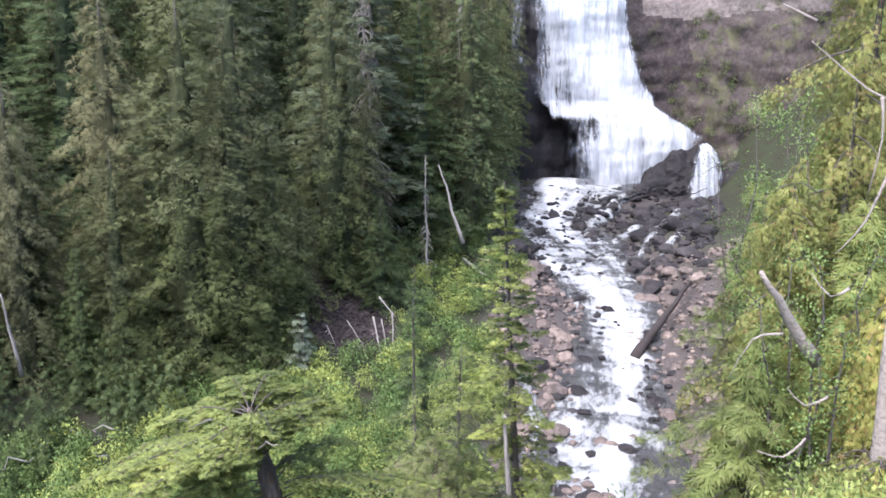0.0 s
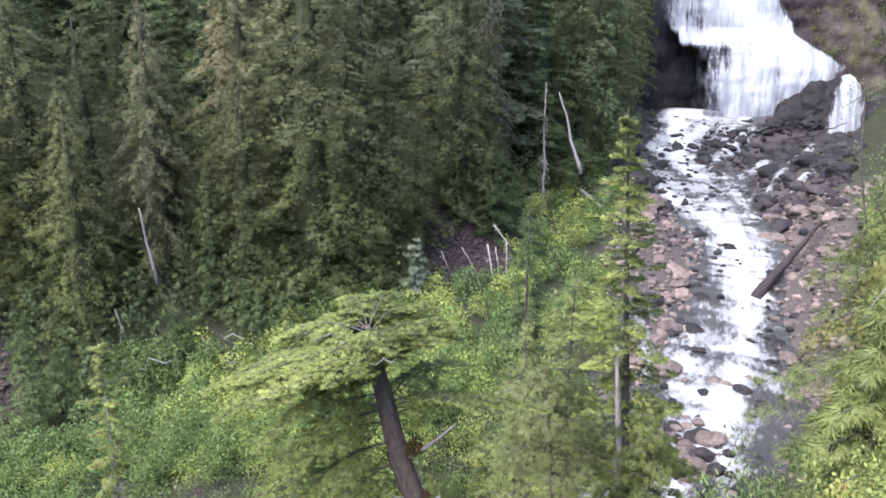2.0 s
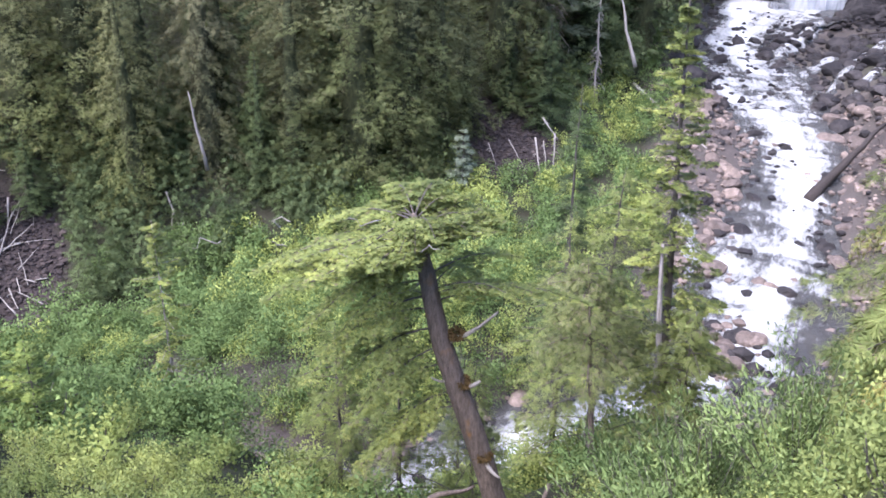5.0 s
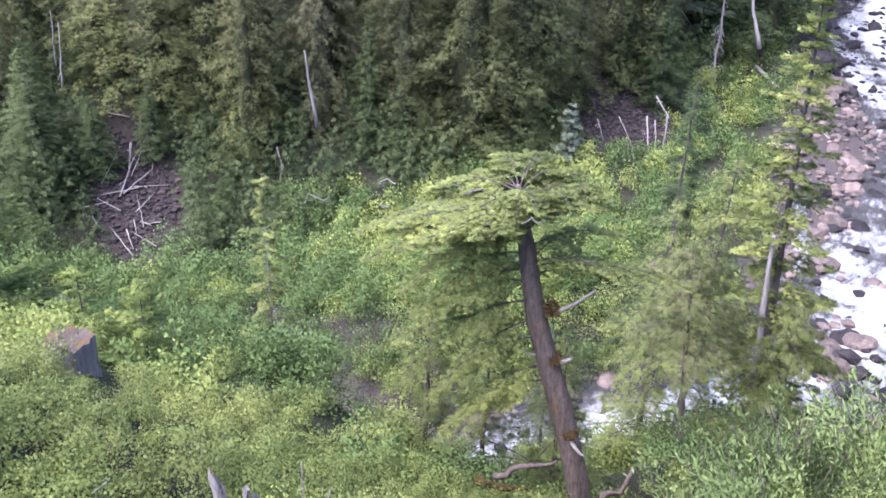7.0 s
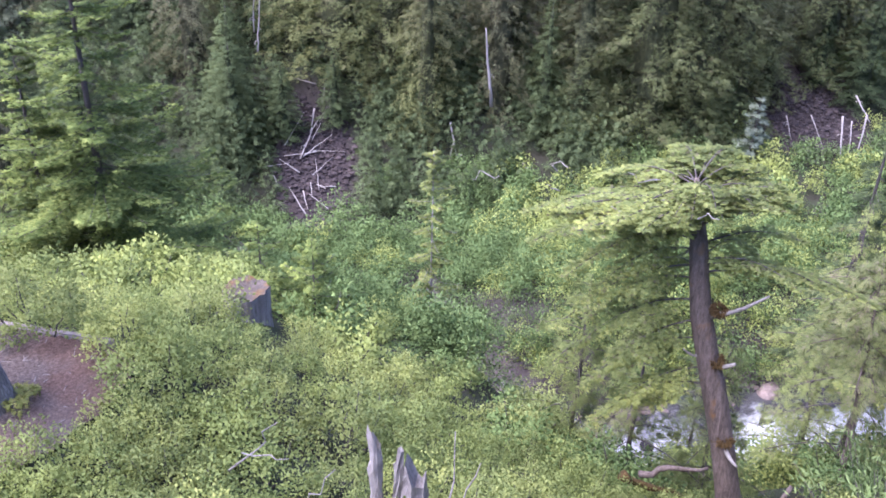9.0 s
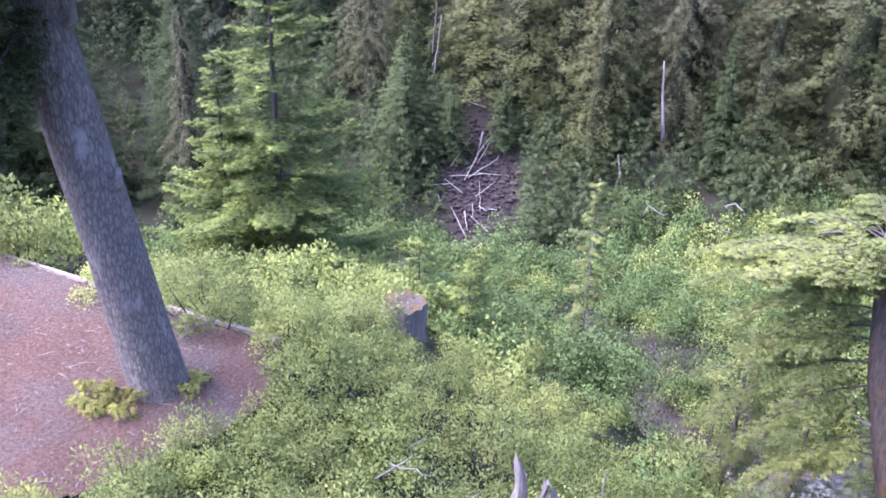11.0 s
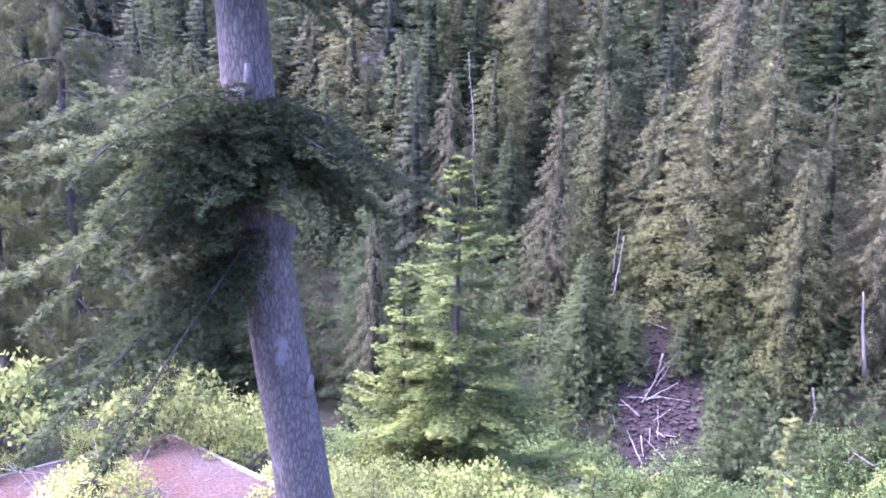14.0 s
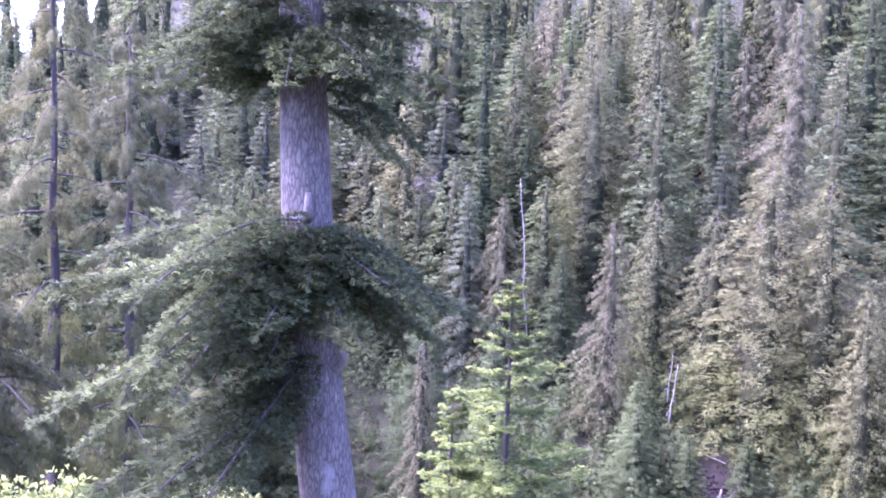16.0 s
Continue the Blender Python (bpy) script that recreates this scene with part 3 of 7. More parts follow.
def build_stream():
    line = smooth_line([(*plan(a, r), z, w) for a, r, z, w in STREAM], 0.3)
    t = unit(np.gradient(line[:, :2], axis=0))
    side = np.stack([t[:, 1], -t[:, 0]], 1)
    across = np.linspace(-1.25, 1.25, 56)
    along = np.concatenate([[0], np.cumsum(np.linalg.norm(np.diff(line[:, :2], axis=0), axis=1))])
    S, U = np.meshgrid(along, across, indexing="ij")
    W = line[:, 3][:, None] * U
    x, y = line[:, 0][:, None] + side[:, 0][:, None] * W, line[:, 1][:, None] + side[:, 1][:, None] * W
    wander = 0.22 * fbm(S * 0.10, 0.0 * W + 1.0) + 0.10 * fbm(S * 0.35, 0.0 * W + 2.0)
    steps = fbm(S * 0.55, W * 0.55, 1.0) * 0.26
    rough = fbm(S * 1.4, W * 1.6, 2.0) * 0.13 + fbm(S * 3.4, W * 3.8, 4.0, 3) * 0.05
    calm = np.clip((S - 4) / 8, 0.15, 1)
    z = line[:, 2][:, None] + (steps + rough) * calm
    core = 1 - np.abs(U + wander) * 1.15
    foam = 0.26 * fbm(S * 0.42, W * 0.85, 6.0) + 0.16 * fbm(S * 1.3, W * 2.0, 7.0) + 0.50 * core - 0.17 + 0.30 * np.clip(-np.gradient(z, axis=0) / 0.25, -0.6, 0.8)
    foam = foam + 0.03 + 0.35 * np.exp(-((S - 2.0) / 4.0) ** 2) * np.clip(1 - np.abs(U - 0.2), 0, 1)
    n, m = S.shape
    i, j = np.meshgrid(np.arange(n - 1), np.arange(m - 1), indexing="ij")
    a = (i * m + j).ravel()
    f = np.stack([a, a + 1, a + m + 1, a + m], 1)
    me = mesh_of("stream", np.stack([x, y, z], -1).reshape(-1, 3), f, RIVER_WATER)
    uv = me.uv_layers.new(name="flow")
    idx = np.empty(len(me.loops), dtype=np.int32)
    me.loops.foreach_get("vertex_index", idx)
    uv.data.foreach_set("uv", np.stack([S.ravel()[idx], W.ravel()[idx]], 1).ravel().astype(np.float32))
    me.attributes.new("foam", "FLOAT", "POINT").data.foreach_set("value", foam.ravel().astype(np.float32))
    tagged(new("water", me), "white rushing mountain stream over dark rocks", "stream", "", "structure")


build_stream()


def build_threads():
    """Thin white threads of water that run between the boulders below the falls."""
    for rows in (((14.2, 110, 1.0), (13.2, 101, 1.3), (11.6, 93, 0.8), (10.4, 86, 1.1)), ((16.4, 106, 0.8), (15.0, 98, 1.1), (13.6, 90, 0.7), (12.4, 81, 1.0)), ((12.4, 113, 0.8), (11.2, 105, 1.2), (9.6, 97, 1.2)), ((17.2, 100, 0.5), (16.2, 93, 0.7), (14.6, 86, 0.6)), ((6.0, 60, 0.8), (7.6, 53, 1.0), (9.4, 47, 1.0))):
        line = smooth_line([(*plan(a, r), 0, w) for a, r, w in rows], 0.3)
        t = unit(np.gradient(line[:, :2], axis=0))
        side = np.stack([t[:, 1], -t[:, 0]], 1)
        along = np.concatenate([[0], np.cumsum(np.linalg.norm(np.diff(line[:, :2], axis=0), axis=1))])
        S, U = np.meshgrid(along, np.linspace(-1, 1, 11), indexing="ij")
        W = line[:, 3][:, None] * U * (1 + 0.45 * fbm(S * 0.9, S * 0.0, rows[0][0]))
        x, y = line[:, 0][:, None] + side[:, 0][:, None] * W, line[:, 1][:, None] + side[:, 1][:, None] * W
        z = ground_z(x, y) + 0.30 - 0.35 * U ** 2 + 0.18 * fbm(S * 1.6, W * 2.0, 2.0)
        me = sheet("thread", x, y, z, RIVER_WATER)
        set_flow(me, S, W, 0.22 - 0.25 * U ** 2 + 0.2 * fbm(S * 0.8, W * 1.4, 5.0))
        tagged(new("water_thread", me), "thin white thread of water between dark boulders", "stream", "", "structure")


# ---- the cliff and the falls ----
def sheet(name, X, Y, Z, mat, flip=False):
    n, m = X.shape
    i, j = np.meshgrid(np.arange(n - 1), np.arange(m - 1), indexing="ij")
    a = (i * m + j).ravel()
    f = np.stack([a, a + 1, a + m + 1, a + m], 1)
    return mesh_of(name, np.stack([X, Y, Z], -1).reshape(-1, 3), f[:, ::-1] if flip else f, mat)


def set_flow(me, a, b, foam):
    uv = me.uv_layers.new(name="flow")
    idx = np.empty(len(me.loops), dtype=np.int32)
    me.loops.foreach_get("vertex_index", idx)
    uv.data.foreach_set("uv", np.stack([a.ravel()[idx], b.ravel()[idx]], 1).ravel().astype(np.float32))
    me.attributes.new("foam", "FLOAT", "POINT").data.foreach_set("value", foam.ravel().astype(np.float32))


def step(a, b, v):
    s = np.clip((v - a) / (b - a), 0, 1)
    return s * s * (3 - 2 * s)


def build_cliff():
    x, z = np.arange(-22, 66, 0.36), np.arange(8, 70, 0.36)
    X, Z = np.meshgrid(x, z, indexing="ij")
    Y = 125.5 + 0.06 * (Z - 15) - 0.75 * np.clip(9 - X, 0, 60) - 0.55 * np.clip(X - 31, 0, 60)
    Y = Y - 5.5 * np.exp(-((X - 9.0) / 5.5) ** 2) * (1 - 0.8 * step(25, 34, Z)) + 0.35 * np.clip(Z - 36, 0, 40)
    crag = 0.30 * np.abs(fbm(X * 2.0 + Z * 0.7, Z * 1.7 - X * 0.5, 6.0)) + np.abs(fbm(X * 0.22, Z * 0.16, 1.0)) * 2.2 + np.abs(fbm(X * 0.9, Z * 0.5, 2.0)) * 0.8 + fbm(X * 2.4, Z * 1.8, 3.0) * 0.25
    Y = Y - crag
    me = sheet("cliff", X, Y, Z, ROCK_CLIFF)
    me.materials.append(ROCK_PALE)
    c = np.empty(len(me.polygons) * 3, dtype=np.float32)
    me.polygons.foreach_get("center", c)
    c = c.reshape(-1, 3)
    pale = (c[:, 2] > 38.2 + 0.9 * fbm(c[:, 0] * 0.7, c[:, 2] * 0.7)) & (c[:, 0] > 29)
    wet = (c[:, 0] < 27 + 2.0 * fbm(c[:, 0] * 0.4, c[:, 2] * 0.4, 2.0)) & (c[:, 2] < 52)
    mossy = (c[:, 0] > 35.5 + 2.0 * fbm(c[:, 0] * 0.3, c[:, 2] * 0.3)) & ~pale
    me.materials.append(ROCK_MOSSY)
    me.materials.append(ROCK_DARK)
    me.polygons.foreach_set("material_index", pale.astype(np.int32) + 2 * mossy.astype(np.int32) + 3 * (wet & ~pale & ~mossy).astype(np.int32))
    # grass and low bushes that hang on the ledges
    rng = np.random.default_rng(17)
    tuft = Bag()
    for _ in range(420):
        i = int((rng.uniform(33, 60) + 22) / 0.36)
        j = int((rng.uniform(22, 64) - 8) / 0.36)
        if i >= X.shape[0] or j >= X.shape[1] or fbm(X[i, j] * 0.25, Z[i, j] * 0.25, 4.0) < 0.05 - 0.02 * (X[i, j] - 36):
            continue
        k, s = 90, rng.uniform(0.5, 1.3)
        d = unit(rng.normal(size=(k, 3)) + np.array([0, -0.6, 0.1]))
        tuft.put(*kites(rng, np.array([X[i, j], Y[i, j], Z[i, j]]) + d * np.array([1.0, 0.5, 0.8]) * rng.uniform(0.3, 1, (k, 1)) * s, d + np.array([0, 0, -0.7]), 0.34, 0.05))
    tagged(new("cliff_growth", tuft.mesh("cliff_growth", HEMLOCK_OLD)), "olive grass and low bushes hanging on the cliff ledges", "undergrowth", "", "stuff")
    tagged(new("cliff", me), "dark wet basalt cliff with mossy ledges beside the falls", "cliff", "", "structure")


def build_falls():
    z = np.arange(13.6, 64, 0.22)
    left = np.interp(z, [13.6, 15.3, 23.8, 24.7, 28.3, 34.6, 40, 64], [15.4, 15.2, 14.6, 14.4, 10.8, 9.5, 9.9, 13])
    right = np.interp(z, [13.6, 15.3, 21.4, 23.0, 25.3, 30, 39.9, 64], [31, 32.0, 37.0, 34.5, 30.6, 28.2, 25.9, 24])
    u = np.linspace(0, 1, 110)
    Z, U = np.meshgrid(z, u, indexing="ij")
    rag = np.exp(-U / 0.05) + np.exp(-(1 - U) / 0.05)
    X = left[:, None] + (right - left)[:, None] * U + 0.25 * fbm(Z * 0.9, U * 9.0) + rag * (0.35 * fbm(Z * 2.2, U * 2.0, 8.0) + 0.2 * fbm(Z * 6.0, U * 2.0, 9.0))
    Y = np.interp(z, [13.6, 15, 20, 23.4, 24.4, 26, 28, 40, 64], [116.6, 117.2, 118.0, 118.7, 119.4, 121.6, 122.2, 123.6, 127])[:, None]
    ledge = 0.9 * np.sin(Z * 0.55 + 2.5 * fbm(U * 4.0, Z * 0.05, 1.0))
    Y = Y + 0.16 * fbm(X * 2.2, Z * 0.25, 3.0) + 0.22 * fbm(X * 0.9, Z * 0.7, 13.0) - 0.5 * np.abs(fbm(X * 0.8, Z * 0.2, 4.0)) + 0.25 * ledge - 0.9 * np.sin(np.pi * U)
    foam = 0.17 + 0.20 * np.sin(np.pi * np.clip(U, 0, 1)) + 0.18 * fbm(X * 0.5, Z * 0.12, 5.0)
    foam = foam - 0.55 * np.exp(-U / 0.035) - 0.50 * np.exp(-(1 - U) / 0.03) * step(17, 20, Z)
    foam = foam + 0.13 * fbm(X * 1.1, Z * 0.6, 9.0) + 0.08 * fbm(X * 2.6, Z * 1.4, 10.0) + 0.10 * np.exp(-((Z - 24.6) / 0.8) ** 2)
    foam = foam - 0.36 * step(0.34, 0.0, U) * step(26.0, 28.5, Z) - 0.30 * step(0.46, 0.16, U) * step(24.4, 23.2, Z) - 0.28 * np.exp(-((U - 0.66) / 0.2) ** 2 - ((Z - 24.2) / 0.7) ** 2)
    foam = foam - 0.22 * np.exp(-((U - 0.62) / 0.2) ** 2 - ((Z - 20.6) / 1.6) ** 2)
    me = sheet("falls", X, Y, Z, FALL_WATER)
    set_flow(me, Z, X, foam)
    tagged(new("waterfall", me), "tall white waterfall spreading over a dark rock step", "waterfall", "", "structure")
    # loose strands of water in front of the main sheet
    rng = np.random.default_rng(3)
    V, F, A, B, FO, n = [], [], [], [], [], 0

    def strand(x0, z0, length, width, ahead, slip, foam0):
        nonlocal n
        s = np.linspace(0, 1, 9)
        zz = z0 - length * s
        yy = np.interp(zz, [13.0, 15, 20, 23.4, 24.4, 26, 28, 40, 64], [116.0, 117.0, 118.0, 118.7, 119.4, 121.6, 122.2, 123.6, 127]) - ahead * (0.5 + 0.5 * np.sin(np.pi * s))
        xx = x0 + slip * s + 0.12 * np.sin(s * 9 + x0)
        w = width * (0.25 + np.sin(np.pi * np.clip(s * 0.9 + 0.08, 0, 1))) * 0.6
        for k, q in enumerate((-1, 0, 1)):
            V.append(np.stack([xx + w * q, yy - (0.12 if q == 0 else 0), zz], 1))
            A.append(zz)
            B.append(xx + w * q)
            FO.append(np.full(9, foam0))
        i = np.arange(8)
        for c in (0, 9):
            F.append(np.stack([n + c + i, n + c + i + 1, n + c + 10 + i, n + c + 9 + i], 1))
        n += 27

    for _ in range(150):
        zz = rng.uniform(19, 60)
        u = abs(rng.normal(0, 0.035))
        if zz < 30:
            continue
        l, r = np.interp(zz, z, left), np.interp(zz, z, right)
        strand(l + (r - l) * u, zz, rng.uniform(1.0, 4.0), rng.uniform(0.10, 0.35), rng.uniform(0.0, 0.25), rng.normal(0, 0.2) + (0.3 if u > 0.9 else 0) * (zz < 30), rng.uniform(0.0, 0.2))
    me = mesh_of("strands", np.concatenate(V), np.concatenate(F), FALL_WATER)
    set_flow(me, np.concatenate(A), np.concatenate(B), np.concatenate(FO))
    tagged(new("falling_strands", me), "loose white strands of falling water and spray", "waterfall", "", "structure")
    # the small side cascade
    s, u = np.linspace(0, 1, 60), np.linspace(0, 1, 36)
    S, U = np.meshgrid(s, u, indexing="ij")
    X = 35.0 - 2.4 * S ** 0.7 + (2.2 + 2.9 * S ** 0.6) * U + 0.35 * fbm(S * 7, U * 7.0) * (0.4 + np.abs(U - 0.5))
    Z = 20.6 - 7.4 * S ** 1.35 - 0.9 * U ** 2 * (1 - S) + 0.3 * fbm(S * 2, U * 6.0, 1.0)
    Y = 114.6 - 3.6 * np.sqrt(S) + 0.45 * fbm(X * 1.6, S * 2.0, 3.0) + 1.2 * (U - 0.5) ** 2
    me = sheet("side_falls", X, Y, Z, FALL_WATER, True)
    set_flow(me, Z, X, 0.26 + 0.18 * fbm(X * 0.9, S * 2.0, 5.0) - 0.4 * np.abs(2 * U - 1) ** 4)
    tagged(new("side_cascade", me), "small white side cascade pouring off a rock mound", "waterfall", "", "structure")


build_threads()
build_cliff()
build_falls()


def stone_shape(rng, level, squash=(1, 1, 0.7), jag=0.22):
    bm = bmesh.new()
    bmesh.ops.create_icosphere(bm, subdivisions=level, radius=1)
    v = np.array([p.co[:] for p in bm.verts])
    f = np.array([[q.index for q in g.verts] for g in bm.faces])
    bm.free()
    for _ in range(9):
        n = unit(rng.normal(size=3))
        d = v @ n - rng.uniform(0.55, 0.85)
        v = v - np.clip(d, 0, 1)[:, None] * n * 0.9
    v = v * (1 + jag * 0.5 * fbm(v[:, 0] * 2 + rng.uniform(0, 9), v[:, 1] * 2, v[:, 2] * 2 + rng.uniform(0, 9)))[:, None]
    return v * np.array(squash) * rng.uniform(0.85, 1.15, 3), f


def scatter_stones(name, label, places, mat, rng, level=1, kind="stuff", category="stones"):
    """Many stones too small to count, as one mesh. places: x, y, z, radius."""
    shapes = [stone_shape(rng, level) for _ in range(8)]
    bag = Bag()
    for x, y, z, s in places:
        v, f = shapes[rng.integers(8)]
        a = rng.uniform(0, 6.28)
        c, sn = math.cos(a), math.sin(a)
        w = v @ np.array([[c, sn, 0], [-sn, c, 0], [0, 0, 1]]) * s
        bag.put(w + np.array([x, y, z]), f)
    return tagged(new(name, bag.mesh(name, mat, False)), label, category, "", kind)


def settle(xy):
    xy = np.asarray(xy, dtype=float)
    return ground_z(xy[:, 0], xy[:, 1])


def build_rocks():
    rng = np.random.default_rng(11)
    # rock mound below the cliff, that the side cascade pours from
    v, f = stone_shape(rng, 5, (6.6, 4.6, 7.0), 0.3)
    v += (1.5 * np.abs(fbm(v[:, 0] * 0.42, v[:, 2] * 0.42, v[:, 1] * 0.42)) - 0.6 + 0.6 * np.abs(fbm(v[:, 0] * 0.9, v[:, 2] * 0.9, v[:, 1])) + 0.22 * fbm(v[:, 0] * 2.6, v[:, 2] * 2.6, v[:, 1] * 2.6))[:, None] * unit(v)
    ob = new("rock_mound", mesh_of("rock_mound", v, f, ROCK_DARK, False))
    ob.matrix_basis = pose(33.2, 116.6, 14.0)
    tagged(ob, "large dark wet rock mound at the foot of the falls", "rock")
    v, f = stone_shape(rng, 4, (4.2, 3.0, 4.6), 0.3)
    ob = new("rock_mound", mesh_of("rock_mound", v, f, ROCK_DARK, False))
    ob.matrix_basis = pose(41.5, 114.5, 14.0)
    tagged(ob, "dark rock shoulder beside the side cascade", "rock")
    # boulders: in and along the stream
    q = smooth_line([(*plan(a, r), z, w) for a, r, z, w in STREAM], 0.5)
    t = unit(np.gradient(q[:, :2], axis=0))
    side = np.stack([t[:, 1], -t[:, 0]], 1)
    pale, dark, small_p, small_d = [], [], [], []

    def add(x, y, z, s, is_dark, count):
        (dark if is_dark else pale).append((x, y, z, s)) if count else (small_d if is_dark else small_p).append((x, y, z, s))

    use = [i for i in range(len(q)) if 28 < math.hypot(q[i][0], q[i][1]) < 117]
    for k in range(1900):
        i = use[rng.integers(len(use))]
        r = math.hypot(q[i][0], q[i][1])
        u = rng.choice([-1, 1]) * rng.uniform(0.62, 1.45) if rng.random() < 0.66 else rng.uniform(-0.8, 0.8)
        s = float(np.clip(rng.lognormal(-1.15, 0.55), 0.12, 1.1))
        if abs(u) < 0.7:
            s *= 0.8
        x, y = q[i][:2] + side[i] * u * q[i][3]
        z = q[i][2] + s * rng.uniform(-0.25, 0.18)
        add(x, y, z, s, r > 82 or (abs(u) < 0.75 and rng.random() < 0.8) or rng.random() < 0.15, s > 0.42)
    # broken stones that stand in the shallows where the stream bends
    for k in range(170):
        x, y = plan(rng.uniform(6.0, 12.5), rng.uniform(40.5, 53))
        u, level, out = by_stream(np.array([x]), np.array([y]))
        if fbm(np.array([x * 0.5]), np.array([y * 0.5]), 3.0)[0] < 0.05 or out[0] > 1.0:
            continue
        s = float(np.clip(rng.lognormal(-1.0, 0.45), 0.15, 0.8))
        add(x, y, float(level[0]) + 0.12 * s, s, rng.random() < 0.35, s > 0.42)
    # dark boulder field below the falls, right of the stream
    for k in range(900):
        az, r = rng.uniform(8.0, 18.5) if rng.random() < 0.8 else rng.uniform(2.5, 6.5), rng.uniform(80, 116)
        x, y = plan(az, r)
        u, level, out = by_stream(np.array([x]), np.array([y]))
        if out[0] < -1.5:
            continue
        s = float(np.clip(rng.lognormal(-0.75, 0.5), 0.2, 1.7))
        add(x, y, float(ground_z(np.array([x]), np.array([y]))[0]) + 0.1 * s, s, r > 84 or rng.random() < 0.5, s > 0.75)
    # gravel banks of pale broken stones
    for k in range(3600):
        az, r = rng.uniform(11.0, 22.5), rng.uniform(40, 84)
        if rng.random() < 0.30:
            az, r = rng.uniform(3.5, 10.0), rng.uniform(43, 90)
        x, y = plan(az, r)
        u, level, out = by_stream(np.array([x]), np.array([y]))
        if out[0] < -0.3 or out[0] > 9:
            continue
        s = float(np.clip(rng.lognormal(-1.55, 0.55), 0.1, 0.95))
        add(x, y, float(ground_z(np.array([x]), np.array([y]))[0]) + 0.12 * s, s, rng.random() < 0.12, s > 0.5)
    for lst, small, mat, lab, word in ((pale, small_p, ROCK_BANK, "reddish-grey angular boulder on the stream bank", "reddish-grey"), (dark, small_d, ROCK_DARK, "dark wet boulder in the white stream", "dark wet")):
        lst.sort(key=lambda p: -p[3])
        keep, rest = lst[:150], lst[150:]
        shapes = []
        for _ in range(7):
            v, f = stone_shape(rng, 3, (1, 0.9, 0.7), 0.3)
            shapes.append(mesh_of("boulder", v, f, mat, False))
        for x, y, z, s in keep:
            ob = new("boulder", shapes[rng.integers(7)])
            ob.matrix_basis = pose(x, y, z, rng.uniform(-15, 15), rng.uniform(-15, 15), rng.uniform(0, 360)) @ Matrix.Scale(s, 4)
            tagged(ob, lab, "boulder", word + " boulders along the stream")
        scatter_stones("stones", word + " stones and cobbles along the stream", small + rest, mat, rng, 1)
    # scree on the far slope
    places = []
    for a, r, w, d in SCREE[:2]:
        for _ in range(int(85 * w * d)):
            x, y = plan(a + rng.normal(0, 0.6) * math.degrees(w / r), r + rng.normal(0, 0.55) * d)
            if scree_share(np.array([x]), np.array([y]))[0] > 0.4:
                places.append((x, y, 0, float(np.clip(rng.lognormal(-2.05, 0.45), 0.07, 0.4))))
    z = settle([p[:2] for p in places])
    scatter_stones("scree", "purple-brown broken scree stones on the far slope", [(p[0], p[1], zz + 0.05, p[3]) for p, zz in zip(places, z)], ROCK_SCREE, rng, 1)


build_rocks()


def build_outcrop():
    """A bare rock face that shows among the trees high on the far slope."""
    az, s = np.meshgrid(np.linspace(-63.2, -57.0, 70), np.linspace(0, 1, 80), indexing="ij")
    edge = np.minimum(1, 4 * (1 - np.abs((az + 60.1) / 3.1)))
    r = 99 + np.interp(s, [0, 0.7, 1], [0, 5.5, 24]) + (1 - edge) * 5.0
    z = np.interp(s, [0, 0.7, 1], [14.0, 30.0, 31.5]) - (1 - edge) * 6.0 + 1.2 * fbm(az * 1.6, s * 2.0, 8.0) * s
    a = np.radians(az)
    w = az * 1.8
    r = r - 1.6 * np.abs(fbm(w * 0.35, z * 0.25, 1.0)) - 0.7 * np.abs(fbm(w * 1.3, z * 0.7, 2.0)) - 0.25 * fbm(w * 3.5, z * 2.2, 3.0)
    tagged(new("outcrop", sheet("outcrop", r * np.sin(a), r * np.cos(a), z, ROCK_FACE)), "bare purple-grey rock face among the trees", "outcrop")


build_outcrop()


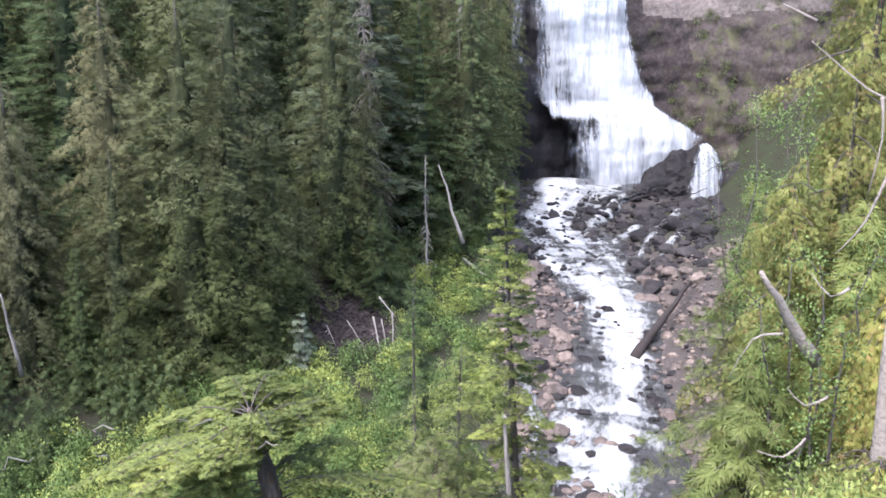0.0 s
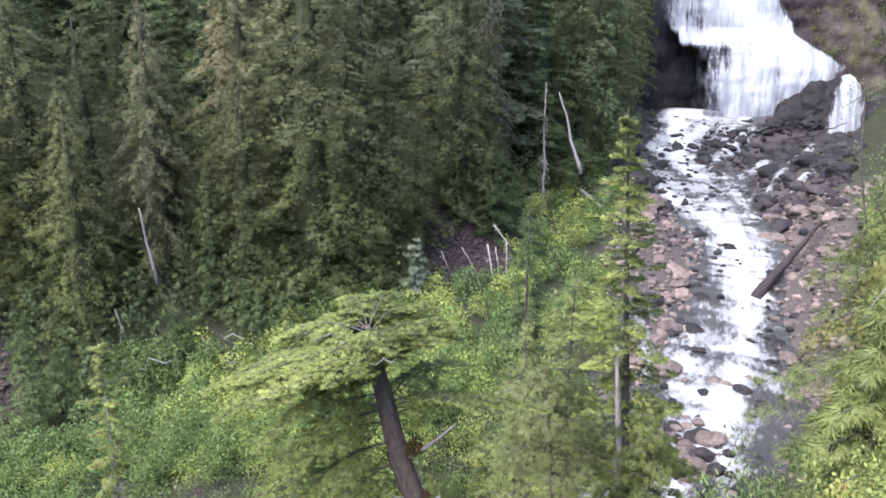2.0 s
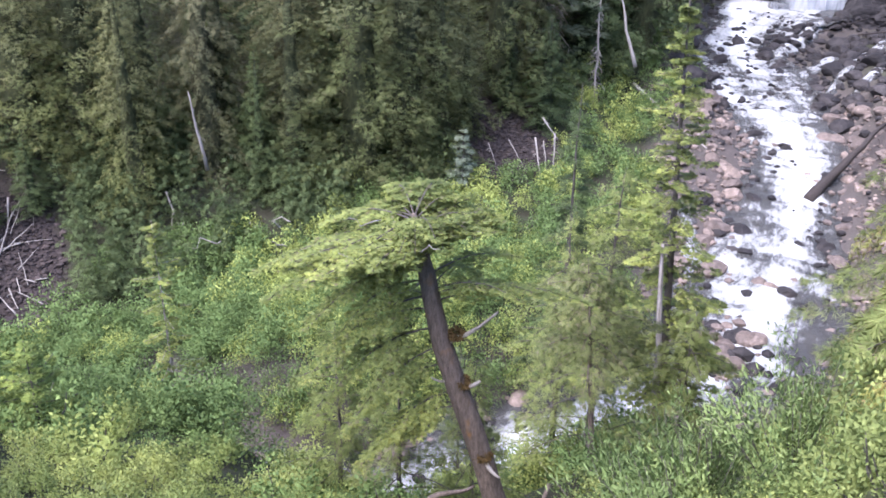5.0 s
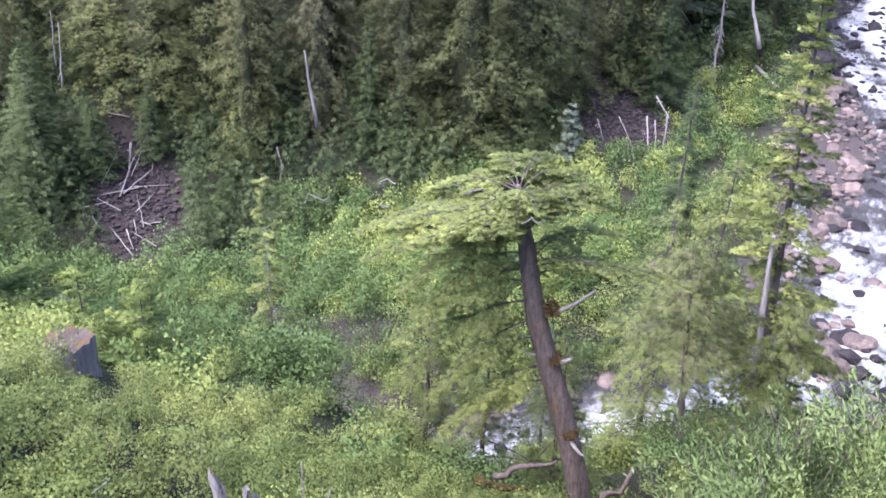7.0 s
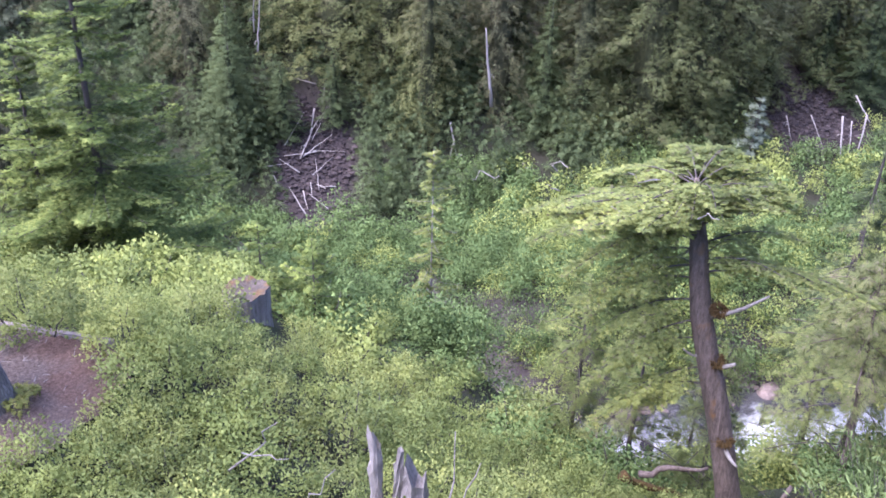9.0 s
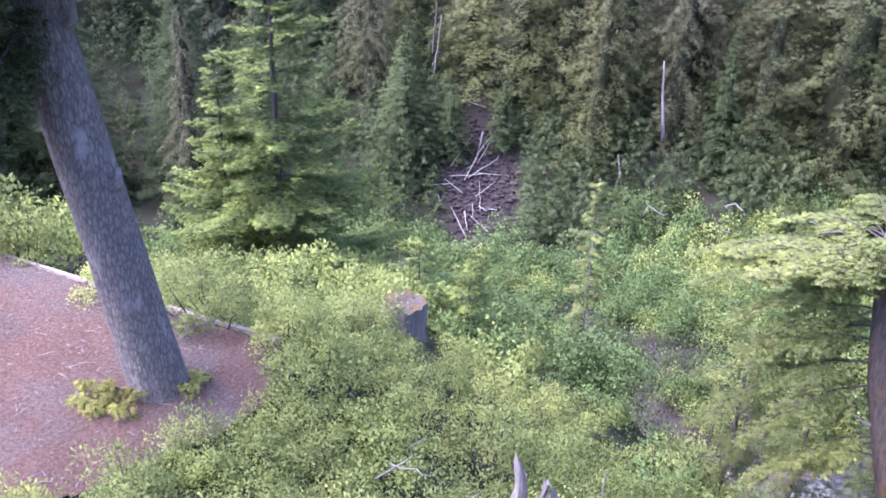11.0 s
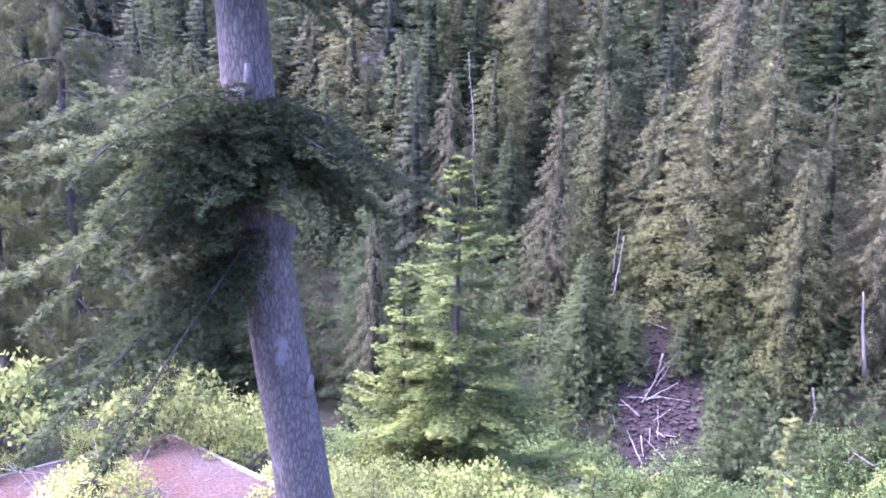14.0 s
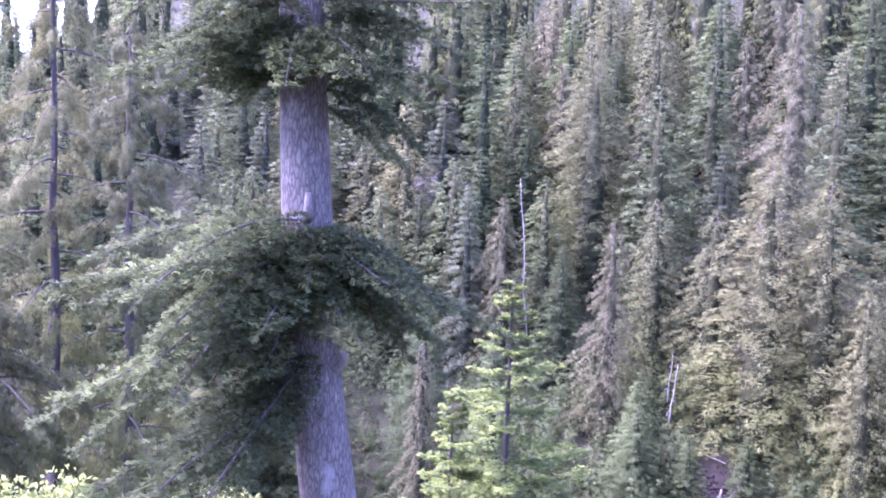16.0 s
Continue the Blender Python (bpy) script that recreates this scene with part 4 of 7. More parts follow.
# ---- conifers ----
def crown(rng, height, base, radius, branches, tufts, length, width, droop=0.5, lift=0.1, spread=0.35, ways=(0.5, 0.4, 0.6), taper=0.8, hang=0.0, gaps=0.25, lean=(0, 0), whorl=0.0, fuzz=0.03, inside=0.12, least=0.55, sway=0.28, swell=1.12, fan=0.55):
    """A conifer's crown: drooping branches, each clothed in small sprays. ways: how far the sprays point out, aside and down."""
    h = base + (height - base) * (np.arange(branches) + rng.uniform(0, 1, branches)) / branches
    if whorl:
        h = np.clip(base + np.round((h - base) / whorl) * whorl + rng.normal(0, 0.06 * whorl, branches), base * 0.5, height - 0.02)
    phi = np.arange(branches) * 2.39996 + rng.normal(0, 0.3, branches)
    s = (height - h) / (height - base)
    L = radius * np.minimum(1.0, s ** taper * swell + 0.04) * rng.uniform(least, 1.15, branches)
    L *= 1 + sway * fbm(h * 0.55, phi * 1.0, 1.0)
    L *= np.where(rng.random(branches) < gaps, rng.uniform(0.25, 0.7, branches), 1)
    k = np.maximum(3, (tufts * L / L.sum())).astype(int)
    b = np.repeat(np.arange(branches), k)
    t = rng.uniform(inside, 1, len(b)) ** 0.75
    Lb = L[b]
    out = np.stack([np.cos(phi[b]), np.sin(phi[b]), np.zeros(len(b))], 1)
    aside = np.stack([-np.sin(phi[b]), np.cos(phi[b]), np.zeros(len(b))], 1)
    sign = rng.choice([-1.0, 1.0], len(b))
    side = rng.uniform(0, 1, len(b))
    off = spread * Lb * (1.05 - t) * side * sign
    down = rng.uniform(0, 1, len(b)) ** 1.4
    at = out * (Lb * t)[:, None] + aside * off[:, None]
    at[:, 2] = h[b] + lift * Lb * t - droop * Lb * t ** 2 - np.abs(off) * 0.25 - hang * down + rng.normal(0, fuzz * radius, len(b))
    at[:, 0] += lean[0] * at[:, 2] / height
    at[:, 1] += lean[1] * at[:, 2] / height
    way = out * ways[0] + aside * (ways[1] * sign)[:, None] + np.array([0, 0, -1.0]) * ways[2] + rng.normal(0, 0.33, (len(b), 3))
    v, f = sprigs(rng, at, way, length, width, fan)
    up = 0.85 - (1.1 * down if hang else 0.2)
    rounding = out * (0.35 + 0.55 * t)[:, None] + aside * (0.6 * side * sign)[:, None] + np.array([0, 0, 1.0]) * np.broadcast_to(up, len(b))[:, None] + rng.normal(0, 0.12, (len(b), 3))
    return (v, f, np.repeat(unit(rounding), 7, axis=0)), (h, phi, L)


def inner_mass(rng, height, base, radius, taper, share, tier, sides=13, rings=56):
    """The packed inside of a crown: an opaque core in ragged tiers round the trunk, to carry the dark shade colour."""
    th = np.arange(sides) / sides * 2 * np.pi
    z = np.linspace(base, height * 0.985, rings)
    T, Z = np.meshgrid(th, z)
    s = (height - Z) / (height - base)
    saw = (Z / tier + rng.uniform(0, 1, sides) + 0.3 * fbm(T * 2.0, Z * 0.3, rng.uniform(0, 9))) % 1.0
    R = radius * share * np.minimum(1.0, s ** taper * 1.12 + 0.02) * (1.1 - 0.30 * saw) * (1 + 0.15 * fbm(np.cos(T) * 2 + Z * 0.3, np.sin(T) * 2, rng.uniform(0, 9))) * rng.uniform(0.62, 1.2, Z.shape)
    v = np.stack([R * np.cos(T), R * np.sin(T), Z - 0.25 * R * (1 - saw)], -1).reshape(-1, 3)
    i, j = np.meshgrid(np.arange(rings - 1), np.arange(sides), indexing="ij")
    a, b = (i * sides + j).ravel(), (i * sides + (j + 1) % sides).ravel()
    return v, np.concatenate([np.stack([a, b, b + sides], 1), np.stack([a, b + sides, a + sides], 1)])


def trunk_mesh(rng, height, radius, mat, lean=(0, 0), sides=9, rough=0.05, top=0.04):
    n = 14
    s = np.linspace(0, 1, n)
    p = np.stack([lean[0] * s, lean[1] * s, -0.6 + (height + 0.6) * s], 1)
    p[1:-1, :2] += rng.normal(0, radius * 0.15, (n - 2, 2))
    r = radius * ((1 - s) ** 0.8 * (1 - top) + top)
    r[0] *= 1.35
    return mesh_of("trunk", *tube(p, r, sides, rng, rough), mat)


def limbs_mesh(rng, hpl, droop, lift, thick, mat, share=1.0, height=1.0, lean=(0, 0), keep=0.85):
    bag = Bag()
    for h, a, L in zip(*hpl):
        if rng.random() > share or L < 0.15:
            continue
        s = np.linspace(0, keep, 5)
        p = np.stack([np.cos(a) * L * s + lean[0] * h / height, np.sin(a) * L * s + lean[1] * h / height, h + lift * L * s - droop * L * s ** 2], 1)
        bag.put(*tube(p, thick * L * (1.05 - s) + 0.006, 4))
    return bag.mesh("limbs", mat)


def tree_kind(name, label, rng, height, base, radius, mat, wood, group, branches=150, tufts=3600, trunk_r=None, within=None, share=0.27, tier=1.7, **kw):
    root = thing(name, label, "tree", group)
    leaves, _ = crown(rng, height, base, radius, branches, tufts, **kw)
    part("trunk", trunk_mesh(rng, height * 0.98, trunk_r or height * 0.0095, wood), root)
    # core in the darker material, painted shade behind the outer sprays
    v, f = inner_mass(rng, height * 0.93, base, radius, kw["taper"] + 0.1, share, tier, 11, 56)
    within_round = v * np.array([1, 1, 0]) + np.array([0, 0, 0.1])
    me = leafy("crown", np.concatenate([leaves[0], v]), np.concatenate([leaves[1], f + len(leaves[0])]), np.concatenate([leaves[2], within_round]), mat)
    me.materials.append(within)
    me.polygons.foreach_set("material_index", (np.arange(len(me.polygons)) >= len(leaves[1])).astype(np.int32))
    part("crown", me, root)
    return root


def plant(root, spots):
    """Sets a tree or shrub at the first spot and copies of it at the rest. spots: x, y, z, turn, scale."""
    mats = [pose(x, y, z, 0, 0, a) @ Matrix.Scale(s, 4) if not isinstance(s, tuple) else pose(x, y, z, 0, 0, a) @ Matrix.Diagonal((*s, 1)) for x, y, z, a, s in spots]
    for m in mats[1:]:
        copy_thing(root, m)
    if mats:
        root.matrix_basis = mats[0]
    else:
        for ob in [*root.children, root]:
            bpy.data.objects.remove(ob)


def build_forest():
    rng = np.random.default_rng(5)
    cedar = dict(inside=0.35, length=0.30, width=0.036, droop=0.50, lift=0.06, spread=0.45, ways=(0.65, 0.4, 0.75), taper=0.62, swell=1.3, hang=0.38, gaps=0.16, least=0.62, sway=0.22, fan=0.5)
    old = dict(inside=0.35, length=0.34, width=0.030, droop=0.80, lift=0.02, spread=0.36, ways=(0.35, 0.25, 1.1), taper=0.66, swell=1.25, hang=0.65, gaps=0.25, least=0.55, sway=0.26, fan=0.4)
    fir = dict(inside=0.25, length=0.34, width=0.040, droop=0.30, lift=0.05, spread=0.45, ways=(0.8, 0.6, 0.3), taper=0.85, whorl=0.75, gaps=0.15, least=0.7, sway=0.15)
    kinds = {}
    looks = (("cedar", "cedar_tree", "tall olive-green cedar with drooping sprays on the far slope", 30, 0.8, 3.5, CEDAR, 230, INNER_SHADE_CEDAR, cedar), ("old", "cedar_tree", "tall cedar hung with brownish lichen on the far slope", 30, 1.2, 3.1, CEDAR_OLD, 210, INNER_SHADE_OLD, old),
             ("deep", "cedar_tree", "deep green cedar with hanging boughs on the far slope", 30, 0.8, 3.4, CEDAR_DEEP, 220, INNER_SHADE_CEDAR, cedar),
             ("fir", "fir_tree", "dark green layered fir on the far slope", 26, 0.6, 3.5, FIR, 200, INNER_SHADE_FIR, fir), ("blue", "silver_fir_tree", "blue-green silver fir with layered branches", 24, 0.4, 3.3, FIR_BLUE, 180, INNER_SHADE_BLUE, fir))
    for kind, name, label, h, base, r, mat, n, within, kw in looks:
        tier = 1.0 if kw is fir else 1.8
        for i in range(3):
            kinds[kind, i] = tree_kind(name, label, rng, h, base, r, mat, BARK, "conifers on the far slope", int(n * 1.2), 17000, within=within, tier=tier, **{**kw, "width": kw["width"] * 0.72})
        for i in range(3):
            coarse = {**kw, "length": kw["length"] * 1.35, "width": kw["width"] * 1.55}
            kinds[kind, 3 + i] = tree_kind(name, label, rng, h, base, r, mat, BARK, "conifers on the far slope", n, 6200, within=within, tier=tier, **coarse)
    full = {"deep": 30, "cedar": 30, "old": 30, "fir": 26, "blue": 24}
    spots = {k: [] for k in kinds}
    taken = [(*plan(-61, 103), 5.0), (*plan(-59, 103), 5.0), (*plan(-60, 113), 6.0)]

    def put(kind, x, y, top=None, height=None, fat=1.0):
        z = float(ground_z(np.array([x]), np.array([y]))[0])
        H = height or max(6.0, top - z)
        s = H / full[kind]
        i = int(rng.integers(3)) + (0 if top or math.hypot(x, y) < 74 else 3)
        w = 1.28 * fat * s ** 0.75
        spots[kind, i].append((x, y, z - 0.2, rng.uniform(0, 360), (w, w, s)))
        taken.append((x, y, 2.6))

    # the trees that stand out, with the heights of their tops
    for kind, x, y, top, fat in [
        ("cedar", -18.4, 59.0, 36.0, 1.25), ("cedar", -15.2, 60.5, 38.0, 1.0), ("old", -28.2, 54.0, 30.0, 1.0), ("old", -24.8, 62.0, 36.0, 1.15), ("fir", -21.5, 62.5, 24.0, 0.9),
        ("cedar", -9.5, 70.0, 38.0, 1.1), ("old", -6.6, 73.0, 30.0, 0.8), ("fir", -5.2, 68.5, 20.0, 1.0), ("fir", -8.4, 69.0, 17.5, 0.9), ("cedar", -11.5, 66.0, 21.0, 0.8), ("fir", -2.5, 82.0, 38.0, 1.1),
        ("old", 1.5, 92.0, 44.0, 1.0), ("cedar", 3.6, 96.0, 42.0, 1.1), ("fir", 5.4, 103.0, 34.0, 1.0), ("cedar", -1.0, 96.0, 48.0, 1.0), ("cedar", 5.6, 108.0, 44.0, 0.9), ("fir", 6.8, 113.0, 42.0, 0.9), ("cedar", 8.2, 117.5, 48.0, 0.8), ("fir", 3.0, 104.0, 40.0, 1.0),
        ("old", -62.4, 42.5, 29.2, 0.95), ("old", -49.6, 44.3, 27.9, 0.95), ("cedar", -51.7, 50.8, 29.3, 1.0), ("blue", -53.3, 60.3, 34.0, 1.0), ("cedar", -40.2, 50.4, 32.9, 1.25), ("cedar", -36.5, 52.0, 31.5, 1.0),
        ("cedar", -31.5, 49.3, 24.3, 0.8), ("old", -52.0, 67.8, 48.0, 1.2), ("cedar", -64.0, 54.0, 42.0, 1.3), ("cedar", -69.6, 57.9, 46.0, 1.2), ("cedar", -45.0, 50.5, 29.0, 0.9), ("fir", -24.5, 54.5, 19.0, 0.7),
        ("cedar", -33.0, 54.0, 29.0, 1.1), ("old", -44.0, 57.0, 36.0, 1.1), ("fir", -58.0, 46.0, 25.0, 0.9), ("blue", -66.0, 41.0, 30.0, 0.8), ("old", -49.7, 24.6 + 3, 19.3, 0.75), ("fir", -54.0, 30.0, 22.0, 1.0), ("fir", -46.0, 31.0, 20.0, 0.9),
        ("fir", -38.0, 47.0, 12.0, 0.9), ("fir", -40.5, 44.0, 13.0, 1.0), ("fir", -42.5, 41.0, 15.0, 1.2), ("fir", -21.2, 57.8, 12.5, 0.7), ("fir", -59.0, 24.0, 21.5, 1.0), ("fir", -64.0, 20.0, 25.0, 1.1), ("fir", -60.0, 16.0, 23.0, 1.0),
        ("blue", -72.0, 20.0, 27.0, 1.0), ("fir", -44.5, 43.0, 17.0, 1.1), ("cedar", -28.5, 57.0, 27.0, 1.1), ("cedar", -22.4, 56.0, 25.0, 1.0), ("fir", -26.4, 55.5, 15.0, 1.1), ("fir", -30.6, 53.0, 16.0, 1.1), ("fir", -33.6, 50.0, 13.0, 1.1), ("cedar", -13.2, 62.5, 27.0, 1.1),
    ]:
        put(kind, x, y, top, None, fat * 1.2)
    # the woods between and behind them
    tries = 0
    while sum(len(v) for v in spots.values()) < 215 and tries < 12000:
        tries += 1
        az, r = rng.uniform(-94, 4), 72 + 76 * rng.random()
        if az > -3:
            r = rng.uniform(84, 150)
        x, y = plan(az, r)
        if by_stream(np.array([x]), np.array([y]))[2][0] < 6 or scree_share(np.array([x]), np.array([y]))[0] > 0.1 or (-20 < az < 0 and r < 68):
            continue
        if az < -58 and r < 66:
            continue
        if any((x - a) ** 2 + (y - b) ** 2 < (c + 2.5) ** 2 for a, b, c in taken):
            continue
        behind = az < -34 and r > 62
        kind = rng.choice(["cedar", "old", "fir", "blue", "deep"], p=[0.16, 0.12, 0.20, 0.10, 0.42] if behind else [0.12, 0.15, 0.25, 0.05, 0.43])
        put(kind, x, y, None, rng.uniform(15, 25) if behind else rng.uniform(18, 32), rng.uniform(1.15, 1.55))
    # a closer stand below the rock face
    more = 0
    for _ in range(3000):
        x, y = plan(rng.uniform(-76, -44), rng.uniform(80, 128))
        if more >= 34 or scree_share(np.array([x]), np.array([y]))[0] > 0.1 or any((x - a) ** 2 + (y - b) ** 2 < (c + 1.2) ** 2 for a, b, c in taken):
            continue
        put(rng.choice(["cedar", "old", "fir", "blue", "deep"], p=[0.20, 0.10, 0.20, 0.08, 0.42]), x, y, None, rng.uniform(13, 22), rng.uniform(1.2, 1.55))
        more += 1
    for k, root in kinds.items():
        plant(root, spots[k])
    # low growth under the trees, along the foot of the slope
    bag = Bag()
    for k in range(1150):
        az = rng.uniform(-92, 3)
        foot = np.interp(az, [-92, -63, -42, -30, -22, -8, 0, 5], [70, 63, 54, 51, 58, 63, 78, 100])
        x, y = plan(az, foot + rng.uniform(-6, 62) * rng.random() ** 1.4)
        if k % 6 == 5 and k < 700:
            x, y = plan(rng.uniform(-36, -18), rng.uniform(52, 66))
        elif k % 6 == 0:
            x, y = plan(rng.uniform(-54, -34), rng.uniform(52, 74))
        elif k % 6 < 3:
            x, y = plan(rng.uniform(-84, -36), rng.uniform(56, 100))
        if scree_share(np.array([x]), np.array([y]))[0] > 0.1:
            continue
        z = float(ground_z(np.array([x]), np.array([y]))[0])
        h = rng.uniform(1.5, 6.0)
        (v, f, o), _ = crown(rng, h, 0.1, 0.35 * h ** 0.8 + 0.4, 22, 170, length=0.40, width=0.05, droop=0.4, ways=(0.6, 0.5, 0.4), taper=0.7)
        bag.put(v + np.array([x, y, z]), f, o)
    tagged(new("undergrowth", bag.mesh("undergrowth", FIR)), "dark undergrowth of young conifers beneath the trees", "undergrowth", "", "stuff")
    # far woods, past counting
    bag, bag2 = Bag(), Bag()
    low = []
    for i in range(4):
        (v, f, o), _ = crown(rng, 28, 1.5, 3.6, 110, 620, length=0.95, width=0.12, droop=0.6, ways=(0.5, 0.4, 0.8), taper=0.75, swell=1.4)
        # far crowns get a core too, its dark colour standing for inner shade
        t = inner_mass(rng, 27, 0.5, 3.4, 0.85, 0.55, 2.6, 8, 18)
        low.append((v, f, o, *t))
    count = 0
    while count < 340:
        az, r = rng.uniform(-90, 34), 118 + 260 * rng.random() ** 1.3
        if -1 < az and r < 165:
            continue
        x, y = plan(az, r)
        z = float(ground_z(np.array([x]), np.array([y]))[0])
        v, f, o, v2, f2 = low[rng.integers(4)]
        a, s = rng.uniform(0, 6.28), rng.uniform(0.65, 1.2)
        c, sn = math.cos(a), math.sin(a)
        bag.put(v @ np.array([[c, sn, 0], [-sn, c, 0], [0, 0, 1]]) * s + np.array([x, y, z]), f, o @ np.array([[c, sn, 0], [-sn, c, 0], [0, 0, 1]]))
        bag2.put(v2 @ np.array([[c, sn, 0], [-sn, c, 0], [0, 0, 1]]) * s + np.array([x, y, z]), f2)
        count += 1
    tagged(new("far_woods", bag2.mesh("far_woods", INNER_SHADE_CEDAR)), "inner boughs of the distant conifer woods, coloured dark for shade", "forest", "", "stuff")
    tagged(new("far_woods", bag.mesh("far_woods", CEDAR)), "dense conifer woods on the distant hillside", "forest", "", "stuff")


build_forest()


# ---- shrubs ----
def shrub_kind(name, label, rng, radius, height, leaves, length, width, mat, group, clumps=26):
    root = thing(name, label, "shrub", group)
    c = rng.normal(size=(clumps, 3))
    c = unit(c) * rng.uniform(0.35, 0.85, (clumps, 1))
    c[:, 2] = np.abs(c[:, 2]) * rng.uniform(0.5, 1.25, clumps)
    c = c * np.array([radius, radius, height * 0.78]) + np.array([0, 0, height * 0.18])
    size = rng.uniform(0.17, 0.36, clumps) * radius
    k = rng.integers(clumps, size=leaves)
    d = unit(rng.normal(size=(leaves, 3)) + np.array([0, 0, 0.35]))
    at = c[k] + d * (size[k] * rng.uniform(0.35, 1.08, leaves))[:, None] * np.array([1, 1, 0.85])
    at[:, 2] = np.maximum(at[:, 2], 0.02)
    way = d * 0.8 + rng.normal(0, 0.6, (leaves, 3)) + np.array([0, 0, 0.1])
    rounding = d + 0.6 * unit(c[k]) + np.array([0, 0, 0.6]) + rng.normal(0, 0.3, (leaves, 3))
    part("foliage", leafy("foliage", *kites(rng, at, way, length, width), np.repeat(rounding, 4, axis=0), mat), root)
    bag = Bag()
    for q in c[: min(9, clumps)]:
        bag.put(*tube(bent(rng, (q[0] * 0.15, q[1] * 0.15, -0.2), q * 1.02, 5, 0.05), np.linspace(0.022, 0.006, 5) * radius, 4))
    tagged(part("stem_tangle", bag.mesh("stems", BARK), root), "", "", "", "stuff")
    return root


def build_shrubs():
    rng = np.random.default_rng(23)
    near = []
    for mat, lab in ((LEAF, "dense leafy green shrub on the near bank"), (LEAF_YELLOW, "pale yellow-green leafy shrub on the near bank"), (LEAF, "dense leafy green shrub on the near bank")):
        near.append(shrub_kind("shrub", lab, rng, 0.95, 1.25, 2800, 0.056, 0.0165, mat, "shrubs on the near bank"))
    mid = []
    for mat, lab in ((LEAF, "round green shrub on the bank"), (LEAF_YELLOW, "pale yellow-green shrub on the bank"), (LEAF_DEEP, "deep green alder bush on the bank"), (LEAF, "round green shrub on the bank")):
        mid.append(shrub_kind("shrub", lab, rng, 1.2, 1.5, 1500, 0.098, 0.031, mat, "shrubs on the bank"))
    spots = {id(r): [] for r in near + mid}
    taken = []
    n_near = n_mid = tries = 0
    keep_off = [(-9.9, 9.65, 0.75), (-8.45, 3.95, 0.6), (-3.2, 4.75, 0.5), (-9.45, 9.15, 0.9), (-9.0, 8.7, 0.6)]
    while tries < 9000 and (n_near < 178 or n_mid < 150):
        tries += 1
        az = rng.uniform(-98, 34)
        r = rng.uniform(4.6, 15) if n_near < 178 and rng.random() < 0.6 else rng.uniform(13, 33)
        close = r < 14
        if (close and n_near >= 178) or (not close and n_mid >= 150):
            continue
        x, y = plan(az, r)
        if in_patio(x, y, 0.02) or by_stream(np.array([x]), np.array([y]))[2][0] < 1.2 or (-7.0 > x and y < 2.6 and r < 9):
            continue
        if 9 < az < 16.5 and r > 7:
            continue
        need = 0.78 if close else 1.25
        if any((x - a) ** 2 + (y - b) ** 2 < need ** 2 for a, b in taken) or any((x - a) ** 2 + (y - b) ** 2 < c * c for a, b, c in keep_off):
            continue
        taken.append((x, y))
        z = float(ground_z(np.array([x]), np.array([y]))[0])
        if close:
            root = near[rng.integers(3)]
            s = rng.uniform(0.62, 1.05) * (0.8 if r < 7 else 1.0)
            n_near += 1
        else:
            root = mid[rng.choice(4, p=[0.12, 0.05, 0.75, 0.08] if az < -26 and r > 19 else [0.35, 0.2, 0.25, 0.2])]
            s = rng.uniform(0.75, 1.25)
            n_mid += 1
        spots[id(root)].append((x, y, z - 0.12, rng.uniform(0, 360), s))
    # long grass on the right-hand slope
    n = 16000
    a, r = np.radians(rng.uniform(13.5, 33, n)), rng.uniform(7, 34, n)
    x, y = r * np.sin(a), r * np.cos(a)
    keep = by_stream(x, y)[2] > 3.0
    g = np.stack([x, y, ground_z(x, y) - 0.03], 1)[keep]
    tagged(new("grass", mesh_of("grass", *kites(rng, g, rng.normal(0, 0.35, g.shape) + np.array([0, 0, 1.0]), 0.55, 0.022), LEAF_YELLOW)), "long yellow-green grass on the slope", "grass", "", "stuff")
    # low ones along the lip of the levelled ground
    for k, (x, y, s) in enumerate(((-6.85, 4.85, 0.62), (-6.6, 4.2, 0.6), (-7.3, 5.75, 0.6), (-6.5, 3.5, 0.55), (-6.55, 2.9, 0.5), (-6.35, 5.4, 0.7), (-7.9, 6.15, 0.6), (-6.1, 4.7, 0.7), (-6.75, 2.3, 0.45), (-6.0, 3.9, 0.65))):
        z = float(ground_z(np.array([x]), np.array([y]))[0])
        spots[id(near[k % 3])].append((x, y, min(z, 23.5) - 0.1, 77.0 * k, s))
    for r in near + mid:
        plant(r, spots[id(r)])
    # the thickets on the flat beyond the stream and on the right-hand slope
    bags = [Bag(), Bag()]

    def bush(n, length, width):
        c = unit(rng.normal(size=(22, 3))) * rng.uniform(0.4, 0.95, (22, 1))
        c[:, 2] = np.abs(c[:, 2]) * 1.5 + 0.25
        k = rng.integers(22, size=n)
        d = unit(rng.normal(size=(n, 3)) + np.array([0, 0, 0.5]))
        at = c[k] + d * rng.uniform(0.12, 0.36, (n, 1))
        return (*kites(rng, at, d + rng.normal(0, 0.6, (n, 3)), length, width), np.repeat(d + 0.4 * unit(c[k]) + np.array([0, 0, 0.4]) + rng.normal(0, 0.25, (n, 3)), 4, axis=0))

    fine, rough = [bush(780, 0.084, 0.029) for _ in range(6)], [bush(560, 0.115, 0.040) for _ in range(6)]
    placed = 0
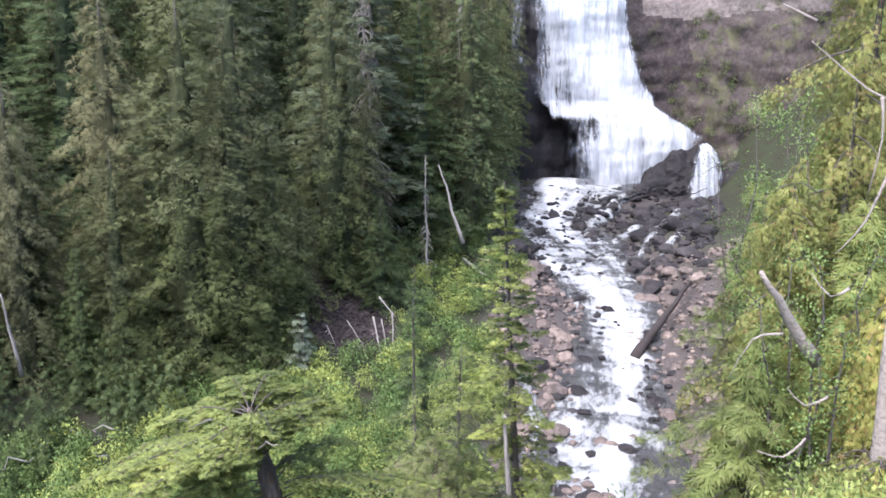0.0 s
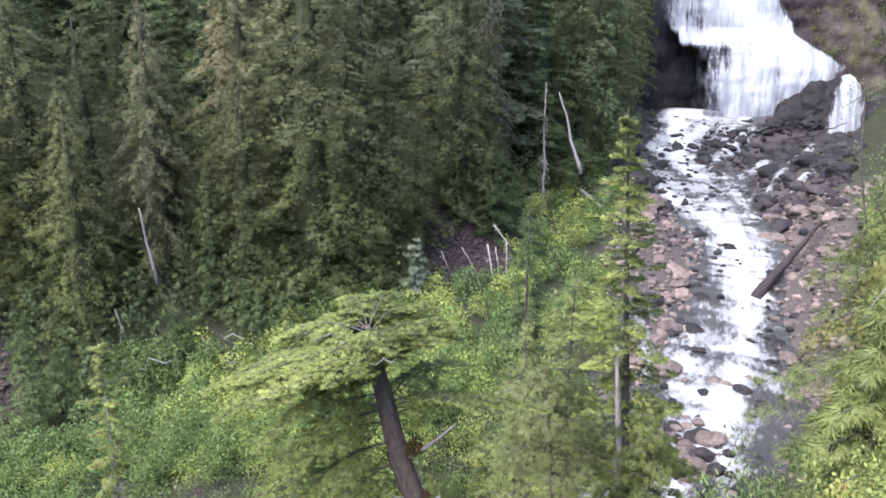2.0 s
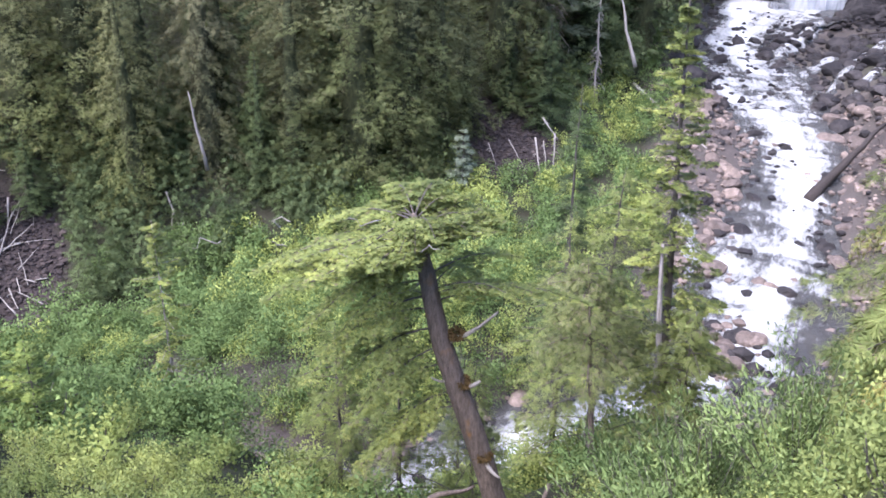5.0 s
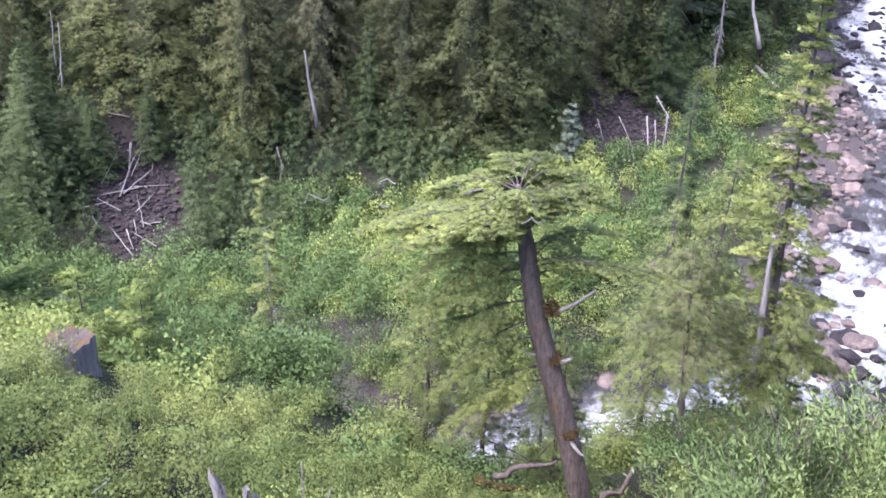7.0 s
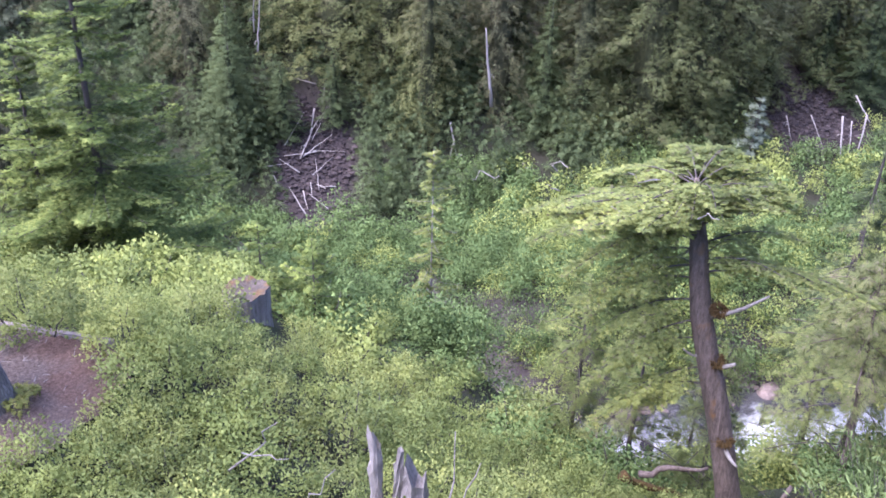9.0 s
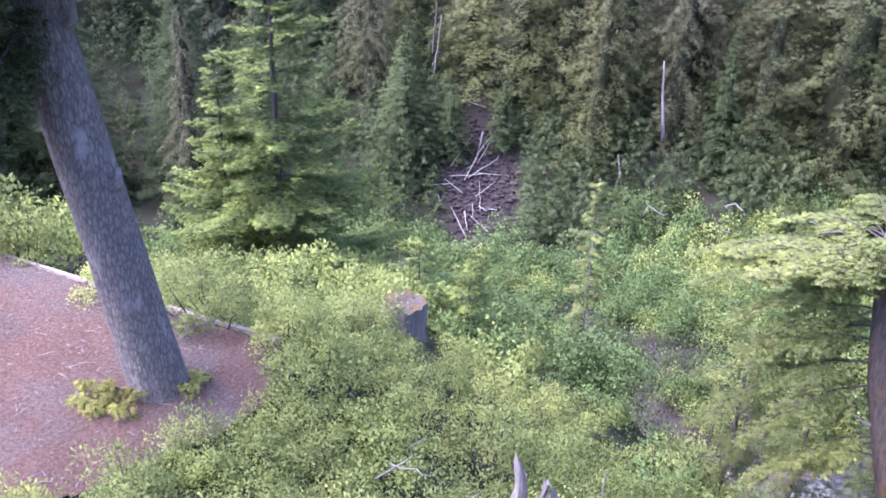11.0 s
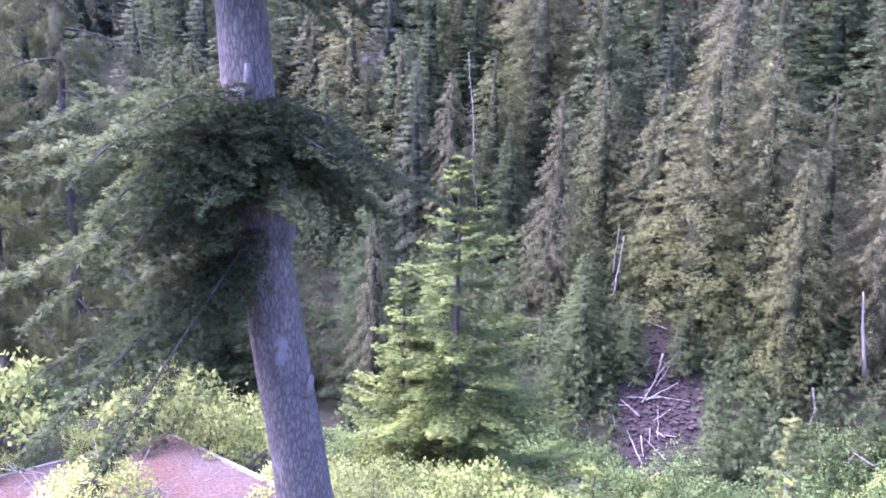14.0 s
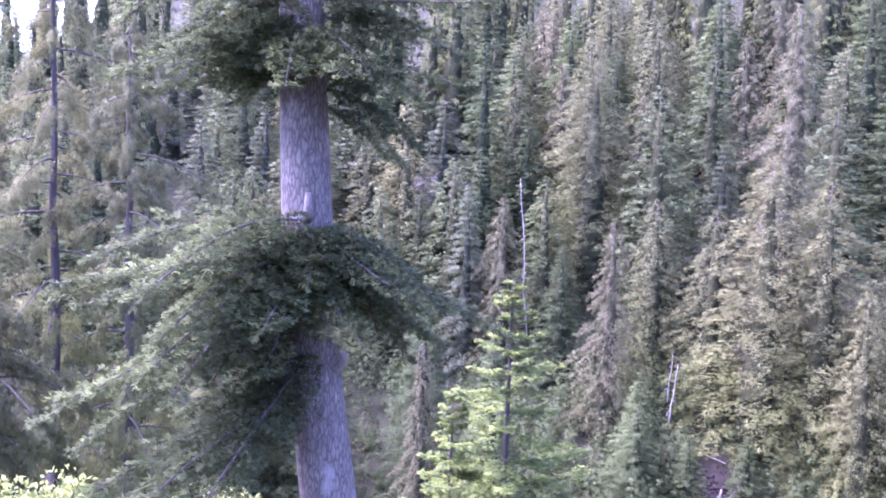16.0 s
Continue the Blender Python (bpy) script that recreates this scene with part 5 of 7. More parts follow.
    for _ in range(12000):
        if placed >= 980:
            break
        # densest on the far bank of the stream, then the flat, then the right-hand slope
        pick = rng.random()
        az, r = (rng.uniform(-46, 3), rng.uniform(24, 47)) if pick < 0.40 else (rng.uniform(-64, 5.5), rng.uniform(30, 110)) if pick < 0.62 else (rng.uniform(-22, 5.5), rng.uniform(36, 100)) if pick < 0.90 else (rng.uniform(17, 27), rng.uniform(34, 100))
        if placed < 60:
            az, r = (rng.uniform(-54, -41), rng.uniform(44, 55)) if placed < 20 else (rng.uniform(-31, -25), rng.uniform(48, 55))
        x, y = plan(az, r)
        out = by_stream(np.array([x]), np.array([y]))[2][0]
        if out < (0.5 if az < 6 else 5.5) or scree_share(np.array([x]), np.array([y]))[0] > 0.25 or (az > 6 and r > 75 and az < 20.5):
            continue
        foot = np.interp(az, [-64, -42, -30, -22, -8, 0, 5, 10], [64, 57, 55, 61, 66, 88, 112, 118])
        if r > foot or (4.0 < az < 6 and 43 < r < 74):
            continue
        z = float(ground_z(np.array([x]), np.array([y]))[0])
        v, f, o = (fine if r < 46 else rough)[rng.integers(6)]
        s = rng.uniform(0.9, 1.7)
        a = rng.uniform(0, 6.28)
        ca, sa = math.cos(a), math.sin(a)
        bags[int(rng.random() < (0.10 if az < -24 else 0.42))].put(v @ np.array([[ca, sa, 0], [-sa, ca, 0], [0, 0, 1]]) * s + np.array([x, y, z - 0.2]), f, o @ np.array([[ca, sa, 0], [-sa, ca, 0], [0, 0, 1]]))
        placed += 1
    for bag, mat, lab in ((bags[0], LEAF_DEEP, "dense deep green alder thicket on the stream flat"), (bags[1], LEAF, "dense fresh green alder thicket on the stream flat")):
        tagged(new("alder_thicket", bag.mesh("alder_thicket", mat)), lab, "thicket", "", "stuff")


build_shrubs()


# ---- the trees near the viewpoint ----
def arch(a, b, rise=0.0, sag=0.0, n=8):
    """A limb from a to b that first rises and then sags."""
    a, b = np.asarray(a, dtype=float), np.asarray(b, dtype=float)
    s = np.linspace(0, 1, n)
    p = a + (b - a) * s[:, None]
    p[:, 2] += rise * np.sin(s * np.pi) - sag * s ** 3
    return p


def clothe(rng, path, reach, count, length, width, ways=(0.5, 0.7, 0.25), hang=0.1, start=0.2, thick=0.06):
    """Sprays of needles along a limb and its side twigs; the side twigs shorten towards the tip."""
    path = np.asarray(path)
    seg = np.linspace(0, 1, len(path))
    t = start + (1 - start) * rng.uniform(0, 1, count) ** 0.85
    p = np.stack([np.interp(t, seg, path[:, k]) for k in range(3)], 1)
    d = path[-1] - path[0]
    out = unit(np.array([d[0], d[1], 0.25 * d[2]]))
    aside = unit(np.cross(out, (0, 0, 1.0)))
    sign = rng.choice([-1.0, 1.0], count)
    twig = np.round(t * 16) / 16
    off = reach * np.minimum(1, 1.25 * (1.08 - t)) * rng.uniform(0, 1, count)
    p = p + aside * (off * sign)[:, None] + out * (off * 0.55 + (twig - t) * 0.25)[:, None]
    p[:, 2] += -hang * (off / max(reach, 1e-6)) ** 2 * reach - thick * rng.uniform(-0.6, 1, count)
    way = out * ways[0] + aside * (ways[1] * sign)[:, None] - np.array([0, 0, 1.0]) * ways[2] + rng.normal(0, 0.38, (count, 3))
    rounding = np.array([0, 0, 1.0]) + out * (0.5 * t)[:, None] + aside * (0.5 * sign * off / max(reach, 1e-6))[:, None] + rng.normal(0, 0.28, (count, 3))
    return (*sprigs(rng, p, way, length, width), np.repeat(rounding, 7, axis=0))


def fir_fans(rng, path, reach, leaf, tip, dense=1.0, grain=1.0):
    """Flat fans of short needled twigs along a fir limb, each ending in a paler tip."""
    path = np.asarray(path)
    seg = np.linspace(0, 1, len(path))
    size = np.linalg.norm(path[-1] - path[0])
    out = unit(path[-1] - path[0])
    aside = unit(np.cross(out, (0, 0, 1.0)))
    k = max(5, int(size * 12 * dense / grain))
    t = 0.12 + 0.88 * (np.arange(k) + rng.uniform(0, 0.8, k)) / k
    p = np.stack([np.interp(t, seg, path[:, c]) for c in range(3)], 1)
    lone = np.repeat(p, 4, axis=0)
    at = [lone + rng.normal(0, 0.02, lone.shape)]
    way = [out + rng.normal(0, 0.45, lone.shape) + np.array([0, 0, 0.2])]
    fresh = [rng.random(len(lone)) < 0.2]
    # side twigs, one to each hand
    sign, t, p = np.repeat([-1.0, 1.0], k), np.tile(t, 2), np.tile(p, (2, 1))
    ln = reach * np.minimum(1.0, 1.3 * (1.08 - t)) * rng.uniform(0.6, 1.1, 2 * k)
    d = unit(aside * (sign * rng.uniform(0.6, 1.0, 2 * k))[:, None] + out * rng.uniform(0.4, 0.9, 2 * k)[:, None] + np.array([0, 0, 1.0]) * rng.normal(-0.04, 0.13 if grain > 1.1 else 0.30, 2 * k)[:, None])
    n = np.maximum(2, (ln / (0.075 * grain)).astype(int))
    row = np.repeat(np.arange(2 * k), n)
    s = (np.arange(len(row)) - np.repeat(np.cumsum(n) - n, n) + 0.6) / n[row]
    dr, lr = d[row], ln[row]
    q = p[row] + dr * (lr * s)[:, None] + np.array([0, 0, -0.22]) * (lr * s * s)[:, None]
    f = 0.24 * reach * (1.15 - s)
    for w in (-1, 1):
        e = unit(dr + np.cross(dr, (0, 0, 1.0)) * (w * rng.uniform(0.5, 1.1, len(row)))[:, None] + rng.normal(0, 0.10, dr.shape))
        for u in (0.0, 0.55, 1.0) if grain < 1.5 else (0.3, 1.0):
            at.append(q + e * (f * u)[:, None])
            way.append(e)
            fresh.append(rng.random(len(row)) < (0.7 if u == 1.0 else 0.0))
    for u in (0.9, 1.0):
        at.append(p + d * (ln * u)[:, None] + np.array([0, 0, -0.22]) * (ln * u * u)[:, None])
        way.append(d)
        fresh.append(np.full(2 * k, u == 1.0))
    at, way, fresh = np.concatenate(at), np.concatenate(way), np.concatenate(fresh)
    v, f = sprigs(rng, at, way, 0.072 * grain, (0.0165 if grain > 1.1 else 0.012) * grain, 0.7, 0.75 if grain > 1.1 else 0.5)
    rounding = np.array([0, 0, 0.8]) + 0.7 * unit(way) + rng.normal(0, 0.25, at.shape)
    me = leafy("needles", v, f, np.repeat(rounding, 7, axis=0), leaf)
    me.materials.append(tip)
    me.polygons.foreach_set("material_index", np.tile(fresh, 3).astype(np.int32))
    return me


def limbed_tree(name, label, rng, trunk_pts, trunk_r, limbs, wood, leaf, length, width, density=260, ways=(0.5, 0.7, 0.25), hang=0.25, sides=14, rough=0.03, limb_mat=None, limb_r=0.035, tip=None, fans=1.0, grain=1.0):
    """A tree built limb by limb. limbs: start, tip, rise, sag, reach of the side twigs."""
    root = thing(name, label, "tree")
    base = np.array(trunk_pts[0], dtype=float)
    root.matrix_basis = pose(*base)
    pts = smooth_line([(*p, r) for p, r in zip(trunk_pts, trunk_r)], 0.25)
    part("trunk", mesh_of("trunk", *tube(pts[:, :3] - base, pts[:, 3], sides, rng, rough), wood), root)
    for a, b, rise, sag, reach in limbs:
        path = arch(a, b, rise, sag) - base
        size = np.linalg.norm(path[-1] - path[0])
        limb = part("limb", mesh_of("limb", *tube(path, np.linspace(limb_r * (0.6 + 0.25 * size), 0.008, len(path)), 6, rng, 0.06), limb_mat or wood), root)
        n = int(density * size * max(reach, 0.2))
        if tip:
            part("needles", fir_fans(rng, path, reach, leaf, tip, fans if b[2] < 32.5 else 0.35, grain), limb)
        elif n:
            part("needles", leafy("needles", *clothe(rng, path, reach, n, length, width, ways, hang), leaf), limb)
    return root


def trunk_at(pts, z):
    pts = np.asarray(pts, dtype=float)
    return np.array([np.interp(z, pts[:, 2], pts[:, k]) for k in range(2)] + [z])


def build_flat_tree():
    """The old hemlock with a flat, wind-shaped top."""
    rng = np.random.default_rng(31)
    pts = [(-1.35, 14.4, 15.8), (-1.59, 14.34, 17.5), (-2.2, 14.25, 19.6), (-2.79, 14.17, 21.4), (-3.1, 14.1, 22.9), (-3.28, 14.07, 23.7), (-3.35, 14.05, 24.15)]
    L = []
    # the flat top, a thin table that slopes down on one side
    for k in range(44):
        a = k * 2.39996
        ln = rng.uniform(0.7, 1.0) * (1.75 if math.cos(a) > 0 else 2.75)
        x = math.cos(a) * ln
        z = 24.05 + rng.uniform(-0.30, 0.16) + (0.17 * x if x > 0 else -0.16 * x * x + 0.05 * x)
        L.append((trunk_at(pts, rng.uniform(23.2, 24.1)), (-3.35 + x, 14.05 + math.sin(a) * ln * 0.85, z), rng.uniform(0.10, 0.32), rng.uniform(0.0, 0.15), rng.uniform(0.36, 0.6)))
    # boughs that hang down in layers on the open side
    for z0, tip, reach in ((23.5, (-6.4, 13.8, 22.85), 0.5), (23.4, (-6.0, 13.1, 22.6), 0.5), (23.3, (-5.7, 14.6, 22.5), 0.6), (23.2, (-5.2, 13.2, 22.1), 0.6), (23.0, (-5.5, 14.1, 21.75), 0.6), (22.8, (-4.9, 13.4, 21.5), 0.6),
                           (22.5, (-5.3, 13.3, 20.9), 0.7), (22.2, (-5.0, 14.2, 20.6), 0.7), (21.8, (-5.2, 13.6, 20.0), 0.7), (21.4, (-4.6, 13.3, 19.7), 0.7), (21.0, (-4.8, 14.2, 19.2), 0.7), (20.4, (-4.4, 13.7, 18.6), 0.7), (20.0, (-4.6, 14.3, 18.2), 0.7),
                           (22.3, (-4.2, 15.8, 21.3), 0.7), (22.6, (-2.4, 15.9, 22.2), 0.6)):
        L.append((trunk_at(pts, z0), tip, rng.uniform(0.25, 0.45), 0.15, reach))
    # the long sparse limbs on the other side
    L += [(trunk_at(pts, 22.35), (0.05, 14.9, 22.45), 0.30, 0.25, 0.34), (trunk_at(pts, 22.5), (-0.7, 14.2, 22.75), 0.25, 0.15, 0.40), (trunk_at(pts, 22.6), (-1.2, 13.6, 22.9), 0.25, 0.1, 0.36), (trunk_at(pts, 22.9), (-1.5, 14.9, 23.2), 0.2, 0.1, 0.4)]
    root = limbed_tree("hemlock_tree", "old leaning hemlock with a flat wind-shaped crown and mossy trunk", rng, pts, [0.28, 0.25, 0.22, 0.20, 0.16, 0.10, 0.04], L, BARK_RED, HEMLOCK, 0.115, 0.014, 900, (0.35, 0.5, 0.25), 0.35, 16, 0.07, BARK, 0.016, HEMLOCK_TIP, 0.8, 1.25)
    base = np.array(pts[0])
    # broken stubs with pads of moss
    for z, tip, r, pad in ((21.45, (-1.72, 14.0, 22.35), 0.07, 0.2), (20.55, (-2.0, 14.05, 20.75), 0.09, 0.24), (19.0, (-1.5, 13.9, 18.6), 0.08, 0.22), (20.7, (-2.95, 13.9, 20.8), 0.045, 0), (22.9, (-3.7, 13.8, 22.6), 0.03, 0)):
        a = trunk_at(pts, z)
        stub = part("broken_limb", mesh_of("broken_limb", *tube(arch(a, tip, -0.12, 0, 7) - base, np.linspace(r, r * 0.3, 7), 7, rng, 0.1), DEADWOOD), root, "bare grey broken limb")
        if pad:
            k, pad = 500, pad * 0.75
            d = unit(rng.normal(size=(k, 3)))
            q = d * rng.uniform(0.4, 1.0, (k, 1)) * np.array([pad * 0.95, pad * 0.8, pad * 0.6]) * (1 + 0.5 * fbm(d[:, 0] * 3, d[:, 1] * 3, d[:, 2] * 3 + z))[:, None]
            part("moss_pad", mesh_of("moss_pad", *kites(rng, q + (a * 0.72 + np.array(tip) * 0.28) - base, d + np.array([0, 0, -0.6]), 0.07, 0.022), MOSS), stub, "orange-brown moss pad")
    # grey bare twigs that stick out of the crown
    for k in range(16):
        a = np.array([-3.4 - 2.3 * (k % 4 == 0) + rng.normal(0, 0.35), 13.5 + rng.normal(0, 0.35), 23.75 + rng.normal(0, 0.2)])
        b = a + np.array([rng.normal(-0.1, 0.3), rng.normal(-0.1, 0.15), rng.uniform(-0.1, 0.3)])
        part("dead_twig", mesh_of("dead_twig", *tube(bent(rng, a, b, 5, 0.1) - base, np.linspace(0.016, 0.005, 5), 4), DEADWOOD), root, "bare grey dead twig")
    # roots and driftwood at its foot
    for a, b, r in (((-3.6, 13.6, 17.5), (-2.3, 14.0, 17.2), 0.11), ((-3.2, 13.4, 17.9), (-2.0, 13.9, 18.3), 0.08), ((-1.2, 13.9, 17.2), (-0.5, 14.2, 18.4), 0.09)):
        lg = thing("broken_branch", "mossy broken dead branch lodged by the hemlock", "branch")
        part("wood", mesh_of("wood", *tube(bent(rng, a, b, 7, 0.06), np.linspace(r, r * 0.4, 7), 7, rng, 0.12), BARK_RED if r < 0.1 else MOSS), lg)


def build_big_fir():
    """The big fir that stands at the edge of the levelled ground."""
    rng = np.random.default_rng(37)
    pts = [(-8.40, 4.10, 23.2), (-8.43, 4.03, 23.6), (-8.53, 3.80, 25.5), (-8.65, 3.54, 27.6), (-8.80, 3.46, 29.2), (-8.89, 3.36, 31.8), (-8.95, 3.3, 34), (-9.0, 3.3, 37)]
    L = []

    def fan(z, a0, a1, n, lo, hi, drop, reach):
        for k in range(n):
            a = radians(rng.uniform(a0, a1))
            ln = rng.uniform(lo * 0.5, hi)
            s = trunk_at(pts, z + rng.uniform(-0.35, 0.3))
            L.append((s, (s[0] + math.sin(a) * ln, s[1] + math.cos(a) * ln, max(26.5, s[2] - drop * ln * rng.uniform(0.3, 1.5))), rng.uniform(-0.05, 0.25), rng.uniform(-0.1, 0.3), rng.uniform(0.7, 1.0) * reach))

    fan(29.25, 60, 160, 12, 0.6, 1.7, 0.55, 0.5)
    fan(29.25, 130, 220, 13, 1.0, 2.9, 0.22, 0.62)
    fan(28.9, 140, 205, 9, 1.2, 3.0, 0.50, 0.62)
    fan(28.5, 140, 210, 7, 1.6, 3.0, 0.55, 0.6)
    fan(27.7, 150, 215, 6, 1.6, 2.9, 0.55, 0.6)
    fan(29.2, 20, 130, 9, 1.0, 2.0, 0.28, 0.50)
    fan(29.1, -30, 50, 10, 1.0, 2.3, 0.50, 0.50)
    fan(29.2, 215, 340, 5, 1.2, 2.4, 0.35, 0.6)
    fan(31.3, 130, 220, 10, 1.4, 2.7, 0.14, 0.6)
    fan(31.2, -40, 120, 12, 1.2, 2.3, 0.22, 0.55)
    fan(31.9, 0, 360, 14, 1.2, 2.6, 0.15, 0.6)
    fan(33.2, 0, 360, 10, 0.9, 1.8, 0.2, 0.5)
    fan(35.0, 0, 360, 9, 0.5, 1.1, 0.2, 0.4)
    root = limbed_tree("fir_tree", "big fir with a grey scaly trunk and dark drooping branches", rng, pts, [0.42, 0.35, 0.31, 0.285, 0.27, 0.235, 0.18, 0.03], L, BARK_GREY, FIR_NEAR, 0.115, 0.012, 640, (0.6, 0.6, 0.05), 0.30, 22, 0.022, BARK, 0.013, FIR_TIP)
    base = np.array(pts[0])
    for z, a in ((29.5, 110), (26.2, 70), (27.9, 60)):
        s = trunk_at(pts, z)
        w = np.array([math.sin(radians(a)), math.cos(radians(a)), 0.0])
        part("branch_stub", mesh_of("branch_stub", *tube(np.array([s + w * 0.2, s + w * 0.36 + np.array([0, 0, 0.12]), s + w * 0.38 + np.array([0, 0, 0.3])]) - base, [0.06, 0.05, 0.03], 7, rng, 0.08), TIMBER), root, "pale broken branch stub")
    # thin dead twigs below the whorl
    for k in range(8):
        s = trunk_at(pts, rng.uniform(27.6, 29.0))
        a = radians(rng.uniform(60, 230))
        ln = rng.uniform(0.4, 1.5)
        part("dead_twig", mesh_of("dead_twig", *tube(bent(rng, s, s + np.array([math.sin(a) * ln, math.cos(a) * ln, -ln * rng.uniform(0.4, 1.1)]), 6, 0.05) - base, np.linspace(0.009, 0.003, 6), 4), BARK), root)


def simple_conifer(name, label, rng, x, y, z, height, radius, leaf, wood, branches, tufts, trunk_r, lean=(0, 0), base=0.3, limb_share=1.0, category="tree", **kw):
    root = thing(name, label, category)
    root.matrix_basis = pose(x, y, z)
    leaves, hpl = crown(rng, height, base, radius, branches, tufts, lean=lean, **kw)
    part("trunk", trunk_mesh(rng, height, trunk_r, wood, lean), root)
    tagged(part("limb_tangle", limbs_mesh(rng, hpl, kw.get("droop", 0.5), kw.get("lift", 0.1), 0.010, wood, limb_share, height, lean), root), "", "", "", "stuff")
    part("crown", leafy("crown", *leaves, leaf), root)
    return root


def layered_tree(name, label, rng, x, y, z, height, radius, leaf, wood, tip, tier=0.6, each=6, bare=0.8, droop=0.12, curl=0.25, taper=0.8, gaps=0.15, grain=1.7, fans=1.0, trunk_r=0.14, lean=(0, 0), reach=0.30, top=0.25):
    """A young conifer in tiers of flat boughs that sink from the trunk and turn up at the tip."""
    pts = [(x + lean[0] * q, y + lean[1] * q, z + height * q) for q in (0, 0.3, 0.6, 0.85, 1.0)]
    L = []
    h = height - top
    while h > bare:
        s = (height - h) / (height - bare)
        for k in range(max(3, round(each * (0.55 + 0.45 * s)))):
            ln = radius * min(1.0, s ** taper * 1.08 + 0.03) * rng.uniform(0.72, 1.14) * (rng.uniform(0.35, 0.7) if rng.random() < gaps else 1)
            a = rng.uniform(0, 6.28) if k > 2 else k * 2.09 + h * 7.0
            b = trunk_at(pts, z + h + rng.uniform(-0.22, 0.22) * tier)
            L.append((b, (b[0] + math.cos(a) * ln, b[1] + math.sin(a) * ln, b[2] + ln * (0.30 * (1 - s) ** 2 - droop - rng.uniform(0, 0.10))), -0.04 * ln, -curl * 0.12 * ln, max(0.10, reach * ln)))
        h -= tier * rng.uniform(0.8, 1.2) * (0.55 + 0.45 * min(1, s * 3))
    return limbed_tree(name, label, rng, pts, [trunk_r * q for q in (1.0, 0.75, 0.5, 0.25, 0.06)], L, wood, leaf, 0.1, 0.01, 0, sides=9, limb_mat=wood, limb_r=0.010, tip=tip, fans=fans, grain=grain)


def at_ground(x, y, sink=0.1):
    return float(ground_z(np.array([x]), np.array([y]))[0]) - sink


def build_near_trees():
    rng = np.random.default_rng(41)
    young = dict(length=0.17, width=0.016, whorl=0.5, fuzz=0.014, droop=0.10, lift=-0.05, spread=0.26, ways=(0.9, 0.6, 0.12), taper=0.85, gaps=0.15)
    hem = dict(length=0.19, width=0.015, droop=0.40, lift=0.12, spread=0.5, ways=(0.5, 0.6, 0.45), taper=0.6, gaps=0.3)
    # bright young firs behind the shrubs
    layered_tree("fir_tree", "bright green young fir with upturned layered branches", rng, -20.9, 14.6, 15.4, 11.7, 4.5, FIR_YOUNG, BARK, FIR_YOUNG_TIP, 0.66, 9, 0.8, 0.17, 0.9, 0.9, 0.15, 2.0, 1.0, 0.15, (0.1, 0.0), 0.27)
    layered_tree("fir_tree", "smaller bright green young fir beside a taller one", rng, -22.4, 13.6, 16.2, 7.2, 2.5, FIR_YOUNG, BARK, FIR_YOUNG_TIP, 0.65, 7, 0.5, 0.14, 0.9, 0.85, 0.15, 2.0, 1.0, 0.11, (0, 0), 0.28)
    zt = at_ground(-15.95, 25.9)
    layered_tree("hemlock_tree", "thin young hemlock with sparse pale branches", rng, -15.95, 25.9, zt, 17.95 - zt, 1.9, HEMLOCK, DEADWOOD, HEMLOCK_TIP, 0.6, 5, 4.0, 0.16, 0.2, 0.55, 0.35, 2.0, 0.8, 0.09, (-0.15, 0), 0.30)
    for x, y, top, r in ((-12.27, 12.38, 21.35, 1.3), (-10.75, 12.45, 21.2, 1.1), (-11.6, 13.4, 20.6, 1.1)):
        z = at_ground(x, y)
        layered_tree("fir_sapling", "small bright fir sapling among the shrubs", rng, x, y, z, top - z, r, FIR_YOUNG, BARK, FIR_YOUNG_TIP, 0.42, 4, 0.2, -0.05, 0.4, 0.6, 0.15, 1.5, 0.9, 0.035, (0, 0), 0.36, 0.2)
    # the slim hemlock by the stream and its neighbours
    layered_tree("hemlock_tree", "slim hemlock with open tufted branches beside the stream", rng, 2.45, 22.3, 13.4, 13.7, 2.3, HEMLOCK, BARK, HEMLOCK_TIP, 0.5, 6, 2.5, 0.20, 0.2, 0.75, 0.45, 2.0, 0.8, 0.16, (-0.85, 0.1), 0.30)
    simple_conifer("hemlock_tree", "bushy bright hemlock on the stream bank", rng, 0.3, 24.2, 10.6, 11.4, 2.7, HEMLOCK, BARK, 90, 11000, 0.14, (0.3, 0.1), 0.3, **hem)
    simple_conifer("hemlock_tree", "bushy bright hemlock on the stream bank", rng, -0.9, 26.5, 9.4, 10.2, 2.6, HEMLOCK, BARK, 80, 9000, 0.13, (0, 0), 0.3, **hem)
    simple_conifer("hemlock_tree", "dark spreading hemlock above the stream", rng, 0.7, 19.6, 13.2, 7.9, 2.3, HEMLOCK_OLD, BARK_RED, 50, 7000, 0.12, (-0.9, 0), 5.0, **hem)
    simple_conifer("hemlock_tree", "leaning hemlock with low boughs over the water", rng, 2.9, 20.4, 12.8, 7.0, 1.9, HEMLOCK, BARK, 60, 8000, 0.08, (-0.3, 0), 1.8, **hem)
    for x, y, z, h, r in ((-4.3, 16.6, 13.2, 7.0, 2.0), (-6.2, 17.6, 13.0, 6.6, 2.0), (-2.6, 17.6, 12.6, 6.4, 1.9)):
        simple_conifer("hemlock_tree", "bright bushy young hemlock behind the flat-topped one", rng, x, y, z, h, r, HEMLOCK, BARK, 60, 5200, 0.09, (0, 0), 0.5, **hem)
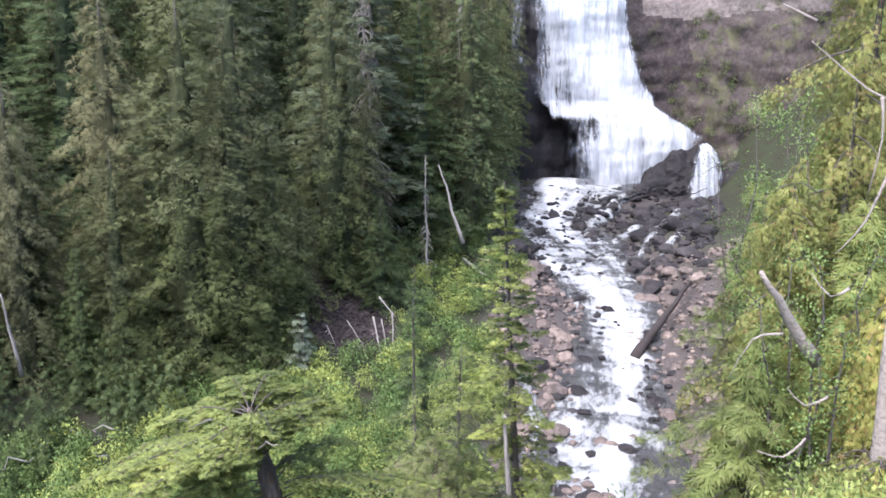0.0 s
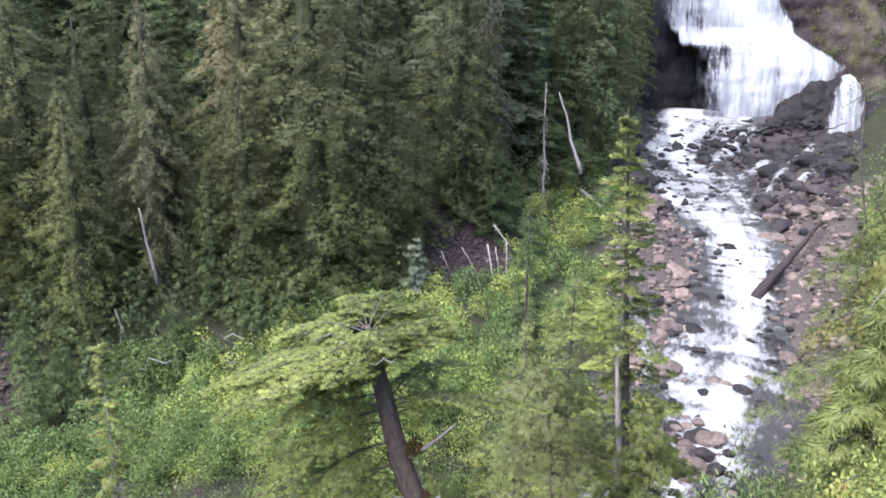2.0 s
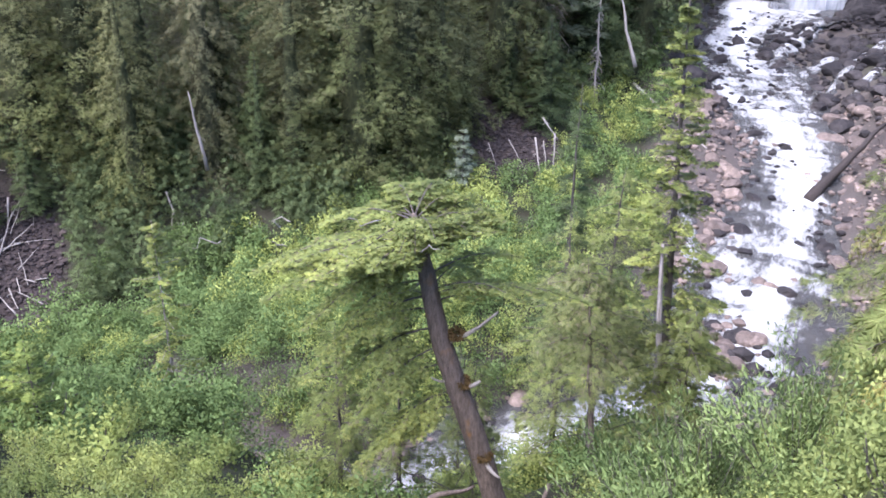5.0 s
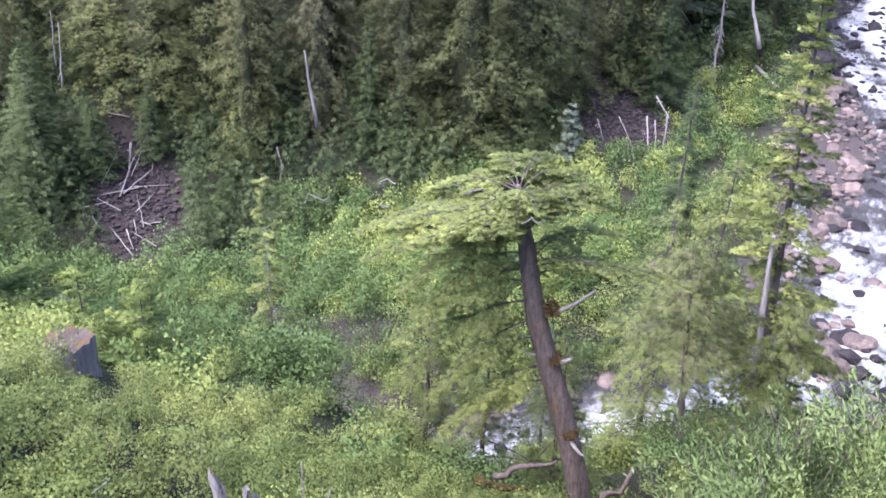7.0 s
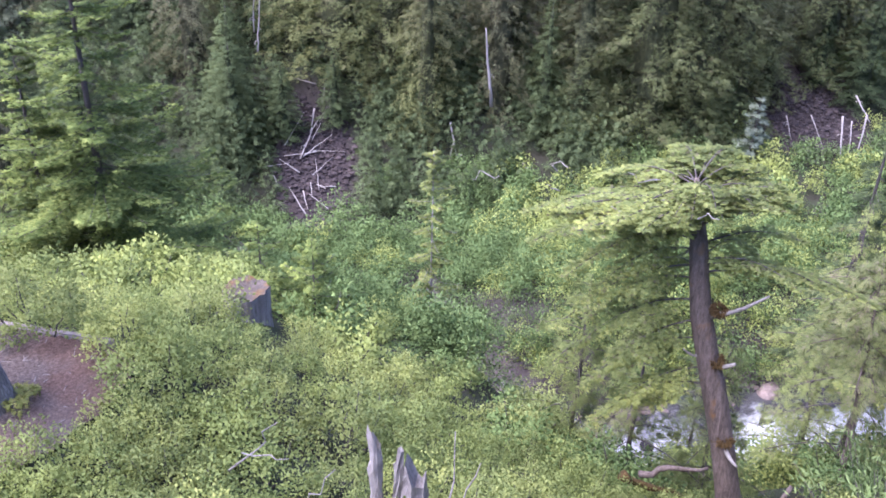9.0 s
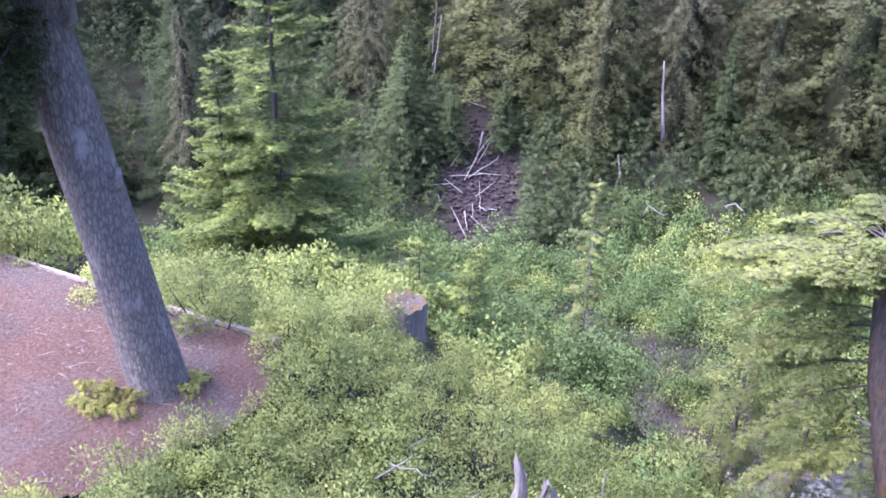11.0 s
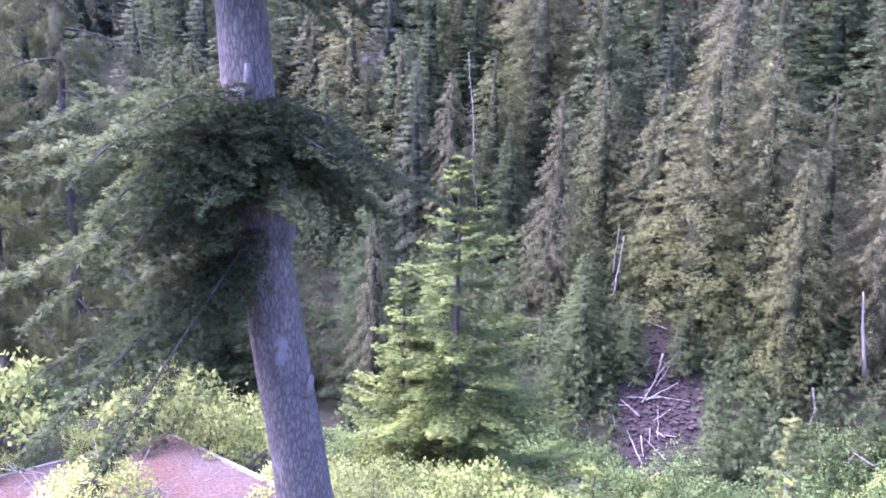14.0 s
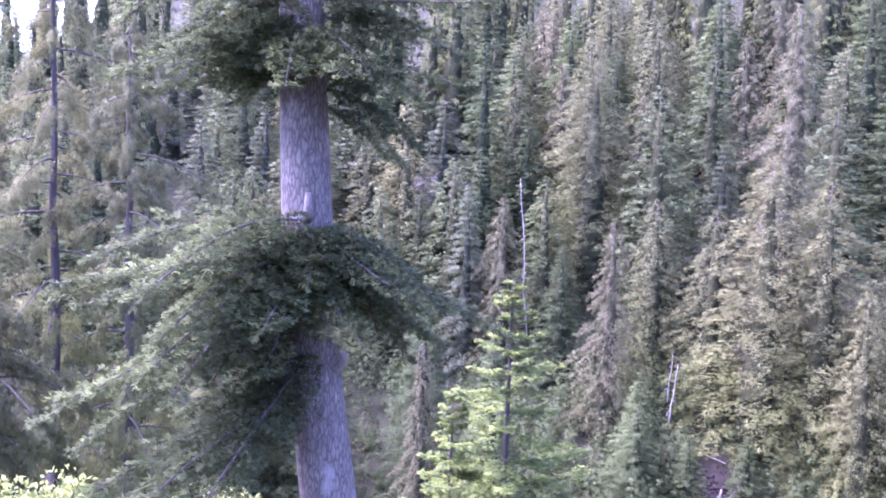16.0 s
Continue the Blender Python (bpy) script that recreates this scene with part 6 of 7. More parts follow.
    simple_conifer("fir_tree", "narrow dark young fir on the stream flat", rng, -1.28, 36.4, 7.0, 14.7, 1.9, FIR, BARK, 90, 4200, 0.14, (0, 0), 0.3, **{**young, "length": 0.38, "width": 0.03, "droop": 0.2})
    simple_conifer("silver_fir_tree", "small blue-green silver fir by the scree", rng, -10.1, 57.6, at_ground(-10.1, 57.6), 13.1 - at_ground(-10.1, 57.6), 1.35, FIR_SILVER, BARK, 60, 1700, 0.08, (0, 0), 0.1, **{**young, "length": 0.36, "width": 0.035})
    simple_conifer("silver_fir_tree", "small grey-green fir behind the flat-topped hemlock", rng, -5.2, 30.5, at_ground(-5.2, 30.5), 8.5, 1.7, FIR_BLUE, BARK, 60, 2400, 0.09, (0, 0), 0.1, **{**young, "length": 0.32, "width": 0.025})
    # a pair of hanging hemlocks past the levelled ground
    droopy = dict(length=0.16, width=0.014, droop=0.42, lift=0.02, spread=0.16, ways=(0.3, 0.25, 1.0), taper=0.5, gaps=0.45, hang=0.35)
    for x, y, top, r, t in ((-22.3, 2.2, 37.0, 3.2, 6200), (-20.6, 3.6, 33.5, 2.8, 5600), (-23.5, -0.4, 38.0, 3.2, 4600), (-24.5, 6.5, 29.0, 2.6, 3400), (-18.5, 0.6, 28.0, 2.2, 3600)):
        z = at_ground(x, y)
        simple_conifer("hemlock_tree", "hanging olive-green hemlock past the levelled ground", rng, x, y, z, top - z, r, CEDAR, BARK, 64, int(t * 4.0), 0.16, (0, 0), 2.0, **droopy)
    # the yellowing cedar, alder and hemlocks on the right-hand bank
    sprays = dict(length=0.098, width=0.0115, droop=0.55, lift=0.05, spread=0.5, ways=(0.3, 0.3, 1.0), taper=0.45, gaps=0.25, hang=0.4)
    for x, y, top, r, t, m, lab in ((7.1, 14.6, 35.0, 2.7, 12000, CEDAR_NEAR, "tall yellowing cedar with hanging sprays"), (10.2, 16.5, 38.0, 2.8, 6500, CEDAR_NEAR, "tall yellowing cedar with hanging sprays"), (5.2, 12.4, 26.2, 1.35, 4200, CEDAR_NEAR, "low yellowing cedar with hanging sprays"), (6.3, 11.2, 27.0, 1.7, 4600, HEMLOCK, "bright green bushy hemlock"), (5.0, 9.6, 25.6, 1.25, 3600, CEDAR_NEAR, "low yellowing cedar with hanging sprays"), (6.1, 13.0, 30.4, 1.6, 6000, CEDAR_NEAR, "dense yellow-green cedar with hanging sprays"), (5.8, 11.7, 28.2, 1.35, 5000, HEMLOCK, "dense bright hemlock"), (6.3, 16.6, 28.0, 2.0, 4000, HEMLOCK, "bright green bushy hemlock"), (4.1, 8.9, 25.5, 0.95, 4200, CEDAR_NEAR, "low yellowing cedar with hanging sprays"), (5.5, 10.4, 27.4, 1.2, 4600, CEDAR_NEAR, "low yellowing cedar with hanging sprays"), (4.6, 10.6, 24.6, 1.0, 3800, CEDAR_NEAR, "low yellowing cedar with hanging sprays"), (4.35, 8.1, 26.2, 0.9, 3600, CEDAR_NEAR, "low yellowing cedar with hanging sprays"), (4.2, 10.9, 26.7, 1.0, 4200, HEMLOCK, "dense bright hemlock"), (4.9, 12.0, 28.6, 1.2, 5200, CEDAR_NEAR, "dense yellow-green cedar with hanging sprays")):
        z = at_ground(x, y)
        simple_conifer("cedar_tree" if m is CEDAR_NEAR else "hemlock_tree", lab + " on the near bank", rng, x, y, z, top - z, r, m, BARK, 110, int(t * (5.6 if m is CEDAR_NEAR else 2.8)), 0.13, (0, 0), 0.3, **(sprays if m is CEDAR_NEAR else hem))
    # trees further along the right bank
    for x, y, h, r in ((17.5, 33.0, 15, 2.4), (21.0, 41.0, 18, 2.8), (26.0, 52.0, 19, 3.0), (31.0, 62.0, 20, 3.0), (15.0, 26.5, 13, 2.2), (36.0, 74.0, 20, 3.0), (43.0, 88.0, 20, 3.2), (50.0, 100.0, 20, 3.2), (19.5, 24.0, 18, 3.0), (27.0, 40.0, 20, 3.2)):
        simple_conifer("hemlock_tree", "green hemlock on the slope beside the stream", rng, x, y, at_ground(x, y), h, r, HEMLOCK, BARK, 80, 2600, 0.16, (0, 0), 0.4, length=0.6, width=0.06, droop=0.5, ways=(0.5, 0.5, 0.6), taper=0.6)


def alder(rng, x, y, height, spread, leaves, mat, label, lean=(0, 0)):
    root = thing("alder_tree", label, "tree")
    z = at_ground(x, y)
    root.matrix_basis = pose(x, y, z)
    bag, tips = Bag(), []
    for k in range(7):
        a = rng.uniform(0, 6.28)
        tip = np.array([lean[0] + math.cos(a) * spread * rng.uniform(0.3, 0.9), lean[1] + math.sin(a) * spread * rng.uniform(0.3, 0.9), height * rng.uniform(0.6, 1.0)])
        p = bent(rng, (0, 0, -0.2), tip, 8, 0.03)
        bag.put(*tube(p, np.linspace(0.035, 0.007, 8), 5))
        for q in p[3:]:
            for _ in range(3):
                e = q + unit(rng.normal(size=3) + np.array([0, 0, 0.3])) * rng.uniform(0.3, 0.7) * spread * 0.5
                bag.put(*tube(bent(rng, q, e, 4, 0.04), np.linspace(0.010, 0.003, 4), 3))
                tips.append((q + e) / 2)
                tips.append(e)
    tips = np.array(tips)
    tagged(part("stem_tangle", bag.mesh("stems", BARK), root), "", "", "", "stuff")
    pick = rng.integers(len(tips), size=leaves)
    d = rng.normal(0, 0.13, (leaves, 3))
    rounding = d / 0.13 + np.array([0, 0, 0.8]) + 0.5 * unit(tips[pick] * np.array([1, 1, 0]) + 1e-6)
    part("foliage", leafy("foliage", *kites(rng, tips[pick] + d, rng.normal(size=(leaves, 3)) + np.array([0, 0, -0.15]), 0.040, 0.014), np.repeat(rounding, 4, axis=0), mat), root)
    return root


def build_alders():
    rng = np.random.default_rng(43)
    alder(rng, 6.0, 13.6, 8.4, 1.1, 8500, LEAF_DEEP, "slender alder with fresh green leaves on the bank", (-0.3, 0))
    alder(rng, 6.2, 15.8, 9.0, 1.2, 5000, LEAF_DEEP, "slender alder with fresh green leaves on the bank", (-0.1, 0))
    alder(rng, 4.7, 10.4, 4.4, 0.9, 6000, LEAF_DEEP, "leafy alder bush at the lip of the bank")
    # willows at the lip of the bank
    for x, y, s in ((0.75, 7.6, 0.9), (1.5, 7.7, 0.85), (0.1, 7.5, 0.8), (2.2, 7.7, 0.95), (1.1, 7.0, 0.8), (-0.5, 7.3, 0.7)):
        root = thing("willow_bush", "low willow bush with narrow blue-green leaves", "shrub", "willows at the lip of the bank")
        root.matrix_basis = pose(x, y, at_ground(x, y))
        n = 6500
        stem = rng.integers(26, size=n)
        a, lean = rng.uniform(0, 6.28, 26), rng.uniform(0.15, 0.8, 26)
        way = np.stack([np.cos(a) * lean, np.sin(a) * lean, np.ones(26)], 1)
        t = rng.uniform(0.25, 1, n)
        p = way[stem] * (t * rng.uniform(0.75, 1.05, 26)[stem] * s * 1.7)[:, None]
        p = p + rng.normal(0, 0.07, p.shape)
        rounding = way[stem] * np.array([1.2, 1.2, 0.8]) + rng.normal(0, 0.3, (n, 3))
        part("foliage", leafy("foliage", *kites(rng, p, way[stem] * 0.7 + rng.normal(0, 0.5, (n, 3)), 0.085, 0.010), np.repeat(rounding, 4, axis=0), LEAF_WILLOW), root)
        bag = Bag()
        for w in way:
            bag.put(*tube([(0, 0, -0.1), w * s * 0.8, w * s * 1.65], [0.012, 0.008, 0.003], 3))
        tagged(part("stem_tangle", bag.mesh("stems", BARK), root), "", "", "", "stuff")


# ---- dead wood ----
def dead_tree(rng, name, label, a, b, r, twigs=0, twig_len=1.0, hang=0.6, mat=None, category="dead tree", group=""):
    """A dead trunk from a to b, standing or fallen, with bare drooping branches."""
    root = thing(name, label, category, group)
    a, b = np.array(a, dtype=float), np.array(b, dtype=float)
    root.matrix_basis = pose(*a)
    p = bent(rng, a, b, 8, 0.008) - a
    part("trunk", mesh_of("trunk", *tube(p, np.linspace(r, r * 0.3, 8) * (0.7 if twigs else 1.0), 8, rng, 0.07), mat or DEADWOOD), root)
    if twigs:
        bag = Bag()
        for _ in range(twigs):
            s = rng.uniform(0.12, 0.97)
            q = p[0] + (p[-1] - p[0]) * s
            an = rng.uniform(0, 6.28)
            ln = twig_len * rng.uniform(0.4, 1.1) * (1.15 - s)
            e = q + np.array([math.cos(an) * ln, math.sin(an) * ln, -hang * ln])
            m = (q + e) / 2 + np.array([0, 0, 0.18 * ln])
            bag.put(*tube([q, m, e], np.array([0.035, 0.022, 0.010]) * max(1.0, 1.1 * twig_len), 4))
            for _ in range(3):
                k = q + (e - q) * rng.uniform(0.4, 0.95)
                bag.put(*tube([k, k + np.array([rng.normal(0, 0.2), rng.normal(0, 0.2), -rng.uniform(0.2, 0.6)]) * twig_len * 0.5], np.array([0.016, 0.006]) * max(1.0, 1.1 * twig_len), 3))
        tagged(part("branch_tangle", bag.mesh("branch_tangle", mat or DEADWOOD), root), "", "", "", "stuff")
    return root


def build_deadwood():
    rng = np.random.default_rng(47)
    dead_tree(rng, "dead_tree", "tall silver-grey dead tree with bare drooping branches", (-5.9, 76.5, 13.0), (-7.6, 76.8, 41.0), 0.34, 190, 2.6, 0.75, TIMBER)
    dead_tree(rng, "dead_tree", "thin bare grey dead tree near the stream", (-1.4, 75.5, 10.0), (-1.65, 75.5, 22.6), 0.16, 70, 1.0, 0.6)
    dead_tree(rng, "dead_tree", "grey dead treetop with hanging branches by the falls", (2.0, 90.5, 22.0), (1.6, 90.5, 40.0), 0.22, 90, 1.8, 0.8)
    dead_tree(rng, "broken_snag", "broken grey snag leaning on the slope", (-27.1, 51.2, 10.5), (-27.5, 50.4, 16.2), 0.2, 8, 0.6)
    dead_tree(rng, "dead_tree", "thin pale dead pole standing in the woods", (-46.2, 47.5, 13.5), (-46.0, 47.6, 17.5), 0.09, 8, 0.5)
    dead_tree(rng, "dead_tree", "thin pale dead pole standing in the woods", (-60.6, 44.4, 16.0), (-61.5, 43.6, 30.5), 0.10, 20, 0.8)
    dead_tree(rng, "dead_tree", "thin pale dead pole standing in the woods", (-42.0, 43.4, 13.5), (-41.7, 43.7, 17.8), 0.09, 8, 0.5)
    dead_tree(rng, "dead_tree", "tall bare dead tree high on the slope", (-112, 62.0, 30.0), (-113, 60.0, 50.0), 0.3, 20, 1.2)
    dead_tree(rng, "broken_snag", "weathered broken snag beside the slim hemlock", (2.36, 21.2, 13.2), (1.68, 21.3, 20.95), 0.15, 0, 1, 0, STUMPWOOD)
    g = "fallen logs on the far slope"
    for a, b, r in (((1.9, 77.0, 14.2), (-0.5, 78.0, 21.5), 0.26), ((2.0, 80.4, 11.9), (8.3, 70.2, 9.2), 0.30),
                    ((-40.1, 42.6, 6.0), (-39.8, 45.5, 8.9), 0.13), ((-39.2, 46.0, 9.2), (-38.9, 44.8, 6.4), 0.11), ((-38.9, 44.9, 5.4), (-36.6, 44.2, 3.4), 0.12), ((-38.6, 45.1, 5.7), (-36.4, 46.8, 5.6), 0.10),
                    ((-38.0, 45.5, 7.0), (-37.4, 45.0, 4.6), 0.09), ((-39.6, 44.0, 6.0), (-37.6, 46.4, 7.2), 0.08), ((-29.3, 49.2, 9.4), (-28.1, 48.8, 5.8), 0.11), ((-28.6, 48.7, 8.4), (-29.2, 48.6, 5.4), 0.09), ((-28.0, 48.9, 7.4), (-29.0, 48.4, 5.6), 0.09),
                    ((-39.9, 43.4, 5.2), (-38.2, 44.2, 7.6), 0.06), ((-38.2, 43.6, 4.2), (-38.6, 45.6, 7.6), 0.06), ((-37.6, 44.2, 4.4), (-38.9, 44.4, 6.0), 0.05), ((-40.4, 43.8, 6.8), (-38.6, 45.4, 6.6), 0.06), ((-37.2, 44.8, 5.6), (-37.7, 46.2, 7.8), 0.05),
                    ((-24.4, 48.8, 6.6), (-22.4, 47.4, 3.8), 0.17), ((-23.8, 50.2, 7.3), (-21.3, 49.8, 5.4), 0.14), ((-22.2, 50.2, 5.4), (-20.2, 51.2, 7.4), 0.12), ((-21.0, 50.6, 7.2), (-20.2, 51.0, 6.0), 0.07),
                    ((-5.35, 62.2, 11.4), (-4.4, 60.2, 8.0), 0.11), ((-3.9, 62.3, 11.8), (-3.7, 61.2, 8.2), 0.10), ((-4.7, 62.2, 11.2), (-4.1, 61.0, 8.2), 0.08), ((-5.0, 63.6, 12.6), (-3.6, 62.6, 11.2), 0.09), ((-7.4, 62.4, 11.0), (-5.9, 61.4, 9.0), 0.06), ((-9.0, 62.4, 10.6), (-8.2, 61.6, 9.2), 0.06)):
        dead_tree(rng, "fallen_log", "silvered fallen log on the slope", a, b, r, 3, 0.5, 0.2, None, "log", g)
    for k in range(22):
        az, r = -40.6 + rng.normal(0, 1.5), 57.5 + rng.normal(0, 3.0)
        x, y = plan(az, r)
        a, ln = rng.uniform(0, 6.28), rng.uniform(0.8, 2.8)
        b = (x + math.cos(a) * ln, y + math.sin(a) * ln)
        dead_tree(rng, "fallen_log", "silvered fallen log on the slope", (x, y, at_ground(x, y, -0.25)), (*b, at_ground(*b, -0.3) + rng.uniform(0, 0.9)), rng.uniform(0.04, 0.09), 2, 0.4, 0.2, DEADWOOD, "log", g)
    # the dark log that lies across the stones
    z0, z1 = at_ground(15.7, 64.6, -0.6), at_ground(21.9, 72.2, -0.9)
    dead_tree(rng, "log", "dark wet log lying across the stream bank stones", (15.5, 64.3, z0), (22.1, 72.4, z1 + 0.6), 0.70, 4, 0.6, 0.1, DEADWOOD_DARK, "log")
    dead_tree(rng, "log", "dark thin log among the bank stones", (22.0, 80.0, at_ground(22, 80, -0.5)), (27.0, 83.0, at_ground(27, 83, -0.6)), 0.25, 2, 0.5, 0.1, DEADWOOD_DARK, "log")
    for a, b in (((23.0, 106.0), (29.5, 111.5)), ((30.0, 104.0), (35.0, 110.0)), ((26.5, 103.0), (31.0, 101.0))):
        dead_tree(rng, "log", "thin dark driftwood pole on the boulders", (*a, at_ground(*a, -1.4)), (*b, at_ground(*b, -1.6)), 0.16, 2, 0.5, 0.1, DEADWOOD_DARK, "log")
    # broken tops among the cedars
    dead_tree(rng, "broken_snag", "pale splintered broken trunk among cedar boughs", (4.6, 10.2, 26.45), (3.66, 9.80, 27.68), 0.09, 0, 1, 0, TIMBER)
    dead_tree(rng, "broken_snag", "pale broken stub of a dead trunk", (4.86, 8.9, 23.6), (4.72, 8.88, 27.5), 0.17, 0, 1, 0, TIMBER)
    for a, b, c in (((5.10, 9.72, 29.62), (4.77, 9.9, 29.72), (4.16, 10.2, 30.28)), ((4.85, 9.85, 29.68), (4.88, 9.8, 29.2), (4.80, 9.85, 28.5)), ((4.20, 10.2, 30.5), (4.0, 10.3, 30.62), (3.85, 10.35, 30.7)), ((4.9, 9.6, 28.9), (4.75, 9.7, 28.3), (4.5, 9.8, 27.9)),
                    ((4.1, 9.2, 25.9), (3.9, 9.25, 25.65), (3.6, 9.3, 25.7)), ((4.3, 9.2, 26.4), (4.1, 9.3, 26.25), (3.9, 9.35, 26.45)), ((3.9, 9.6, 27.0), (3.6, 9.7, 26.9), (3.4, 9.8, 26.4)), ((4.5, 9.4, 27.6), (4.3, 9.4, 27.5), (4.1, 9.5, 27.75))):
        br = thing("dead_branch", "bare pale dead branch among the cedar boughs", "branch")
        part("wood", mesh_of("wood", *tube(smooth_line([a, b, c], 0.08), np.linspace(0.018, 0.004, len(smooth_line([a, b, c], 0.08))), 6, rng, 0.08), TIMBER), br)
    # the sawn stump
    st = thing("stump", "weathered grey tree stump with a mossy orange-brown top", "stump")
    st.matrix_basis = pose(-9.92, 9.62, 20.52)
    z = np.array([-0.3, 0.0, 0.3, 0.7, 1.1, 1.28])
    th = np.arange(40) / 40 * 2 * np.pi
    rad = np.array([0.50, 0.46, 0.42, 0.40, 0.405, 0.415])[:, None] * (1 + 0.05 * np.sin(th * 9 + 1) + 0.035 * np.sin(th * 17) + rng.normal(0, 0.012, 40))
    Z = z[:, None] + np.where(z[:, None] > 1.2, 0.015 * np.sin(th * 3) + rng.normal(0, 0.02, 40), 0)
    X, Y = rad * np.cos(th), rad * np.sin(th)
    v = np.stack([X, Y, Z], -1).reshape(-1, 3)
    f = []
    for i in range(len(z) - 1):
        for j in range(40):
            k = (j + 1) % 40
            f.append((i * 40 + j, i * 40 + k, (i + 1) * 40 + k, (i + 1) * 40 + j))
    part("wood", mesh_of("wood", v, f, STUMPWOOD), st)
    top = [(0, 0, 1.24)]
    tf = []
    for q in (0.5, 1.0):
        for j in range(40):
            top.append((X[-1][j] * q, Y[-1][j] * q, Z[-1][j] * q + 1.24 * (1 - q) + rng.normal(0, 0.012)))
    for j in range(40):
        k = (j + 1) % 40
        tf += [(0, 1 + j, 1 + k), (1 + j, 41 + j, 41 + k), (1 + j, 41 + k, 1 + k)]
    part("cut_top", mesh_of("cut_top", top, tf, STUMPTOP), st, "rotting orange-brown mossy cut top")
    # splintered snag stubs close by
    for x, y, top, r, lean in ((-3.34, 4.68, 25.34, 0.05, -0.03), (-3.22, 4.75, 25.10, 0.04, 0.02), (-3.10, 4.82, 24.95, 0.10, 0.02)):
        z0 = at_ground(x, y)
        n, s = 16, 10
        zz = np.linspace(0, top - z0, n)
        th = np.arange(s) / s * 2 * np.pi
        cut = 1 - 0.07 * (0.5 + 0.5 * np.sin(th * 1 + 0.7)) - 0.16 * rng.random(s)
        rr = r * (1.25 - 0.25 * np.linspace(0, 1, n))[:, None] * (1 + rng.normal(0, 0.16, (n, s)))
        Z = zz[:, None] * np.where(np.linspace(0, 1, n)[:, None] > 0.6, cut, 1 - (1 - cut) * 0.7)
        v = np.stack([rr * np.cos(th) + lean * Z, rr * np.sin(th), Z], -1).reshape(-1, 3)
        v = np.concatenate([v, [[lean * Z[-1].mean(), 0, Z[-1].min() - 0.05]]])
        f = []
        for i in range(n - 1):
            for j in range(s):
                k = (j + 1) % s
                f += [(i * s + j, i * s + k, (i + 1) * s + k), (i * s + j, (i + 1) * s + k, (i + 1) * s + j)]
        for j in range(s):
            f.append((n * s, (n - 1) * s + (j + 1) % s, (n - 1) * s + j))
        ob = thing("snag_stub", "splintered silver-grey stub of a dead tree", "stump", "splintered stubs in the shrubs")
        ob.matrix_basis = pose(x, y, z0)
        part("wood", mesh_of("wood", v, f, DEADWOOD if r < 0.09 else STUMPWOOD, False), ob)
    for a, b in (((-3.9, 4.3, 24.2), (-3.55, 4.35, 24.9)), ((-2.8, 4.7, 24.3), (-2.75, 4.9, 25.3)), ((-2.7, 4.8, 24.2), (-2.5, 4.9, 25.1)), ((-5.0, 4.5, 24.0), (-4.5, 4.7, 24.7)), ((-4.9, 4.6, 24.2), (-4.25, 4.55, 24.5))):
        tw = thing("dead_twig", "thin pale bare dead twig in the shrubs", "branch", "bare twigs in the shrubs")
        part("wood", mesh_of("wood", *tube(bent(rng, a, b, 6, 0.05), np.linspace(0.012, 0.004, 6), 4), DEADWOOD), tw)


